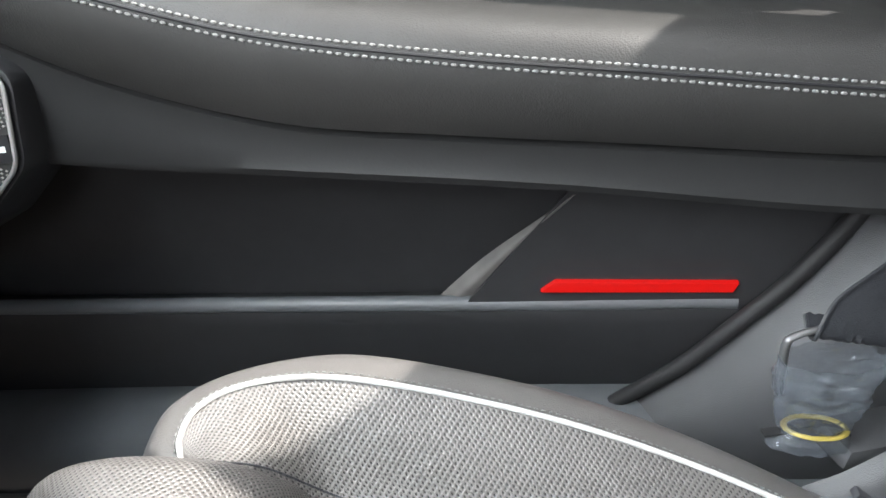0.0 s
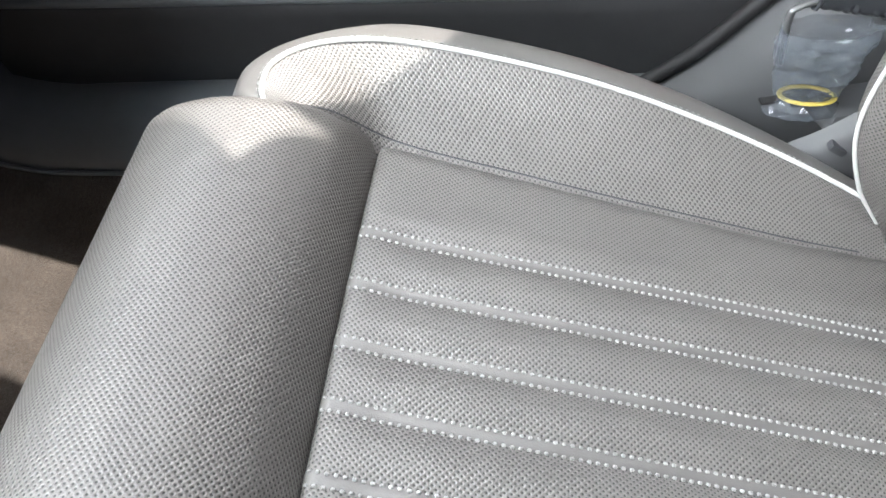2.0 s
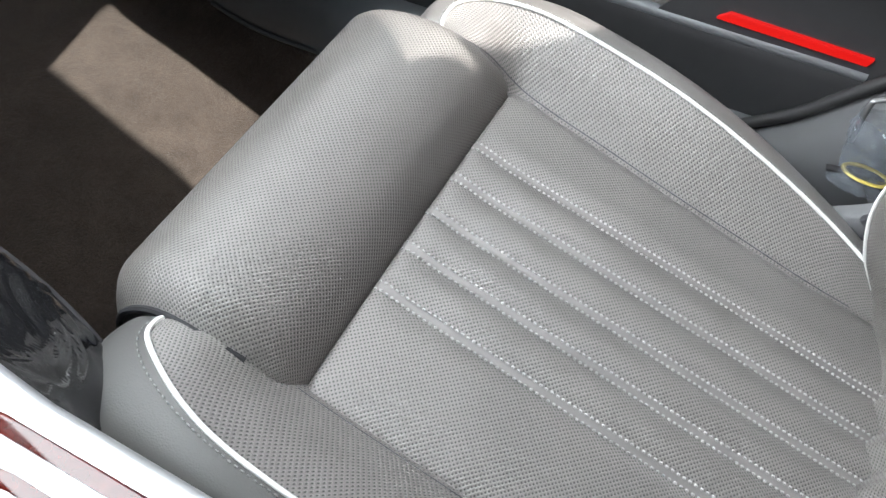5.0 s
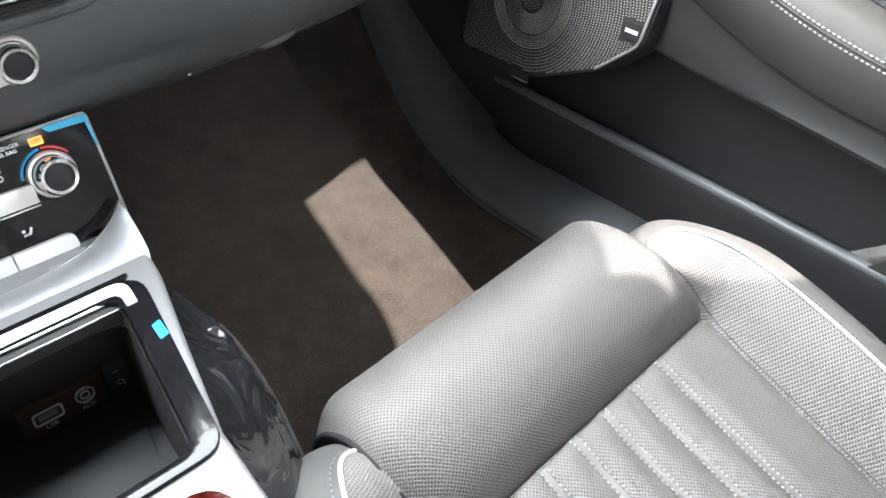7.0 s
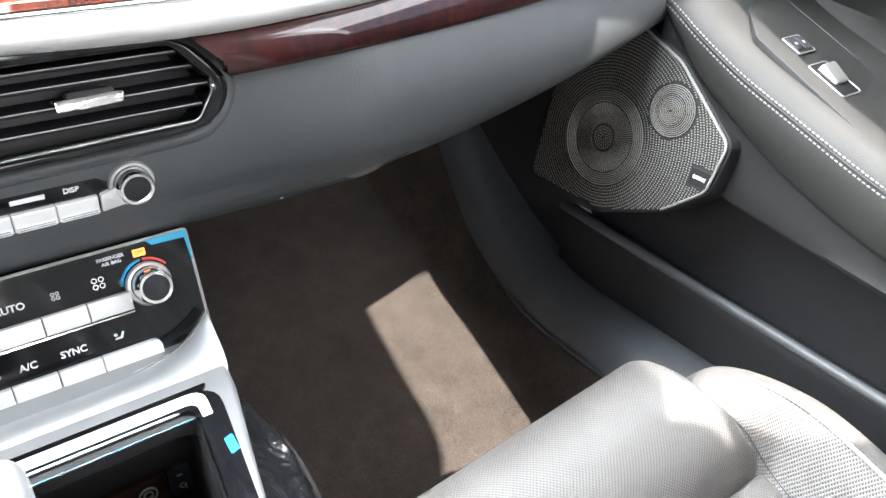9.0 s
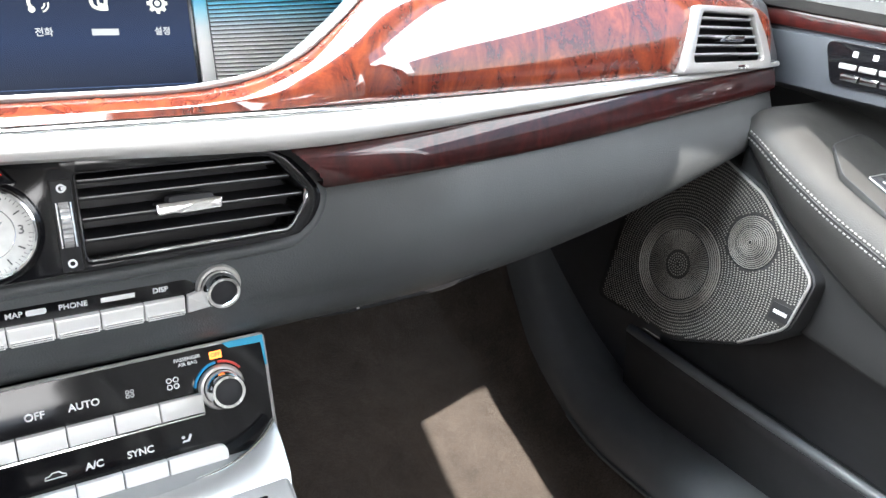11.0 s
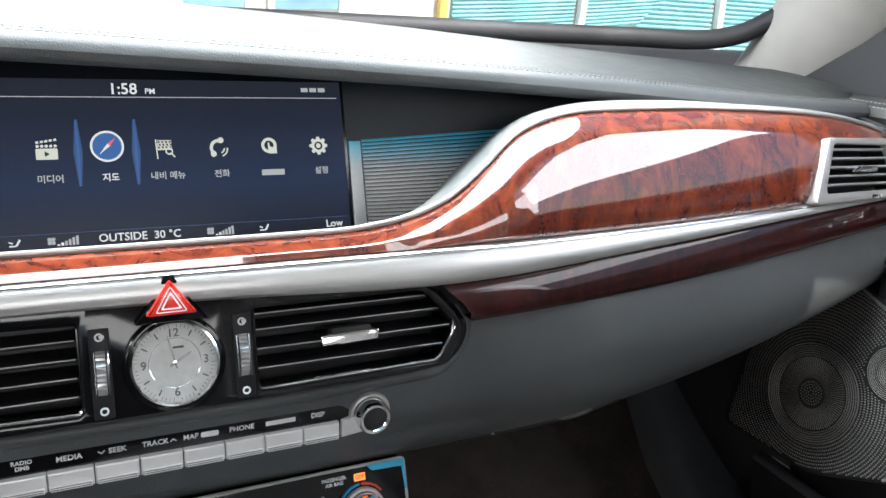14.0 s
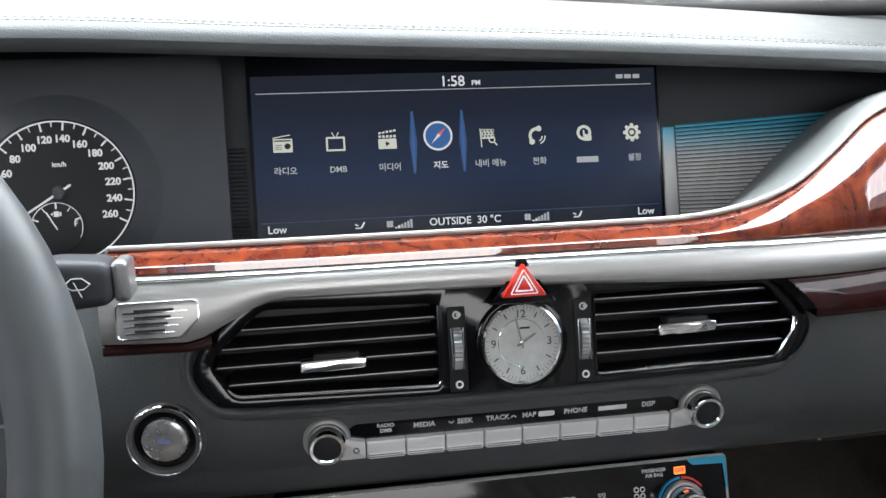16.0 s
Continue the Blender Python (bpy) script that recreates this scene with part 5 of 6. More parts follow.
part("charge_plate", prism(rounded(rect(-0.0075, -0.011, 0.0075, 0.013), 0.003), -0.002, 0.0022, P @ pose(0.0335, 0.001, 0), 0.0006), M_RECESS, cons)
part("charge_mark", merge(block(0.0036, 0.0012, 0.0003, P @ pose(0.0325, 0.0065, 0.0023)), lathe([(0.0013, 0.0021), (0.0014, 0.0025), (0.0022, 0.0025), (0.0023, 0.0021)], P @ pose(0.0335, -0.003, 0), 18), block(0.0008, 0.005, 0.0003, P @ pose(0.0357, -0.0045, 0.0023))), M_INK, cons)
part("selector_base", prism(rounded([(-0.106, -0.058), (0.010, -0.058), (0.014, -0.186), (-0.087, -0.186)], 0.008), ZC - 0.09, ZC + 0.004, None, 0.002), M_GLOSS, cons, "glossy black base under the gear selector")
# wood-edged lid behind the tray
M_LIDWOOD = plain("dark_red_wood", (0.035, 0.004, 0.003), 0.07, spread=0.4, scale=60, spec=0.4)
lid_o = rounded([(-0.088, -0.204), (0.088, -0.204), (0.094, -0.60), (-0.094, -0.60)], [0.02, 0.02, 0.01, 0.01])
part("lid_wood", prism(lid_o, ZC - 0.004, ZC + 0.0045, None, 0.0015), M_LIDWOOD, cons, "dark red wood border")
part("lid_silver", prism([(p[0] * 0.93, -0.2105 + (p[1] + 0.204) * 0.985) for p in lid_o], ZC, ZC + 0.0062, None, 0.001), M_SILVER, cons)
part("lid_black", prism(rounded([(-0.074, -0.227), (0.074, -0.227), (0.079, -0.58), (-0.079, -0.58)], 0.018), ZC + 0.003, ZC + 0.0068, None, 0.0006), M_LIDWOOD, cons)
part("lid_plate", prism(rounded([(-0.069, -0.232), (0.069, -0.232), (0.074, -0.57), (-0.074, -0.57)], 0.016), ZC + 0.004, ZC + 0.0078, None, 0.001), M_SILVER, cons, "bright silver plate")
# shiny knee trim on the side of the console
bag_c = [(0.142, -0.02, 0.34), (0.158, -0.07, 0.33), (0.160, -0.12, 0.305), (0.152, -0.165, 0.27), (0.135, -0.19, 0.235)]
knee = loft([[(0.128, -0.02, 0.362), (0.122, -0.07, 0.36), (0.115, -0.12, 0.357), (0.108, -0.16, 0.353), (0.106, -0.18, 0.34)], [(0.142, -0.02, 0.352), (0.143, -0.07, 0.346), (0.138, -0.12, 0.335), (0.13, -0.165, 0.315), (0.120, -0.188, 0.28)], bag_c, [(0.14, -0.02, 0.26), (0.150, -0.07, 0.25), (0.15, -0.12, 0.235), (0.142, -0.165, 0.21), (0.12, -0.185, 0.18)]], 90, 10, 22)
for v in knee.verts:
    w = noise.noise((v.co.y * 26, v.co.z * 26, 1.0)) * 6
    fold = noise.noise((v.co.y * 55 + w * 0.5, v.co.z * 130 + v.co.y * 60 + w, 3.0))
    v.co += Vector((0.8, 0, 0.6)) * 0.0034 * (abs(fold) - 0.25)
part("side_bolster", knee, plain("glossy_black_vinyl", (0.012, 0.012, 0.013), 0.10, coat=0.8), cons, "creased glossy black side cover", sharp=180)
part("side_piping", sweep(catmull(bag_c, 8), 0.0022, n=6), M_BLACK, cons)

# gear selector beside the tray
gear = thing("gear_selector", "silver gear selector knob on a glossy black base", "gear lever")
GL = pose(-0.014, -0.125, ZC + 0.004, 8, 0, 0)
part("stem", lathe([(0.018, 0.0), (0.015, 0.012), (0.013, 0.03)], GL, 32), M_DARK, gear)
part("knob", prism(rounded(rect(-0.030, -0.034, 0.030, 0.030), 0.014, 8), 0.022, 0.052, GL, 0.012, seg=5), M_SILVER, gear, "smooth bright silver knob")


# ---- passenger seat ----
seat = thing("passenger_seat", "grey perforated leather passenger seat with white piping", "car seat")
XC, YS = 0.344, -0.235
ROWS_X = [0.4205, 0.3855, 0.3500, 0.3165, 0.2815]
panel_edge = spline((-0.60, 0.484), (-0.52, 0.484), (-0.475, 0.4825), (-0.41, 0.4845), (-0.345, 0.4875), (-0.28, 0.4915), (-0.23, 0.4965))
PANEL_LEFT = 0.1965


def front_seam(x):
    return -0.2395 + 0.030 * (x - PANEL_LEFT)


def cushion_z(x, y):
    """Height of the pleated middle panel."""
    s = (x - XC) / 0.149
    back = max(0.0, front_seam(x) - y)
    z = 0.2462 - 0.30 * (YS - y) - 0.003 * s * s
    fall = min(1.0, back / 0.03)
    for c in ROWS_X:
        z -= 0.0046 * math.exp(-((x - c) / 0.0085) ** 2) * fall
    z -= 0.0018 * math.exp(-back / 0.012) + 0.006 * math.exp(-back / 0.0018)
    z -= 0.008 * math.exp(-max(0, min(panel_edge(y) - x, x - PANEL_LEFT)) / 0.005)
    return z


def panel_rows(lines, n=64):
    return [[(x, y, cushion_z(x, y)) for x, y in line] for line in lines]


lines = []
for i in range(65):
    back = 0.33 * (i / 64) ** 1.35
    lines.append([])
    for k in range(101):
        u = k / 100
        x = PANEL_LEFT + (panel_edge(YS - back) - PANEL_LEFT) * u
        lines[-1].append((x, front_seam(x) - back))
part("seat_panel", grid(panel_rows(lines)), M_PERF, seat, "pleated perforated leather seat panel")
for c in ROWS_X:
    ys = [front_seam(c) - 0.325 * (i / 70) ** 1.3 for i in range(71)]
    part("pleat_strip", grid([[(c + d, y, cushion_z(c + d, y) + 0.00035) for d in span(-0.0031, 0.0031, 4)] for y in ys]), M_SEAT, seat, "smooth leather strip between two seams")
    for d in (-0.0031, 0.0031):
        line = [(c + d, y, cushion_z(c + d, y) + 0.0002) for y in ys[1:]]
        part("stitching", stitching(line, 0.0025, 0.0015, 0.0018, 0.0010, 0.0003), M_THREAD, seat)

# thigh extension at the front
ext_prof = [(-0.2360, 0.222), (-0.2354, 0.236), (-0.2315, 0.2525), (-0.222, 0.2735), (-0.205, 0.2915), (-0.185, 0.3010), (-0.167, 0.3035), (-0.150, 0.3015), (-0.133, 0.2945), (-0.117, 0.2820), (-0.106, 0.2625), (-0.101, 0.232), (-0.103, 0.195), (-0.112, 0.155), (-0.124, 0.12)]
fine = catmull([(0, a, b) for a, b in ext_prof], 5)
ext_l = spline((-0.245, 0.1965), (-0.225, 0.191), (-0.195, 0.1840), (-0.155, 0.1825), (-0.115, 0.1810), (-0.09, 0.181))
ext_r = spline((-0.245, 0.4975), (-0.234, 0.4960), (-0.215, 0.4900), (-0.185, 0.4815), (-0.155, 0.4800), (-0.12, 0.4850), (-0.09, 0.486))
cols = []
for i in range(57):
    s = -1 + 2 * i / 56
    s = math.copysign(1 - (1 - abs(s)) ** 1.25, s)
    end = max(0, (abs(s) - 0.84) / 0.16) ** 2.0
    col = []
    for p in fine:
        ahead = min(1.0, max(0.0, (p.y + 0.205) / 0.09))
        x = ext_l(p.y) + (ext_r(p.y) - ext_l(p.y)) * (s + 1) / 2
        y = p.y + (0.0098 * s) * ahead - 0.011 * end * ahead + (front_seam(x) - YS) * (1 - ahead)
        col.append((x, y, p.z - (0.0015 + (0.0200 if s > 0 else 0.014) * min(1.0, max(0.0, (p.y + 0.236) / 0.016))) * end * min(1, max(0.1, (p.z - 0.12) / 0.1))))
    cols.append(col)
part("thigh_cushion", grid([[c[k] for c in cols] for k in range(len(fine))]), M_PERF, seat, "perforated leather thigh cushion")
for cidx, x_in in ((0, 0.012), (56, -0.012)):
    c = cols[cidx]
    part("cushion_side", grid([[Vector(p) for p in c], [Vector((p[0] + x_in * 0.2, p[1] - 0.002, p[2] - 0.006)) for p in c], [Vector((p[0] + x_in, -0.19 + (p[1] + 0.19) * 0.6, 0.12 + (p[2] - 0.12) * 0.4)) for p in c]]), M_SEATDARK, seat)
    part("cushion_piping", sweep([Vector(p) for p in c[18:]], 0.0022, n=7), M_BLACK, seat)
part("cushion_base", block(0.28, 0.32, 0.12, pose(XC, -0.30, 0.075), 0.02), M_DARK, seat)

# side bolsters
PIPE = [(0.4785, -0.1765, 0.2845), (0.4870, -0.1745, 0.2905), (0.502, -0.1775, 0.2940), (0.516, -0.192, 0.2945), (0.527, -0.217, 0.2910), (0.5335, -0.248, 0.2835), (0.5355, -0.30, 0.2685), (0.533, -0.36, 0.2495), (0.527, -0.42, 0.2255), (0.518, -0.48, 0.197), (0.505, -0.54, 0.165)]
SEAM = [(0.4745, -0.1785, 0.2800), (0.4775, -0.187, 0.2825), (0.4820, -0.200, 0.2790), (0.4870, -0.214, 0.2690), (0.4945, -0.2345, 0.2450), (0.4925, -0.260, 0.2345), (0.4895, -0.31, 0.2195), (0.486, -0.37, 0.201), (0.4835, -0.43, 0.183), (0.482, -0.485, 0.166), (0.483, -0.54, 0.150)]
CREST = [(0.476, -0.163, 0.272), (0.490, -0.152, 0.2780), (0.518, -0.150, 0.2780), (0.543, -0.168, 0.2765), (0.558, -0.205, 0.2765), (0.566, -0.245, 0.272), (0.568, -0.30, 0.2575), (0.566, -0.36, 0.2385), (0.560, -0.42, 0.2135), (0.552, -0.48, 0.182), (0.540, -0.54, 0.148)]
SIDE = [(0.485, -0.140, 0.21), (0.498, -0.128, 0.215), (0.533, -0.129, 0.22), (0.562, -0.158, 0.222), (0.578, -0.2, 0.222), (0.585, -0.245, 0.215), (0.586, -0.30, 0.20), (0.584, -0.36, 0.18), (0.578, -0.42, 0.155), (0.568, -0.48, 0.13), (0.555, -0.54, 0.10)]
FOOT = [(x, y, 0.04) for x, y, _ in SIDE]


def flank(p, inner, least=0.0):
    return (max(2 * XC - p[0] - 0.026, least), p[1], p[2] - 0.001) if inner else p


for inner in (False, True):
    pipe, seam, crest, side, foot = ([flank(p, inner, least) for p in c] for c, least in ((PIPE, 0), (SEAM, 0), (CREST, 0.116), (SIDE, 0.112), (FOOT, 0.112)))
    if inner:
        seam = [(0.1895 + 0.0085 * min(1, i / 4), y, z + 0.003) for i, (x, y, z) in enumerate(seam)]
    if inner:
        pipe = [(x + 0.012 * min(1, i / 3), y, z) for i, (x, y, z) in enumerate(pipe)]
    mid = [((a[0] * 0.5 + b[0] * 0.5), a[1] * 0.5 + b[1] * 0.5, a[2] * 0.5 + b[2] * 0.5 + 0.0035 * min(1, i / 3)) for i, (a, b) in enumerate(zip(seam, pipe))]
    low_seam = [(x + (0.011 if inner else -0.011), y, z - 0.012) for x, y, z in seam]
    part("bolster_inset", paired([low_seam, seam, mid, [(a[0], a[1], a[2] - 0.0008) for a in pipe]], 8, 7), M_PERF, seat, "perforated bolster inset")
    # the inner shell is darkened by colour for the shade beside the console
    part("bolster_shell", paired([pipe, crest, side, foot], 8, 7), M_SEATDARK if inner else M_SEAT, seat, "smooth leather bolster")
    line = catmull(pipe, 14)
    part("white_piping", sweep(line, 0.0015, n=8), M_PIPING, seat, "white piping")
    offs = catmull([(a[0] * 0.86 + b[0] * 0.14, a[1] * 0.86 + b[1] * 0.14, a[2] * 0.86 + b[2] * 0.14 + 0.0006) for a, b in zip(pipe, crest)], 14)
    part("stitching", stitching(offs, 0.0026, 0.0012, 0.0010), M_THREADGREY, seat)

# thin dark bars for the shadow in the creases where the bolsters meet the cushions
trees = []
for ob in bpy.data.objects:
    if ob.name.split(".")[0] in ("thigh_cushion", "bolster_inset", "seat_panel"):
        trees.append(BVHTree.FromPolygons([v.co.copy() for v in ob.data.vertices], [tuple(p.vertices) for p in ob.data.polygons]))
for inner in (False, True):
    line = []
    for p in even(catmull(SEAM, 6), 0.004):
        x = p.x if not inner else 0.1895 + 0.0085 * min(1, max(0, (-0.1785 - p.y) / 0.056))
        heights = [hit[0].z for hit in (tree.ray_cast(Vector((x, p.y, 0.4)), Vector((0, 0, -1))) for tree in trees) if hit[0] is not None]
        if -0.52 < p.y < (-0.238 if inner else -0.185) and heights:
            line.append((x, p.y, max(heights) - 0.0002))
    part("crease_shade", sweep(line, 0.0006, n=6), M_DARK, seat)

# backrest
BK = Matrix(((1, 0, 0, XC), (0, -0.407, 0.914, -0.545), (0, 0.914, 0.407, 0.15), (0, 0, 0, 1)))


back_out = spline((0.10, 0.0), (0.155, 0.02), (0.2, 0.062), (0.245, 0.092), (0.29, 0.105), (0.36, 0.11), (0.75, 0.10))
back_side = spline((0.0, 0.0), (0.07, 0.04), (0.105, 0.30), (0.13, 0.78), (0.146, 1.0), (0.165, 0.98), (0.185, 0.75), (0.205, 0.1), (0.215, -0.7))


def back_pt(u, z):
    """A point of the backrest at the offset u from its middle and the height z."""
    pleat = 0.004 * math.cos(u / 0.0166 * math.pi) if abs(u) < 0.083 else 0.0
    return Vector((XC + u, -0.56 - 0.40 * (z - 0.17) + back_out(z) * back_side(abs(u)) + pleat, z))


part("backrest", grid([[back_pt(u, z) for u in span(-0.215, 0.215, 90)] for z in span(0.10, 0.75, 40)]), M_PERF, seat, "perforated leather backrest")
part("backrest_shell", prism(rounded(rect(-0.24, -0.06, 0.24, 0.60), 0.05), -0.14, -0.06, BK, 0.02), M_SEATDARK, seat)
for q in (-1, 1):
    part("white_piping", sweep([back_pt(q * 0.150, z) + Vector((0, 0.0012, 0)) for z in span(0.17, 0.74, 60)], 0.0013, n=8), M_PIPING, seat, "white piping")
part("headrest", prism(rounded(rect(-0.13, 0.66, 0.13, 0.86), 0.05), -0.10, 0.0, BK, 0.03, seg=4), M_SEAT, seat)

# ---- passenger door ----
door = thing("passenger_door", "dark grey leather passenger door trim with open map pocket", "car door")


def sheet(rows_yz, name, material, label="", n=40, y0=0.17, y1=-0.60):
    """A door panel from lines of (x, z) functions of y."""
    return part(name, grid([[(fx(y), y, fz(y)) for y in span(y0, y1, n)] for fx, fz in rows_yz]), material, door, label)


def const(v):
    return lambda y: v


z_ledge = spline((-0.62, 0.199), (-0.47, 0.2065), (-0.3, 0.2115), (-0.1, 0.2185), (0.08, 0.2245), (0.2, 0.230))
z_pock = spline((-0.62, 0.292), (-0.5, 0.306), (-0.36, 0.328), (-0.2, 0.348), (-0.1, 0.360), (0.0, 0.374), (0.2, 0.40))
z_padlow = spline((-0.62, 0.328), (-0.5, 0.341), (-0.4, 0.354), (-0.3, 0.3665), (-0.2, 0.3815), (-0.1, 0.416), (-0.05, 0.442), (0.0, 0.472), (0.045, 0.513), (0.06, 0.53))
z_stitch = spline((-0.62, 0.368), (-0.5, 0.386), (-0.4, 0.402), (-0.3, 0.418), (-0.2, 0.4385), (-0.1, 0.472), (-0.05, 0.490), (0.0, 0.513), (0.045, 0.533), (0.06, 0.536))

sheet([(const(0.725), lambda y: z_ledge(y) - 0.02), (const(0.722), lambda y: z_ledge(y) + 0.03), (const(0.705), lambda y: z_pock(y) - 0.03), (const(0.66), lambda y: z_pock(y) + 0.002), (const(0.645), z_pock)], "pocket_wall", M_DOORHARD, "dark map pocket")
sheet([(const(0.735), lambda y: z_ledge(y) - 0.012), (const(0.712), lambda y: z_ledge(y) - 0.003), (const(0.706), lambda y: z_ledge(y) - 0.0005), (const(0.700), z_ledge), (const(0.6955), lambda y: z_ledge(y) - 0.002), (const(0.6935), lambda y: z_ledge(y) - 0.007), (const(0.696), lambda y: z_ledge(y) - 0.02), (const(0.702), lambda y: z_ledge(y) - 0.06), (const(0.712), const(0.09)), (const(0.73), const(0.05))], "lower_panel", M_DOORHARD, "hard plastic lower door with pocket ledge", 40, 0.2, -0.478)
part("ledge_edge", sweep([(0.6985, y, z_ledge(y) - 0.0008) for y in span(0.2, -0.476, 30)], 0.0062, n=12), M_SILL, door, "worn grey ledge edge")
sheet([(const(0.645), z_pock), (const(0.6405), lambda y: z_pock(y) + 0.001), (const(0.6385), lambda y: z_pock(y) + 0.006), (const(0.642), lambda y: z_pock(y) + (z_padlow(y) - z_pock(y)) * 0.45), (const(0.6415), lambda y: z_padlow(y) - 0.003), (const(0.650), lambda y: z_padlow(y) + 0.004)], "middle_trim", plain("trim_plastic", (0.022, 0.022, 0.0225), 0.55, bump=0.2, spec=0.3), "smooth grey trim strip", 40, 0.055)
# armrest pad
arm = [(lambda y: 0.648, lambda y: z_padlow(y) + 0.001), (lambda y: 0.636, lambda y: z_padlow(y) + 0.0035), (lambda y: 0.627 , lambda y: z_padlow(y) + (z_stitch(y) - z_padlow(y)) * 0.4), (lambda y: 0.6235, lambda y: z_padlow(y) + (z_stitch(y) - z_padlow(y)) * 0.8), (lambda y: 0.6245, z_stitch), (lambda y: 0.630, lambda y: z_stitch(y) + 0.0105), (lambda y: 0.642, lambda y: z_stitch(y) + 0.0175), (lambda y: 0.66, lambda y: z_stitch(y) + 0.020), (lambda y: 0.70, lambda y: z_stitch(y) + 0.020), (lambda y: 0.745, lambda y: z_stitch(y) + 0.021), (lambda y: 0.772, lambda y: z_stitch(y) + 0.032)]


def arm_squeeze(fx):
    return lambda y: fx(y) + 0.012 * max(0, (y + 0.02) / 0.08) ** 2


part("armrest", grid([[(arm_squeeze(fx)(y), y, fz(y)) for y in [0.058 - 0.66 * (i / 60) ** 1.15 for i in range(61)]] for fx, fz in arm]), M_DOOR, door, "stitched leather armrest pad")
nose = [(arm_squeeze(fx)(0.058), fz(0.058)) for fx, fz in arm]
part("armrest_nose", grid([[(x, 0.058, z) for x, z in nose], [(x + 0.004, 0.063, 0.53 + (z - 0.53) * 0.7) for x, z in nose], [(0.70, 0.065, 0.53) for _ in nose]]), M_DOOR, door)
for k, (dx, dz) in enumerate(((-0.0005, -0.0032), (0.0011, 0.0029))):
    part("stitching", stitching([(0.6243 + dx + 0.012 * max(0, (y + 0.02) / 0.08) ** 2, y, z_stitch(y) + dz) for y in span(0.05, -0.6, 90)], 0.0036, 0.0010, 0.0016, 0.0008, 0.0003, lambda p: Vector((-1, 0, 0.3))), M_THREADGREY, door)
part("armrest_seam", sweep([(0.6243 + 0.012 * max(0, (y + 0.02) / 0.08) ** 2, y, z_stitch(y)) for y in span(0.055, -0.6, 60)], 0.0009, n=6), M_BLACK, door)
# upper panel above the armrest
z_belt = spline((-0.62, 0.655), (0.0, 0.662), (0.2, 0.668), (0.3, 0.67))
up = [(0.772, lambda y: z_stitch(min(y, 0.055)) + 0.030), (0.774, lambda y: 0.515 + 0.035 * max(0, (y + 0.2) / 0.25)), (0.756, lambda y: 0.555 + 0.004 * max(0, (y + 0.2) / 0.25)), (0.735, lambda y: 0.566), (0.719, lambda y: 0.570)]
part("upper_panel", grid([[(x, y, f(y)) for y in span(0.22, -0.60, 40)] for x, f in up]), M_DOOR, door, "soft grey upper door panel")
part("switch_band", grid([[(x, y, z) for y in span(0.22, -0.60, 40)] for x, z in ((0.719, 0.5695), (0.713, 0.5725), (0.712, 0.622), (0.716, 0.626))]), M_RECESS, door, "dark ribbed trim band")
part("wood_trim", grid([[(x, y, z + 0.006 * y) for y in span(0.22, -0.60, 40)] for x, z in ((0.716, 0.624), (0.709, 0.627), (0.707, 0.634), (0.709, 0.641), (0.716, 0.644))]), M_DARKWOOD, door, "dark burl wood strip")
part("belt_pad", grid([[(x, y, z_belt(y) + z) for y in span(0.24, -0.60, 40)] for x, z in ((0.717, -0.024), (0.703, -0.020), (0.697, -0.010), (0.700, 0.0), (0.712, 0.006), (0.735, 0.006), (0.752, 0.0))]), M_DOOR, door, "dark leather window sill pad")
for dz in (-0.001, 0.0035):
    part("stitching", stitching([(0.6995 + 0.35 * max(0, dz), y, z_belt(y) + dz) for y in span(0.23, -0.59, 60)], 0.0034, 0.0014, 0.0009, normal=lambda p: Vector((-0.7, 0, 0.7))), M_THREADGREY, door)
part("seat_switch_panel", prism(rounded([(0.03, 0.583), (-0.10, 0.583), (-0.10, 0.622), (0.045, 0.622)], 0.008), 0, 0.003, Matrix(((0, 0, -1, 0.7125), (1, 0, 0, 0), (0, 1, 0, 0), (0, 0, 0, 1))), 0.0008), M_GLOSS, door)
for i in range(4):
    part("switch_key", block(0.004, 0.017, 0.006, pose(0.7095, 0.012 - 0.0195 * i, 0.591), 0.001), M_CHROME, door)
    part("switch_key", block(0.004, 0.017, 0.005, pose(0.7095, 0.016 - 0.0195 * i, 0.601), 0.001), M_SATIN, door)
    part("switch_mark", block(0.0004, 0.005, 0.005, pose(0.7092, 0.012 - 0.0195 * i, 0.613)), M_INK, door)
# switches on the armrest
AR = Matrix.Translation((0.690, -0.055, 0.5105)) @ pose(0, 0, 0, 23, 0, 0)
part("switch_plate", prism(rounded([(-0.038, 0.018), (-0.004, 0.056), (0.060, 0.066), (0.060, -0.15), (-0.044, -0.15)], 0.014), -0.006, 0.0022, AR, 0.0012), M_DOOR, door, "dark switch plate")
part("plate_edge", sweep([AR @ Vector((p[0], p[1], 0.002)) for p in rounded([(-0.038, 0.018), (-0.004, 0.056), (0.060, 0.066), (0.060, -0.15), (-0.044, -0.15)], 0.014)], 0.0006, closed=True, n=6), M_DARK, door)
lock = part("lock_switch", prism(rounded(rect(-0.013, -0.012, 0.013, 0.010), 0.002), 0.001, 0.0045, AR @ pose(0.0, -0.002, 0), 0.001), M_DARK, door)
for s in (-1, 1):
    part("lock_key", prism(rounded(rect(-0.0055, -0.0085, 0.0055, 0.0065), 0.001), 0.004, 0.0062, AR @ pose(0.0062 * s, -0.002, 0), 0.001), M_DARK, lock)
    part("lock_mark", prism(circle(0.0016, 12), 0.0062, 0.0065, AR @ pose(0.0062 * s, -0.003, 0)), M_INK, lock)
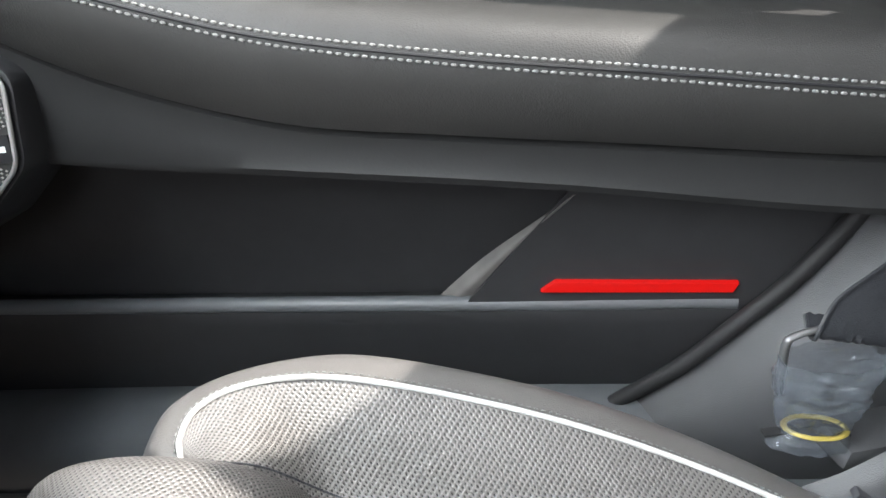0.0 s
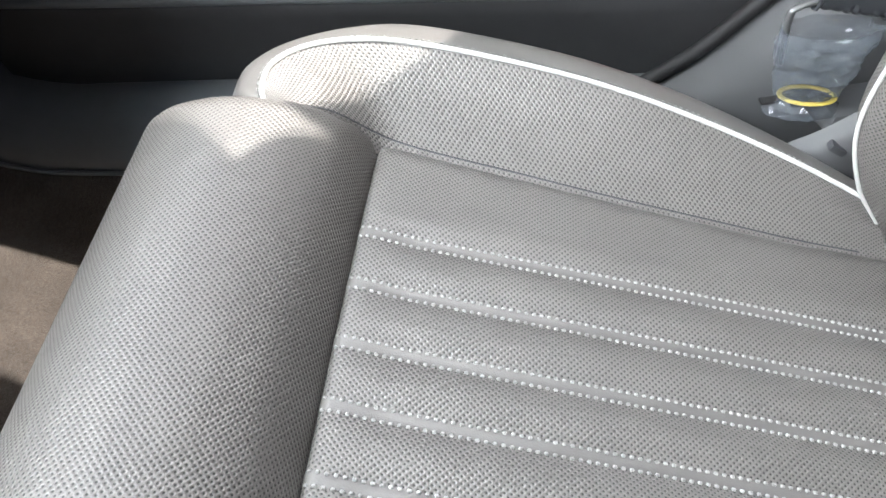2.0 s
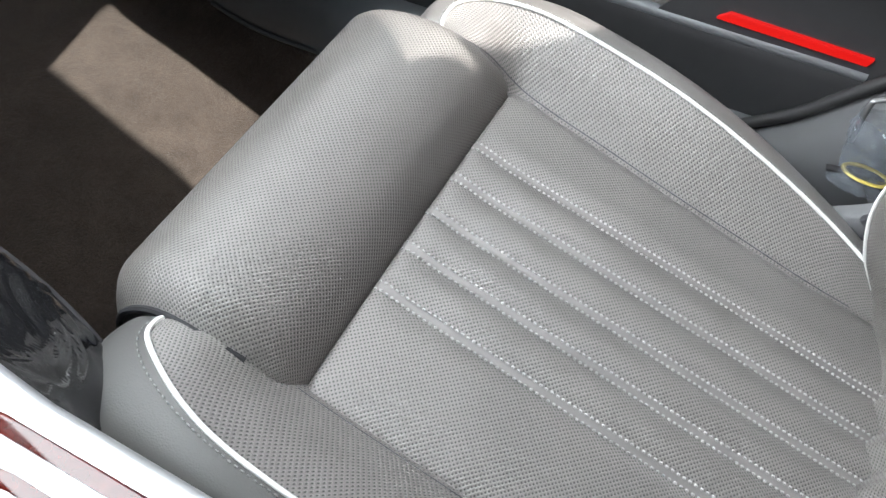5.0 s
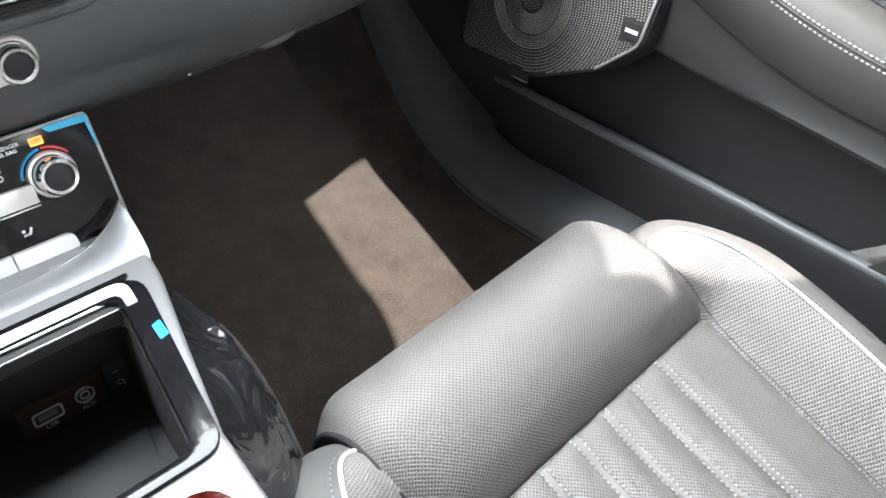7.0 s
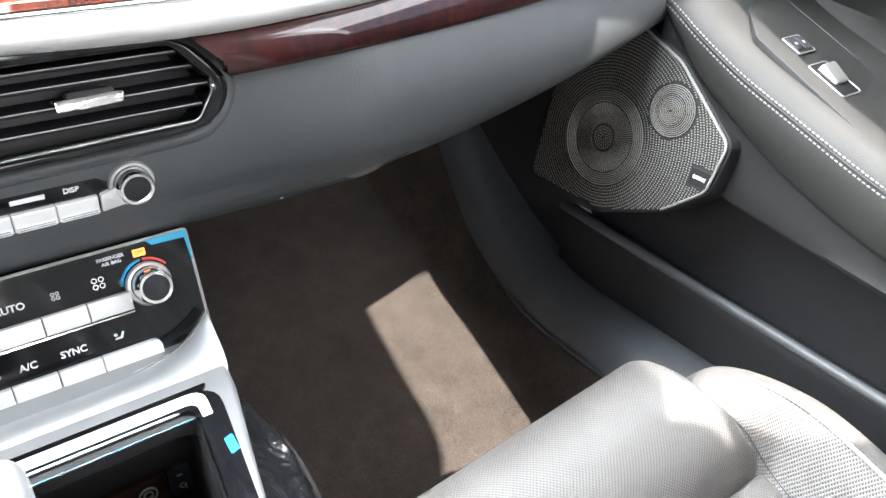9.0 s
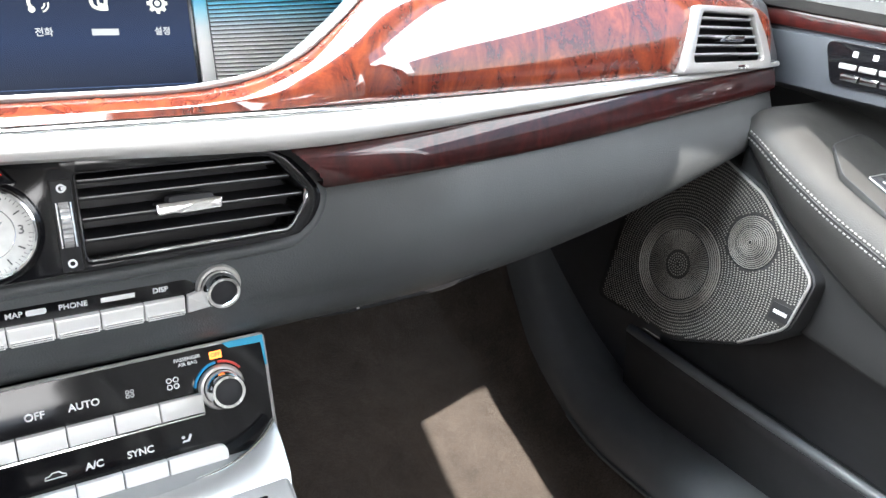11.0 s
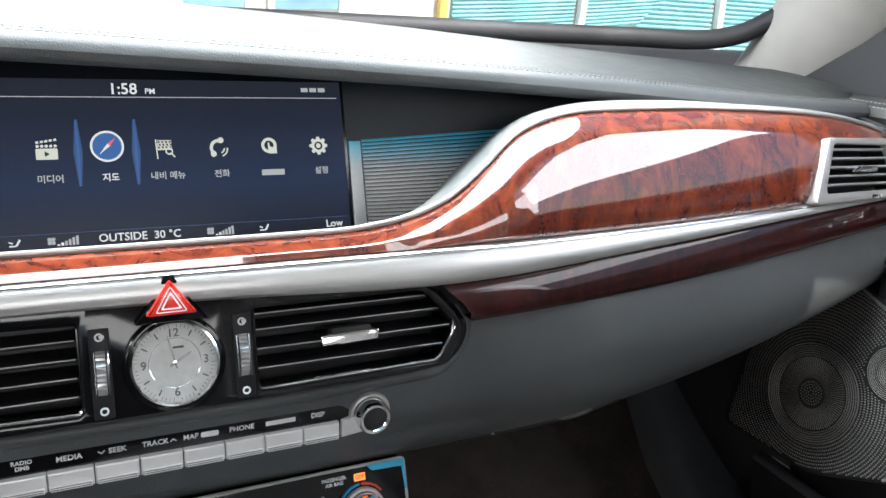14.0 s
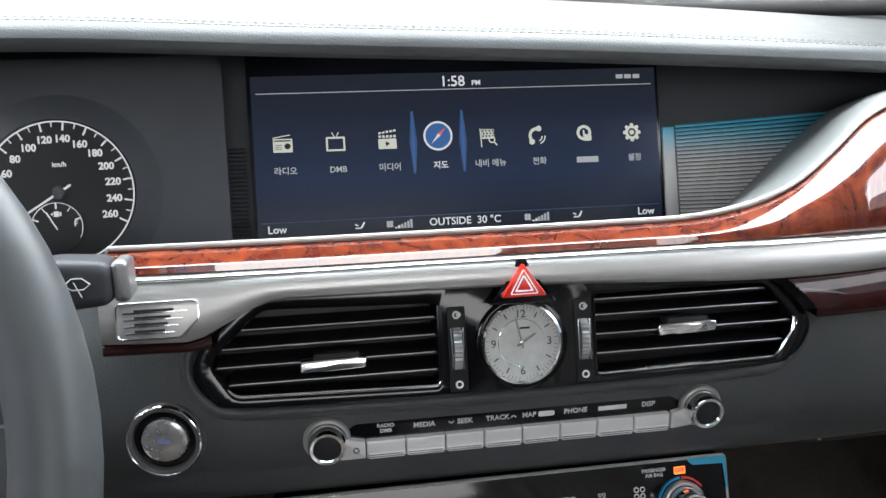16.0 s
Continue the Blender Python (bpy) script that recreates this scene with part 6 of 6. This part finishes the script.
part("lock_rim", sweep([AR @ Vector((p[0], p[1] - 0.002, 0.0042)) for p in rounded(rect(-0.013, -0.012, 0.013, 0.010), 0.002)], 0.0006, closed=True, n=6), M_SATIN, lock)
win = part("window_switch", prism(rounded(rect(-0.017, -0.028, 0.013, 0.014), 0.004), -0.004, 0.0028, AR @ pose(0.0, -0.042, 0), 0.001), M_BLACK, door)
part("window_rim", sweep([AR @ Vector((p[0], p[1] - 0.042, 0.0028)) for p in rounded(rect(-0.017, -0.028, 0.013, 0.014), 0.004)], 0.0007, closed=True, n=6), M_SATIN, win)
part("window_key", block(0.020, 0.022, 0.009, AR @ pose(0.0, -0.045, 0.004, 12, 0, 0), 0.003), M_SATIN, win, "brushed silver window key")
# pull recess on the armrest further back
part("pull_recess", prism(rounded(rect(-0.02, -0.12, 0.02, 0.0), 0.014), -0.003, 0.001, Matrix.Translation((0.690, -0.17, 0.4695)) @ pose(0, 0, 0, 14, 0, 0), 0.0008), M_DARK, door)
# pocket divider and reflector
part("pocket_divider", paired([[(0.708, -0.262, 0.210), (0.704, -0.300, 0.246), (0.698, -0.340, 0.278), (0.693, -0.366, 0.299)], [(0.699, -0.272, 0.210), (0.697, -0.308, 0.245), (0.694, -0.343, 0.278), (0.692, -0.3665, 0.299)], [(0.702, -0.290, 0.210), (0.699, -0.318, 0.244), (0.696, -0.346, 0.277), (0.693, -0.367, 0.299)]], 6, 4), plain("worn_grey_plastic", (0.15, 0.143, 0.137), 0.55, spread=0.3, scale=20), door, "pale worn divider in the pocket")
part("pocket_rear", prism([(-0.395, 0.338), (-0.28, 0.207), (-0.60, 0.20), (-0.60, 0.338)], 0.0, 0.004, Matrix(((0, 0, 1, 0.694), (1, 0, 0, 0), (0, 1, 0, 0), (0, 0, 0, 1))), 0.001), M_DOORHARD, door)
part("reflector", prism(rounded([(-0.339, 0.2240), (-0.351, 0.2325), (-0.4750, 0.2258), (-0.471, 0.2180)], 0.001, 2), 0.0, 0.004, Matrix(((0, 0, -1, 0.6938), (1, 0, 0, 0), (0, 1, 0, 0), (0, 0, 0, 1))), 0.0008), M_RED, door, "red door reflector, brightened by emission")

# speaker
SP = Matrix(((0, 0.20, -0.98, 0.618), (1, 0, 0, 0), (0, 0.98, 0.20, 0.40), (0, 0, 0, 1)))
sp_out = rounded([(0.075, 0.105), (0.02, 0.085), (-0.056, 0.028), (-0.050, -0.022), (-0.012, -0.056), (0.06, -0.088), (0.17, -0.088), (0.17, 0.11)], [0.02, 0.05, 0.016, 0.02, 0.03, 0.03, 0.01, 0.01])
part("speaker_mount", prism([(p[0] * 1.05 - 0.001, p[1] * 1.05) for p in sp_out], -0.05, -0.002, SP, 0.004), M_DOORHARD, door)
spk = part("speaker_grille", prism(sp_out, -0.004, 0.0008, SP, 0.001), plain("grille_backing", (0.035, 0.034, 0.033), 0.55, spec=0.3), door, "dark perforated metal speaker grille")
part("speaker_trim", sweep([SP @ Vector((p[0], p[1], 0.0010)) for p in sp_out[:28]], 0.0014, n=8), M_SATIN, spk, "chrome speaker edge")


def holes(cx, cy, r0, r1, step, inside, lift, along=1.0):
    """Rings of small raised webs that read as a pierced sheet."""
    bm = bmesh.new()
    r = r0
    while r < r1:
        n = max(6, int(2 * math.pi * r / (step * along)))
        for k in range(n):
            a = 2 * math.pi * k / n
            c = Vector((cx + r * math.cos(a), cy + r * math.sin(a), 0))
            if not inside(c.x, c.y):
                continue
            d, t = Vector((math.cos(a), math.sin(a), 0)), Vector((-math.sin(a), math.cos(a), 0))
            h = step * 0.36
            q = [c - d * h, c + t * h * along, c + d * h, c - t * h * along]
            lo = [bm.verts.new(SP @ Vector((p.x, p.y, lift))) for p in q]
            tp = bm.verts.new(SP @ Vector((c.x, c.y, lift + 0.0007)))
            for i in range(4):
                bm.faces.new((lo[i], lo[(i + 1) % 4], tp))
        r += step
    return bm


def in_poly(x, y, poly=[(p[0] * 0.985, p[1] * 0.985) for p in sp_out]):
    odd = False
    for i in range(len(poly)):
        (x0, y0), (x1, y1) = poly[i - 1], poly[i]
        if (y0 > y) != (y1 > y) and x < (x1 - x0) * (y - y0) / (y1 - y0) + x0:
            odd = not odd
    return odd


TW = (0.0125, 0.0385)
M_MESH = plain("grille_bronze", (0.28, 0.265, 0.24), 0.4, 0.1)
far_tw = lambda x, y: in_poly(x, y) and math.hypot(x - TW[0], y - TW[1]) > 0.0285 and not (-0.052 < x < -0.028 and -0.022 < y < 0.0)
WO = (0.083, -0.014)
rings = [holes(WO[0], WO[1], 0.0535, 0.18, 0.0033, far_tw, 0.0008, 0.74), holes(WO[0], WO[1], 0.003, 0.014, 0.0028, far_tw, 0.0012)]
for r in (0.0385, 0.0408, 0.0431, 0.0454, 0.0477, 0.0502):
    rings.append(lathe([(r - 0.0007, 0.0008), (r, 0.0016 if r < 0.05 else 0.0022), (r + 0.0007, 0.0008)], SP @ pose(WO[0], WO[1], 0), 72))
for k in range(92):
    a = 2 * math.pi * k / 92
    d, t = Vector((math.cos(a), math.sin(a), 0)), Vector((-math.sin(a), math.cos(a), 0))
    c = Vector((WO[0], WO[1], 0))
    bar = bmesh.new()
    lo = [bar.verts.new(SP @ (c + d * r + t * w + Vector((0, 0, z)))) for r, w, z in ((0.0155, 0.0003, 0.0010), (0.0365, 0.0007, 0.0008), (0.0365, -0.0007, 0.0008), (0.0155, -0.0003, 0.0010))]
    hi = [bar.verts.new(SP @ (c + d * r + Vector((0, 0, z)))) for r, z in ((0.0160, 0.0018), (0.0360, 0.0017))]
    for f in ((lo[0], lo[1], hi[1], hi[0]), (hi[0], hi[1], lo[2], lo[3]), (lo[1], lo[2], hi[1]), (lo[3], lo[0], hi[0])):
        bar.faces.new(f)
    rings.append(bar)
tagged(part("grille_mesh", merge(*rings), M_MESH, spk, smooth=False), kind="stuff")
tw = part("tweeter", lathe([(0.0, 0.0046), (0.0155, 0.0036), (0.0255, 0.0012), (0.027, 0.0008)], SP @ pose(TW[0], TW[1], 0), 48), M_BLACK, door, "round tweeter grille")
for k in range(13):
    r = 0.0022 + 0.0019 * k
    h = 0.0046 - 0.0038 * (r / 0.027) ** 2
    part("tweeter_ring", lathe([(r - 0.0006, h), (r, h + 0.0006), (r + 0.0006, h)], SP @ pose(TW[0], TW[1], 0), 40), M_MESH, tw)
part("speaker_plaque", prism(rounded(rect(-0.050, -0.019, -0.030, -0.003), 0.001), 0.0006, 0.0022, SP, 0.0004), M_BLACK, spk)
part("plaque_bar", block(0.014, 0.0035, 0.0003, SP @ pose(-0.040, -0.011, 0.0023)), M_INK, spk)

# ---- floor, sill, pillars and shell ----
z_floor = spline((-1.9, -0.045), (-0.3, -0.04), (0.0, -0.02), (0.10, 0.018), (0.23, 0.074), (0.32, 0.108), (0.42, 0.15), (0.55, 0.25), (0.62, 0.36))


def sill_rise(y):
    return 3.0 * max(0, y - 0.13) ** 2 - 0.02 * max(0, -0.05 - y)


def carpet_z(x, y):
    """Height of the carpet, which climbs to the sill at its outer edge."""
    z = z_floor(y) + 0.004 * noise.noise((x * 7, y * 7, 0)) + 0.0015 * noise.noise((x * 30, y * 30, 2))
    k = min(1, max(0, (abs(x) - 0.57) / 0.062)) ** 1.6
    return z + (max(z, 0.078 + 0.8 * sill_rise(y)) - z) * k


fl = [[(x, y, carpet_z(x, y)) for x in span(-0.66, 0.66, 132)] for y in [0.62 - 2.5 * i / 150 for i in range(151)]]
tagged(part("floor", grid(fl), M_CARPET, None, "worn brown-grey carpet in the footwell"), category="floor", kind="structure")
sill_lines = [[(x, y, z + sill_rise(y)) for y in span(0.45, -0.62, 18)] for x, z in ((0.632, 0.055), (0.636, 0.086), (0.641, 0.101), (0.648, 0.114), (0.658, 0.124), (0.675, 0.131), (0.700, 0.132), (0.735, 0.12))]
tagged(part("sill_trim", paired(sill_lines, 4, 4), M_SILL, None, "smooth dark grey plastic door sill trim"), category="trim", kind="structure")
tagged(part("carpet_edge", sweep([(0.632, y, 0.081 + 0.8 * sill_rise(y)) for y in span(0.22, -0.5, 30)], 0.0022, n=8), M_SILL, None, "grey edging between carpet and sill"), category="trim", kind="structure")
tagged(part("kick_panel", paired([[(0.735, 0.17, z) for z in (0.05, 0.15, 0.25, 0.35, 0.45)], [(0.70, 0.30, z) for z in (0.08, 0.17, 0.26, 0.35, 0.45)], [(0.65, 0.45, z) for z in (0.15, 0.22, 0.3, 0.37, 0.45)], [(0.60, 0.62, z) for z in (0.3, 0.34, 0.38, 0.42, 0.45)]], 4, 5), M_DARK, None, "dark grey footwell side panel"), category="trim", kind="structure")
tagged(part("kick_panel", paired([[(-0.70, 0.17, z) for z in (0.05, 0.15, 0.25, 0.35, 0.45)], [(-0.66, 0.30, z) for z in (0.08, 0.17, 0.26, 0.35, 0.45)], [(-0.62, 0.45, z) for z in (0.15, 0.22, 0.3, 0.37, 0.45)], [(-0.60, 0.62, z) for z in (0.3, 0.34, 0.38, 0.42, 0.45)]], 4, 5), M_DARK, None, "dark grey footwell side panel"), category="trim", kind="structure")
tagged(part("firewall", block(1.5, 0.03, 0.66, pose(0, 0.66, 0.33), 0.005), M_BLACK, None, "dark bulkhead behind the dashboard"), category="wall", kind="structure")

pill = thing("pillar_trim", "grey plastic B-pillar trim with black door seal", "pillar", kind="structure")
PE = [(0.70, -0.33, 0.06), (0.69, -0.395, 0.118), (0.685, -0.44, 0.155), (0.68, -0.475, 0.195), (0.68, -0.512, 0.235), (0.68, -0.545, 0.285), (0.685, -0.575, 0.345), (0.69, -0.597, 0.42), (0.70, -0.60, 0.55), (0.72, -0.640, 0.69), (0.705, -0.680, 0.80), (0.635, -0.722, 0.95), (0.57, -0.755, 1.08)]
part("lower_trim", paired([PE, [(x - 0.028, y - 0.018, z - 0.008) for x, y, z in PE], [(x - 0.045, y - 0.05, z - 0.03) for x, y, z in PE], [(x - 0.046, y - 0.12, z - 0.05) for x, y, z in PE], [(x - 0.03, y - 0.20, z - 0.06) for x, y, z in PE]], 6, 6), M_PILLAR, pill, "grained grey pillar trim")
part("door_seal", sweep(catmull([(x - 0.003, y + 0.005, z + 0.004) for x, y, z in PE], 8), 0.006, n=10), M_RUBBER, pill, "black rubber door seal")

# seat belt anchor wrapped in a clear bag
belt = thing("seat_belt_anchor", "seat belt anchor wrapped in a clear plastic bag", "seat belt")
M_WEB = plain("belt_weave", (0.028, 0.030, 0.034), 0.42, bump=0.8, grain=900)
strap = catmull([(0.560, -0.503, 0.318), (0.552, -0.503, 0.309), (0.545, -0.504, 0.311), (0.547, -0.507, 0.323), (0.556, -0.516, 0.336), (0.570, -0.540, 0.350), (0.60, -0.585, 0.375), (0.65, -0.64, 0.43)], 8)
across = Vector((0.10, -0.92, -0.38)).normalized()
weave = []
for k in span(-1, 1, 16):
    weave.append([p + across * 0.0205 * k + Vector((0.0006, 0, 0.0006)) * math.cos(k * 22) for p in strap])
part("webbing", grid(weave), M_WEB, belt, "grey-black woven belt folded through the bracket")
part("webbing_edge", merge(sweep(weave[0], 0.0012, n=6), sweep(weave[-1], 0.0012, n=6)), M_WEB, belt)
part("bracket", sweep(catmull([(0.545, -0.473, 0.262), (0.545, -0.473, 0.308), (0.546, -0.477, 0.317), (0.550, -0.492, 0.319), (0.552, -0.510, 0.314)], 5), 0.0023, n=10), plain("bracket_steel", (0.22, 0.22, 0.225), 0.35, 0.7), belt, "steel bracket")
random.seed(9)
rows = []
for i in range(23):
    v = i / 22
    c = Vector((0.541 + 0.004 * v, -0.494 + 0.002 * v, 0.302 - 0.092 * v))
    r = 0.0270 * (1 - 0.42 * v) * (1 if v > 0.05 else 0.9)
    if v > 0.80:
        r *= 1 - 0.25 * math.exp(-((v - 0.82) / 0.05) ** 2) + max(0, v - 0.86) * 2.5
    ring = []
    for j in range(30):
        a = 2 * math.pi * j / 30
        fold = 1 + 0.16 * noise.noise((math.cos(a) * 2.2, math.sin(a) * 2.2, v * 5)) + 0.10 * abs(noise.noise((math.cos(a) * 6, math.sin(a) * 6, v * 11)))
        ring.append(c + Vector((r * fold * math.cos(a) * 0.5, r * fold * math.sin(a), 0)) + Vector((random.uniform(-1, 1), random.uniform(-1, 1), random.uniform(-1, 1))) * 0.0011)
    rows.append(ring)
part("plastic_bag", grid(rows, close_u=True), M_PLASTICBAG, belt, "crumpled clear plastic bag", smooth=False)
part("yellow_band", sweep([(0.543 + 0.0085 * math.cos(a), -0.4925 + 0.0155 * math.sin(a), 0.2285 - 0.15 * 0.0155 * math.sin(-a)) for a in [2 * math.pi * j / 24 for j in range(24)]], 0.0016, closed=True, n=6), M_YELLOW, belt, "yellow rubber band")
part("anchor_foot", block(0.03, 0.05, 0.02, pose(0.555, -0.525, 0.20, 10, 0, 20), 0.005), M_PILLAR, belt)
part("clip", merge(block(0.006, 0.018, 0.003, pose(0.545, -0.476, 0.222, 0, 0, 10), 0.0008), block(0.006, 0.010, 0.006, pose(0.545, -0.490, 0.219, 0, 0, 10), 0.001)), M_RUBBER, belt)

belt.matrix_world = Matrix.Translation((0.590, -0.498, 0.190)) @ Matrix.Diagonal((1.1, 1.14, 0.74, 1)) @ Matrix.Translation((-0.543, 0.4925, -0.2285))

# seat rail cover beside the cushion
rail = thing("seat_side_cover", "grey plastic seat side cover", "trim")
part("cover", loft([[(0.556, -0.482, 0.178), (0.553, -0.505, 0.196), (0.553, -0.545, 0.232), (0.560, -0.60, 0.28)], [(0.546, -0.486, 0.174), (0.543, -0.511, 0.190), (0.543, -0.552, 0.224), (0.55, -0.61, 0.27)], [(0.543, -0.490, 0.160), (0.541, -0.518, 0.172), (0.541, -0.560, 0.204), (0.55, -0.62, 0.25)], [(0.548, -0.492, 0.12), (0.548, -0.52, 0.13), (0.548, -0.565, 0.16), (0.556, -0.63, 0.20)]], 20, 10, 5), M_PILLAR, rail, "pale grey plastic cover")
part("cover_tab", block(0.007, 0.012, 0.005, pose(0.5425, -0.509, 0.186, 35, 0, 0), 0.0012), M_DARK, rail)

# roof, pillars and the far side of the cabin
# unseen; the notched side outline is cut to shape the sun patches
roof = tagged(part("ceiling", prism([(q * x, y) for q, line in ((1, 1), (-1, -1)) for x, y in [(0.55, -0.06), (0.55, -0.58), (0.485, -0.67), (0.485, -0.72), (0.535, -0.80), (0.51, -1.51)][::line]], 1.09, 1.14, None, 0.0), leather("pale_headliner", (0.18, 0.175, 0.167), 0.9, 1500, 0.5), None, "grey fabric headliner"), category="ceiling", kind="structure")
for s in (1, -1):
    pil = tagged(part("a_pillar", sweep(catmull([(0.855 * s, 0.42, 0.60), (0.828 * s, 0.32, 0.70), (0.750 * s, 0.16, 0.86), (0.61 * s, -0.04, 1.065)], 8), 0.090, n=20, flat=0.7), M_FABRIC, None, "pale fabric-covered windscreen pillar"), category="pillar", kind="structure")
    # unseen slab, added to keep the sun off the end of the dash
    tagged(part("roof_edge", block(0.23, 0.40, 0.03, pose(0.695 * s, -0.140, 1.105), 0.012), M_FABRIC, None, "unseen slab above the side window, added to block sun"), category="trim", kind="structure")
    # unseen; the rail's inward bend is made to bound the sun on seat and floor
    tagged(part("roof_rail", sweep(catmull([(0.57 * s, 0.05, 1.075), (0.56 * s, -0.3, 1.09), (0.556 * s, -0.47, 1.09), (0.556 * s, -0.58, 1.09), (0.528 * s, -0.64, 1.088), (0.490 * s, -0.69, 1.085), (0.505 * s, -0.735, 1.085), (0.548 * s, -0.785, 1.085), (0.55 * s, -1.0, 1.08), (0.52 * s, -1.5, 1.03)], 8), 0.04, n=12), M_FABRIC, None, "pale fabric roof rail"), category="trim", kind="structure")
    tagged(part("rear_side_window", block(0.008, 0.85, 0.46, pose(0.67 * s, -1.14, 0.87, 0, -22 * s, 0), 0.002), M_GLOSS, None, "dark privacy glass in the rear door"), category="window", kind="structure")
    tagged(part("mirror_sail", prism([(-0.03, 0.66), (0.30, 0.66), (0.24, 0.78), (0.02, 0.86)], 0, 0.012, Matrix(((0, 0, 1, 0.765 * s), (1, 0, 0, 0), (0, 1, 0, 0), (0, 0, 0, 1))), 0.004), M_BLACK, None, "dark plastic mirror sail panel"), category="trim", kind="structure")
    tagged(part("wall_rear_side", block(0.06, 1.0, 0.72, pose(0.76 * s, -1.12, 0.31), 0.02), M_DOORHARD, None, "dark rear door trim"), category="wall", kind="structure")
    tagged(part("rear_pillar", block(0.06, 0.35, 0.5, pose(0.70 * s, -1.55, 0.87, 0, 10 * s, 0), 0.02), M_FABRIC, None, "pale rear roof pillar"), category="pillar", kind="structure")
tagged(part("wall_driver_side", block(0.06, 1.25, 0.72, pose(-0.76, 0.0, 0.31), 0.02), M_DOORHARD, None, "dark driver's door trim"), category="wall", kind="structure")
tagged(part("wall_passenger_outer", block(0.05, 1.35, 0.66, pose(0.82, -0.05, 0.33), 0.01), M_DOORHARD, None, "dark outer skin of the passenger door"), category="wall", kind="structure")
tagged(part("wall_rear", block(1.5, 0.08, 0.85, pose(0, -1.72, 0.38), 0.02), M_DOORHARD, None, "dark rear seat wall"), category="wall", kind="structure")
tagged(part("driver_b_pillar", sweep([(-0.72, -0.60, 0.6), (-0.70, -0.68, 0.85), (-0.64, -0.75, 1.08)], 0.06, n=12), M_FABRIC, None, "pale driver side pillar"), category="pillar", kind="structure")
ws = part("windshield", grid([[(x * (0.98 - 0.2 * v), 0.66 - 0.72 * v - 0.10 * abs(x) ** 2, 0.715 + 0.395 * v) for x in span(-0.75, 0.75, 20)] for v in span(0, 1, 6)]), M_GLASS, None, "clear windshield")
tagged(ws, category="window", kind="structure").visible_shadow = False
tagged(part("cowl", grid([[(x, y - 0.12 * x * x, z) for x in span(-0.95, 0.95, 60)] for y, z in ((0.56, 0.68), (0.60, 0.70), (0.655, 0.706), (0.69, 0.70), (0.9, 0.68))]), M_RUBBER, None, "black cowl at the foot of the windshield"), category="trim", kind="structure")
half = [(0.3, 0.545, 0.7190), (0.5, 0.49, 0.7195), (0.62, 0.445, 0.7200), (0.69, 0.40, 0.7205), (0.722, 0.365, 0.7285), (0.739, 0.335, 0.745), (0.752, 0.29, 0.775), (0.738, 0.20, 0.84), (0.66, 0.06, 0.97)]
tagged(part("windshield_border", sweep(catmull([(-x, y, z) for x, y, z in reversed(half)] + [(0, 0.57, 0.7185)] + half, 8), 0.0125, n=10), M_BLACK, None, "black ceramic border along the windshield"), category="trim", kind="structure")
tagged(part("hood", grid([[(x, y, z - 0.06 * x * x) for x in span(-0.85, 0.85, 16)] for y, z in ((0.78, 0.70), (1.1, 0.67), (1.6, 0.60), (1.9, 0.48), (1.98, 0.2))]), plain("white_car_paint", (0.75, 0.75, 0.75), 0.2, coat=1.0), None, "white car bonnet"), category="car body", kind="structure")

# ---- outside ----
tagged(part("ground", grid([[(x, y, -0.42) for x in span(-120, 120, 24)] for y in span(-120, 120, 24)]), plain("pale_concrete", (0.42, 0.41, 0.39), 0.85, scale=0.6, spread=0.15, bump=0.4, grain=60), None, "pale concrete yard"), category="ground", kind="structure")
shop = thing("shop_front", "pale building with teal roller shutters and white posts", "building")
part("wall", block(26, 0.3, 4.6, pose(2.0, 8.15, 1.88), 0.02), plain("cream_wall", (0.72, 0.70, 0.64), 0.8, scale=2), shop)
part("roof_edge", block(27, 1.2, 0.25, pose(2.0, 7.8, 4.3), 0.03), plain("white_fascia", (0.78, 0.78, 0.76), 0.6, scale=2), shop)
M_TEAL = plain("teal_shutter_paint", (0.30, 0.60, 0.63), 0.5, scale=3, spread=0.12)
for x0, x1 in ((4.15, 5.95), (6.15, 7.9), (8.1, 10.0), (-6.5, -4.2), (-4.0, -1.8)):
    sh = part("shutter", block(x1 - x0, 0.04, 2.9, pose((x0 + x1) / 2, 7.99, 1.05)), M_TEAL, shop, "teal roller shutter")
    rib = bmesh.new()
    z = -0.36
    while z < 2.45:
        vs = [rib.verts.new((x, y, q)) for x in (x0, x1) for y, q in ((7.97, z), (7.935, z + 0.015), (7.935, z + 0.03), (7.97, z + 0.05))]
        for i in range(3):
            rib.faces.new((vs[i], vs[i + 1], vs[i + 5], vs[i + 4]))
        z += 0.06
    tagged(part("shutter_slats", rib, M_TEAL, sh, smooth=False), kind="stuff")
for x in (6.05, 8.0, -4.1, 4.0):
    part("post", block(0.10, 0.10, 2.9, pose(x, 7.92, 1.03), 0.01), bpy.data.materials["white_fascia"] if x != 4.0 else plain("ochre_paint", (0.72, 0.52, 0.16), 0.6, scale=3), shop, "painted door post")
for x0, x1 in ((-1.5, -0.6), (-0.3, 0.7), (1.0, 1.7), (1.95, 2.75)):
    w = part("shop_window", block(x1 - x0, 0.05, 1.9, pose((x0 + x1) / 2, 7.98, 0.95)), plain("pale_blue_glass", (0.25, 0.45, 0.60), 0.12, coat=0.4, scale=1.5, spread=0.3) if x0 == -1.5 else bpy.data.materials["pale_blue_glass"], shop, "blue-tinted shop window")
    for q in (x0, x1):
        part("window_frame", block(0.07, 0.09, 2.0, pose(q, 7.96, 0.95), 0.01), bpy.data.materials["white_fascia"], w)
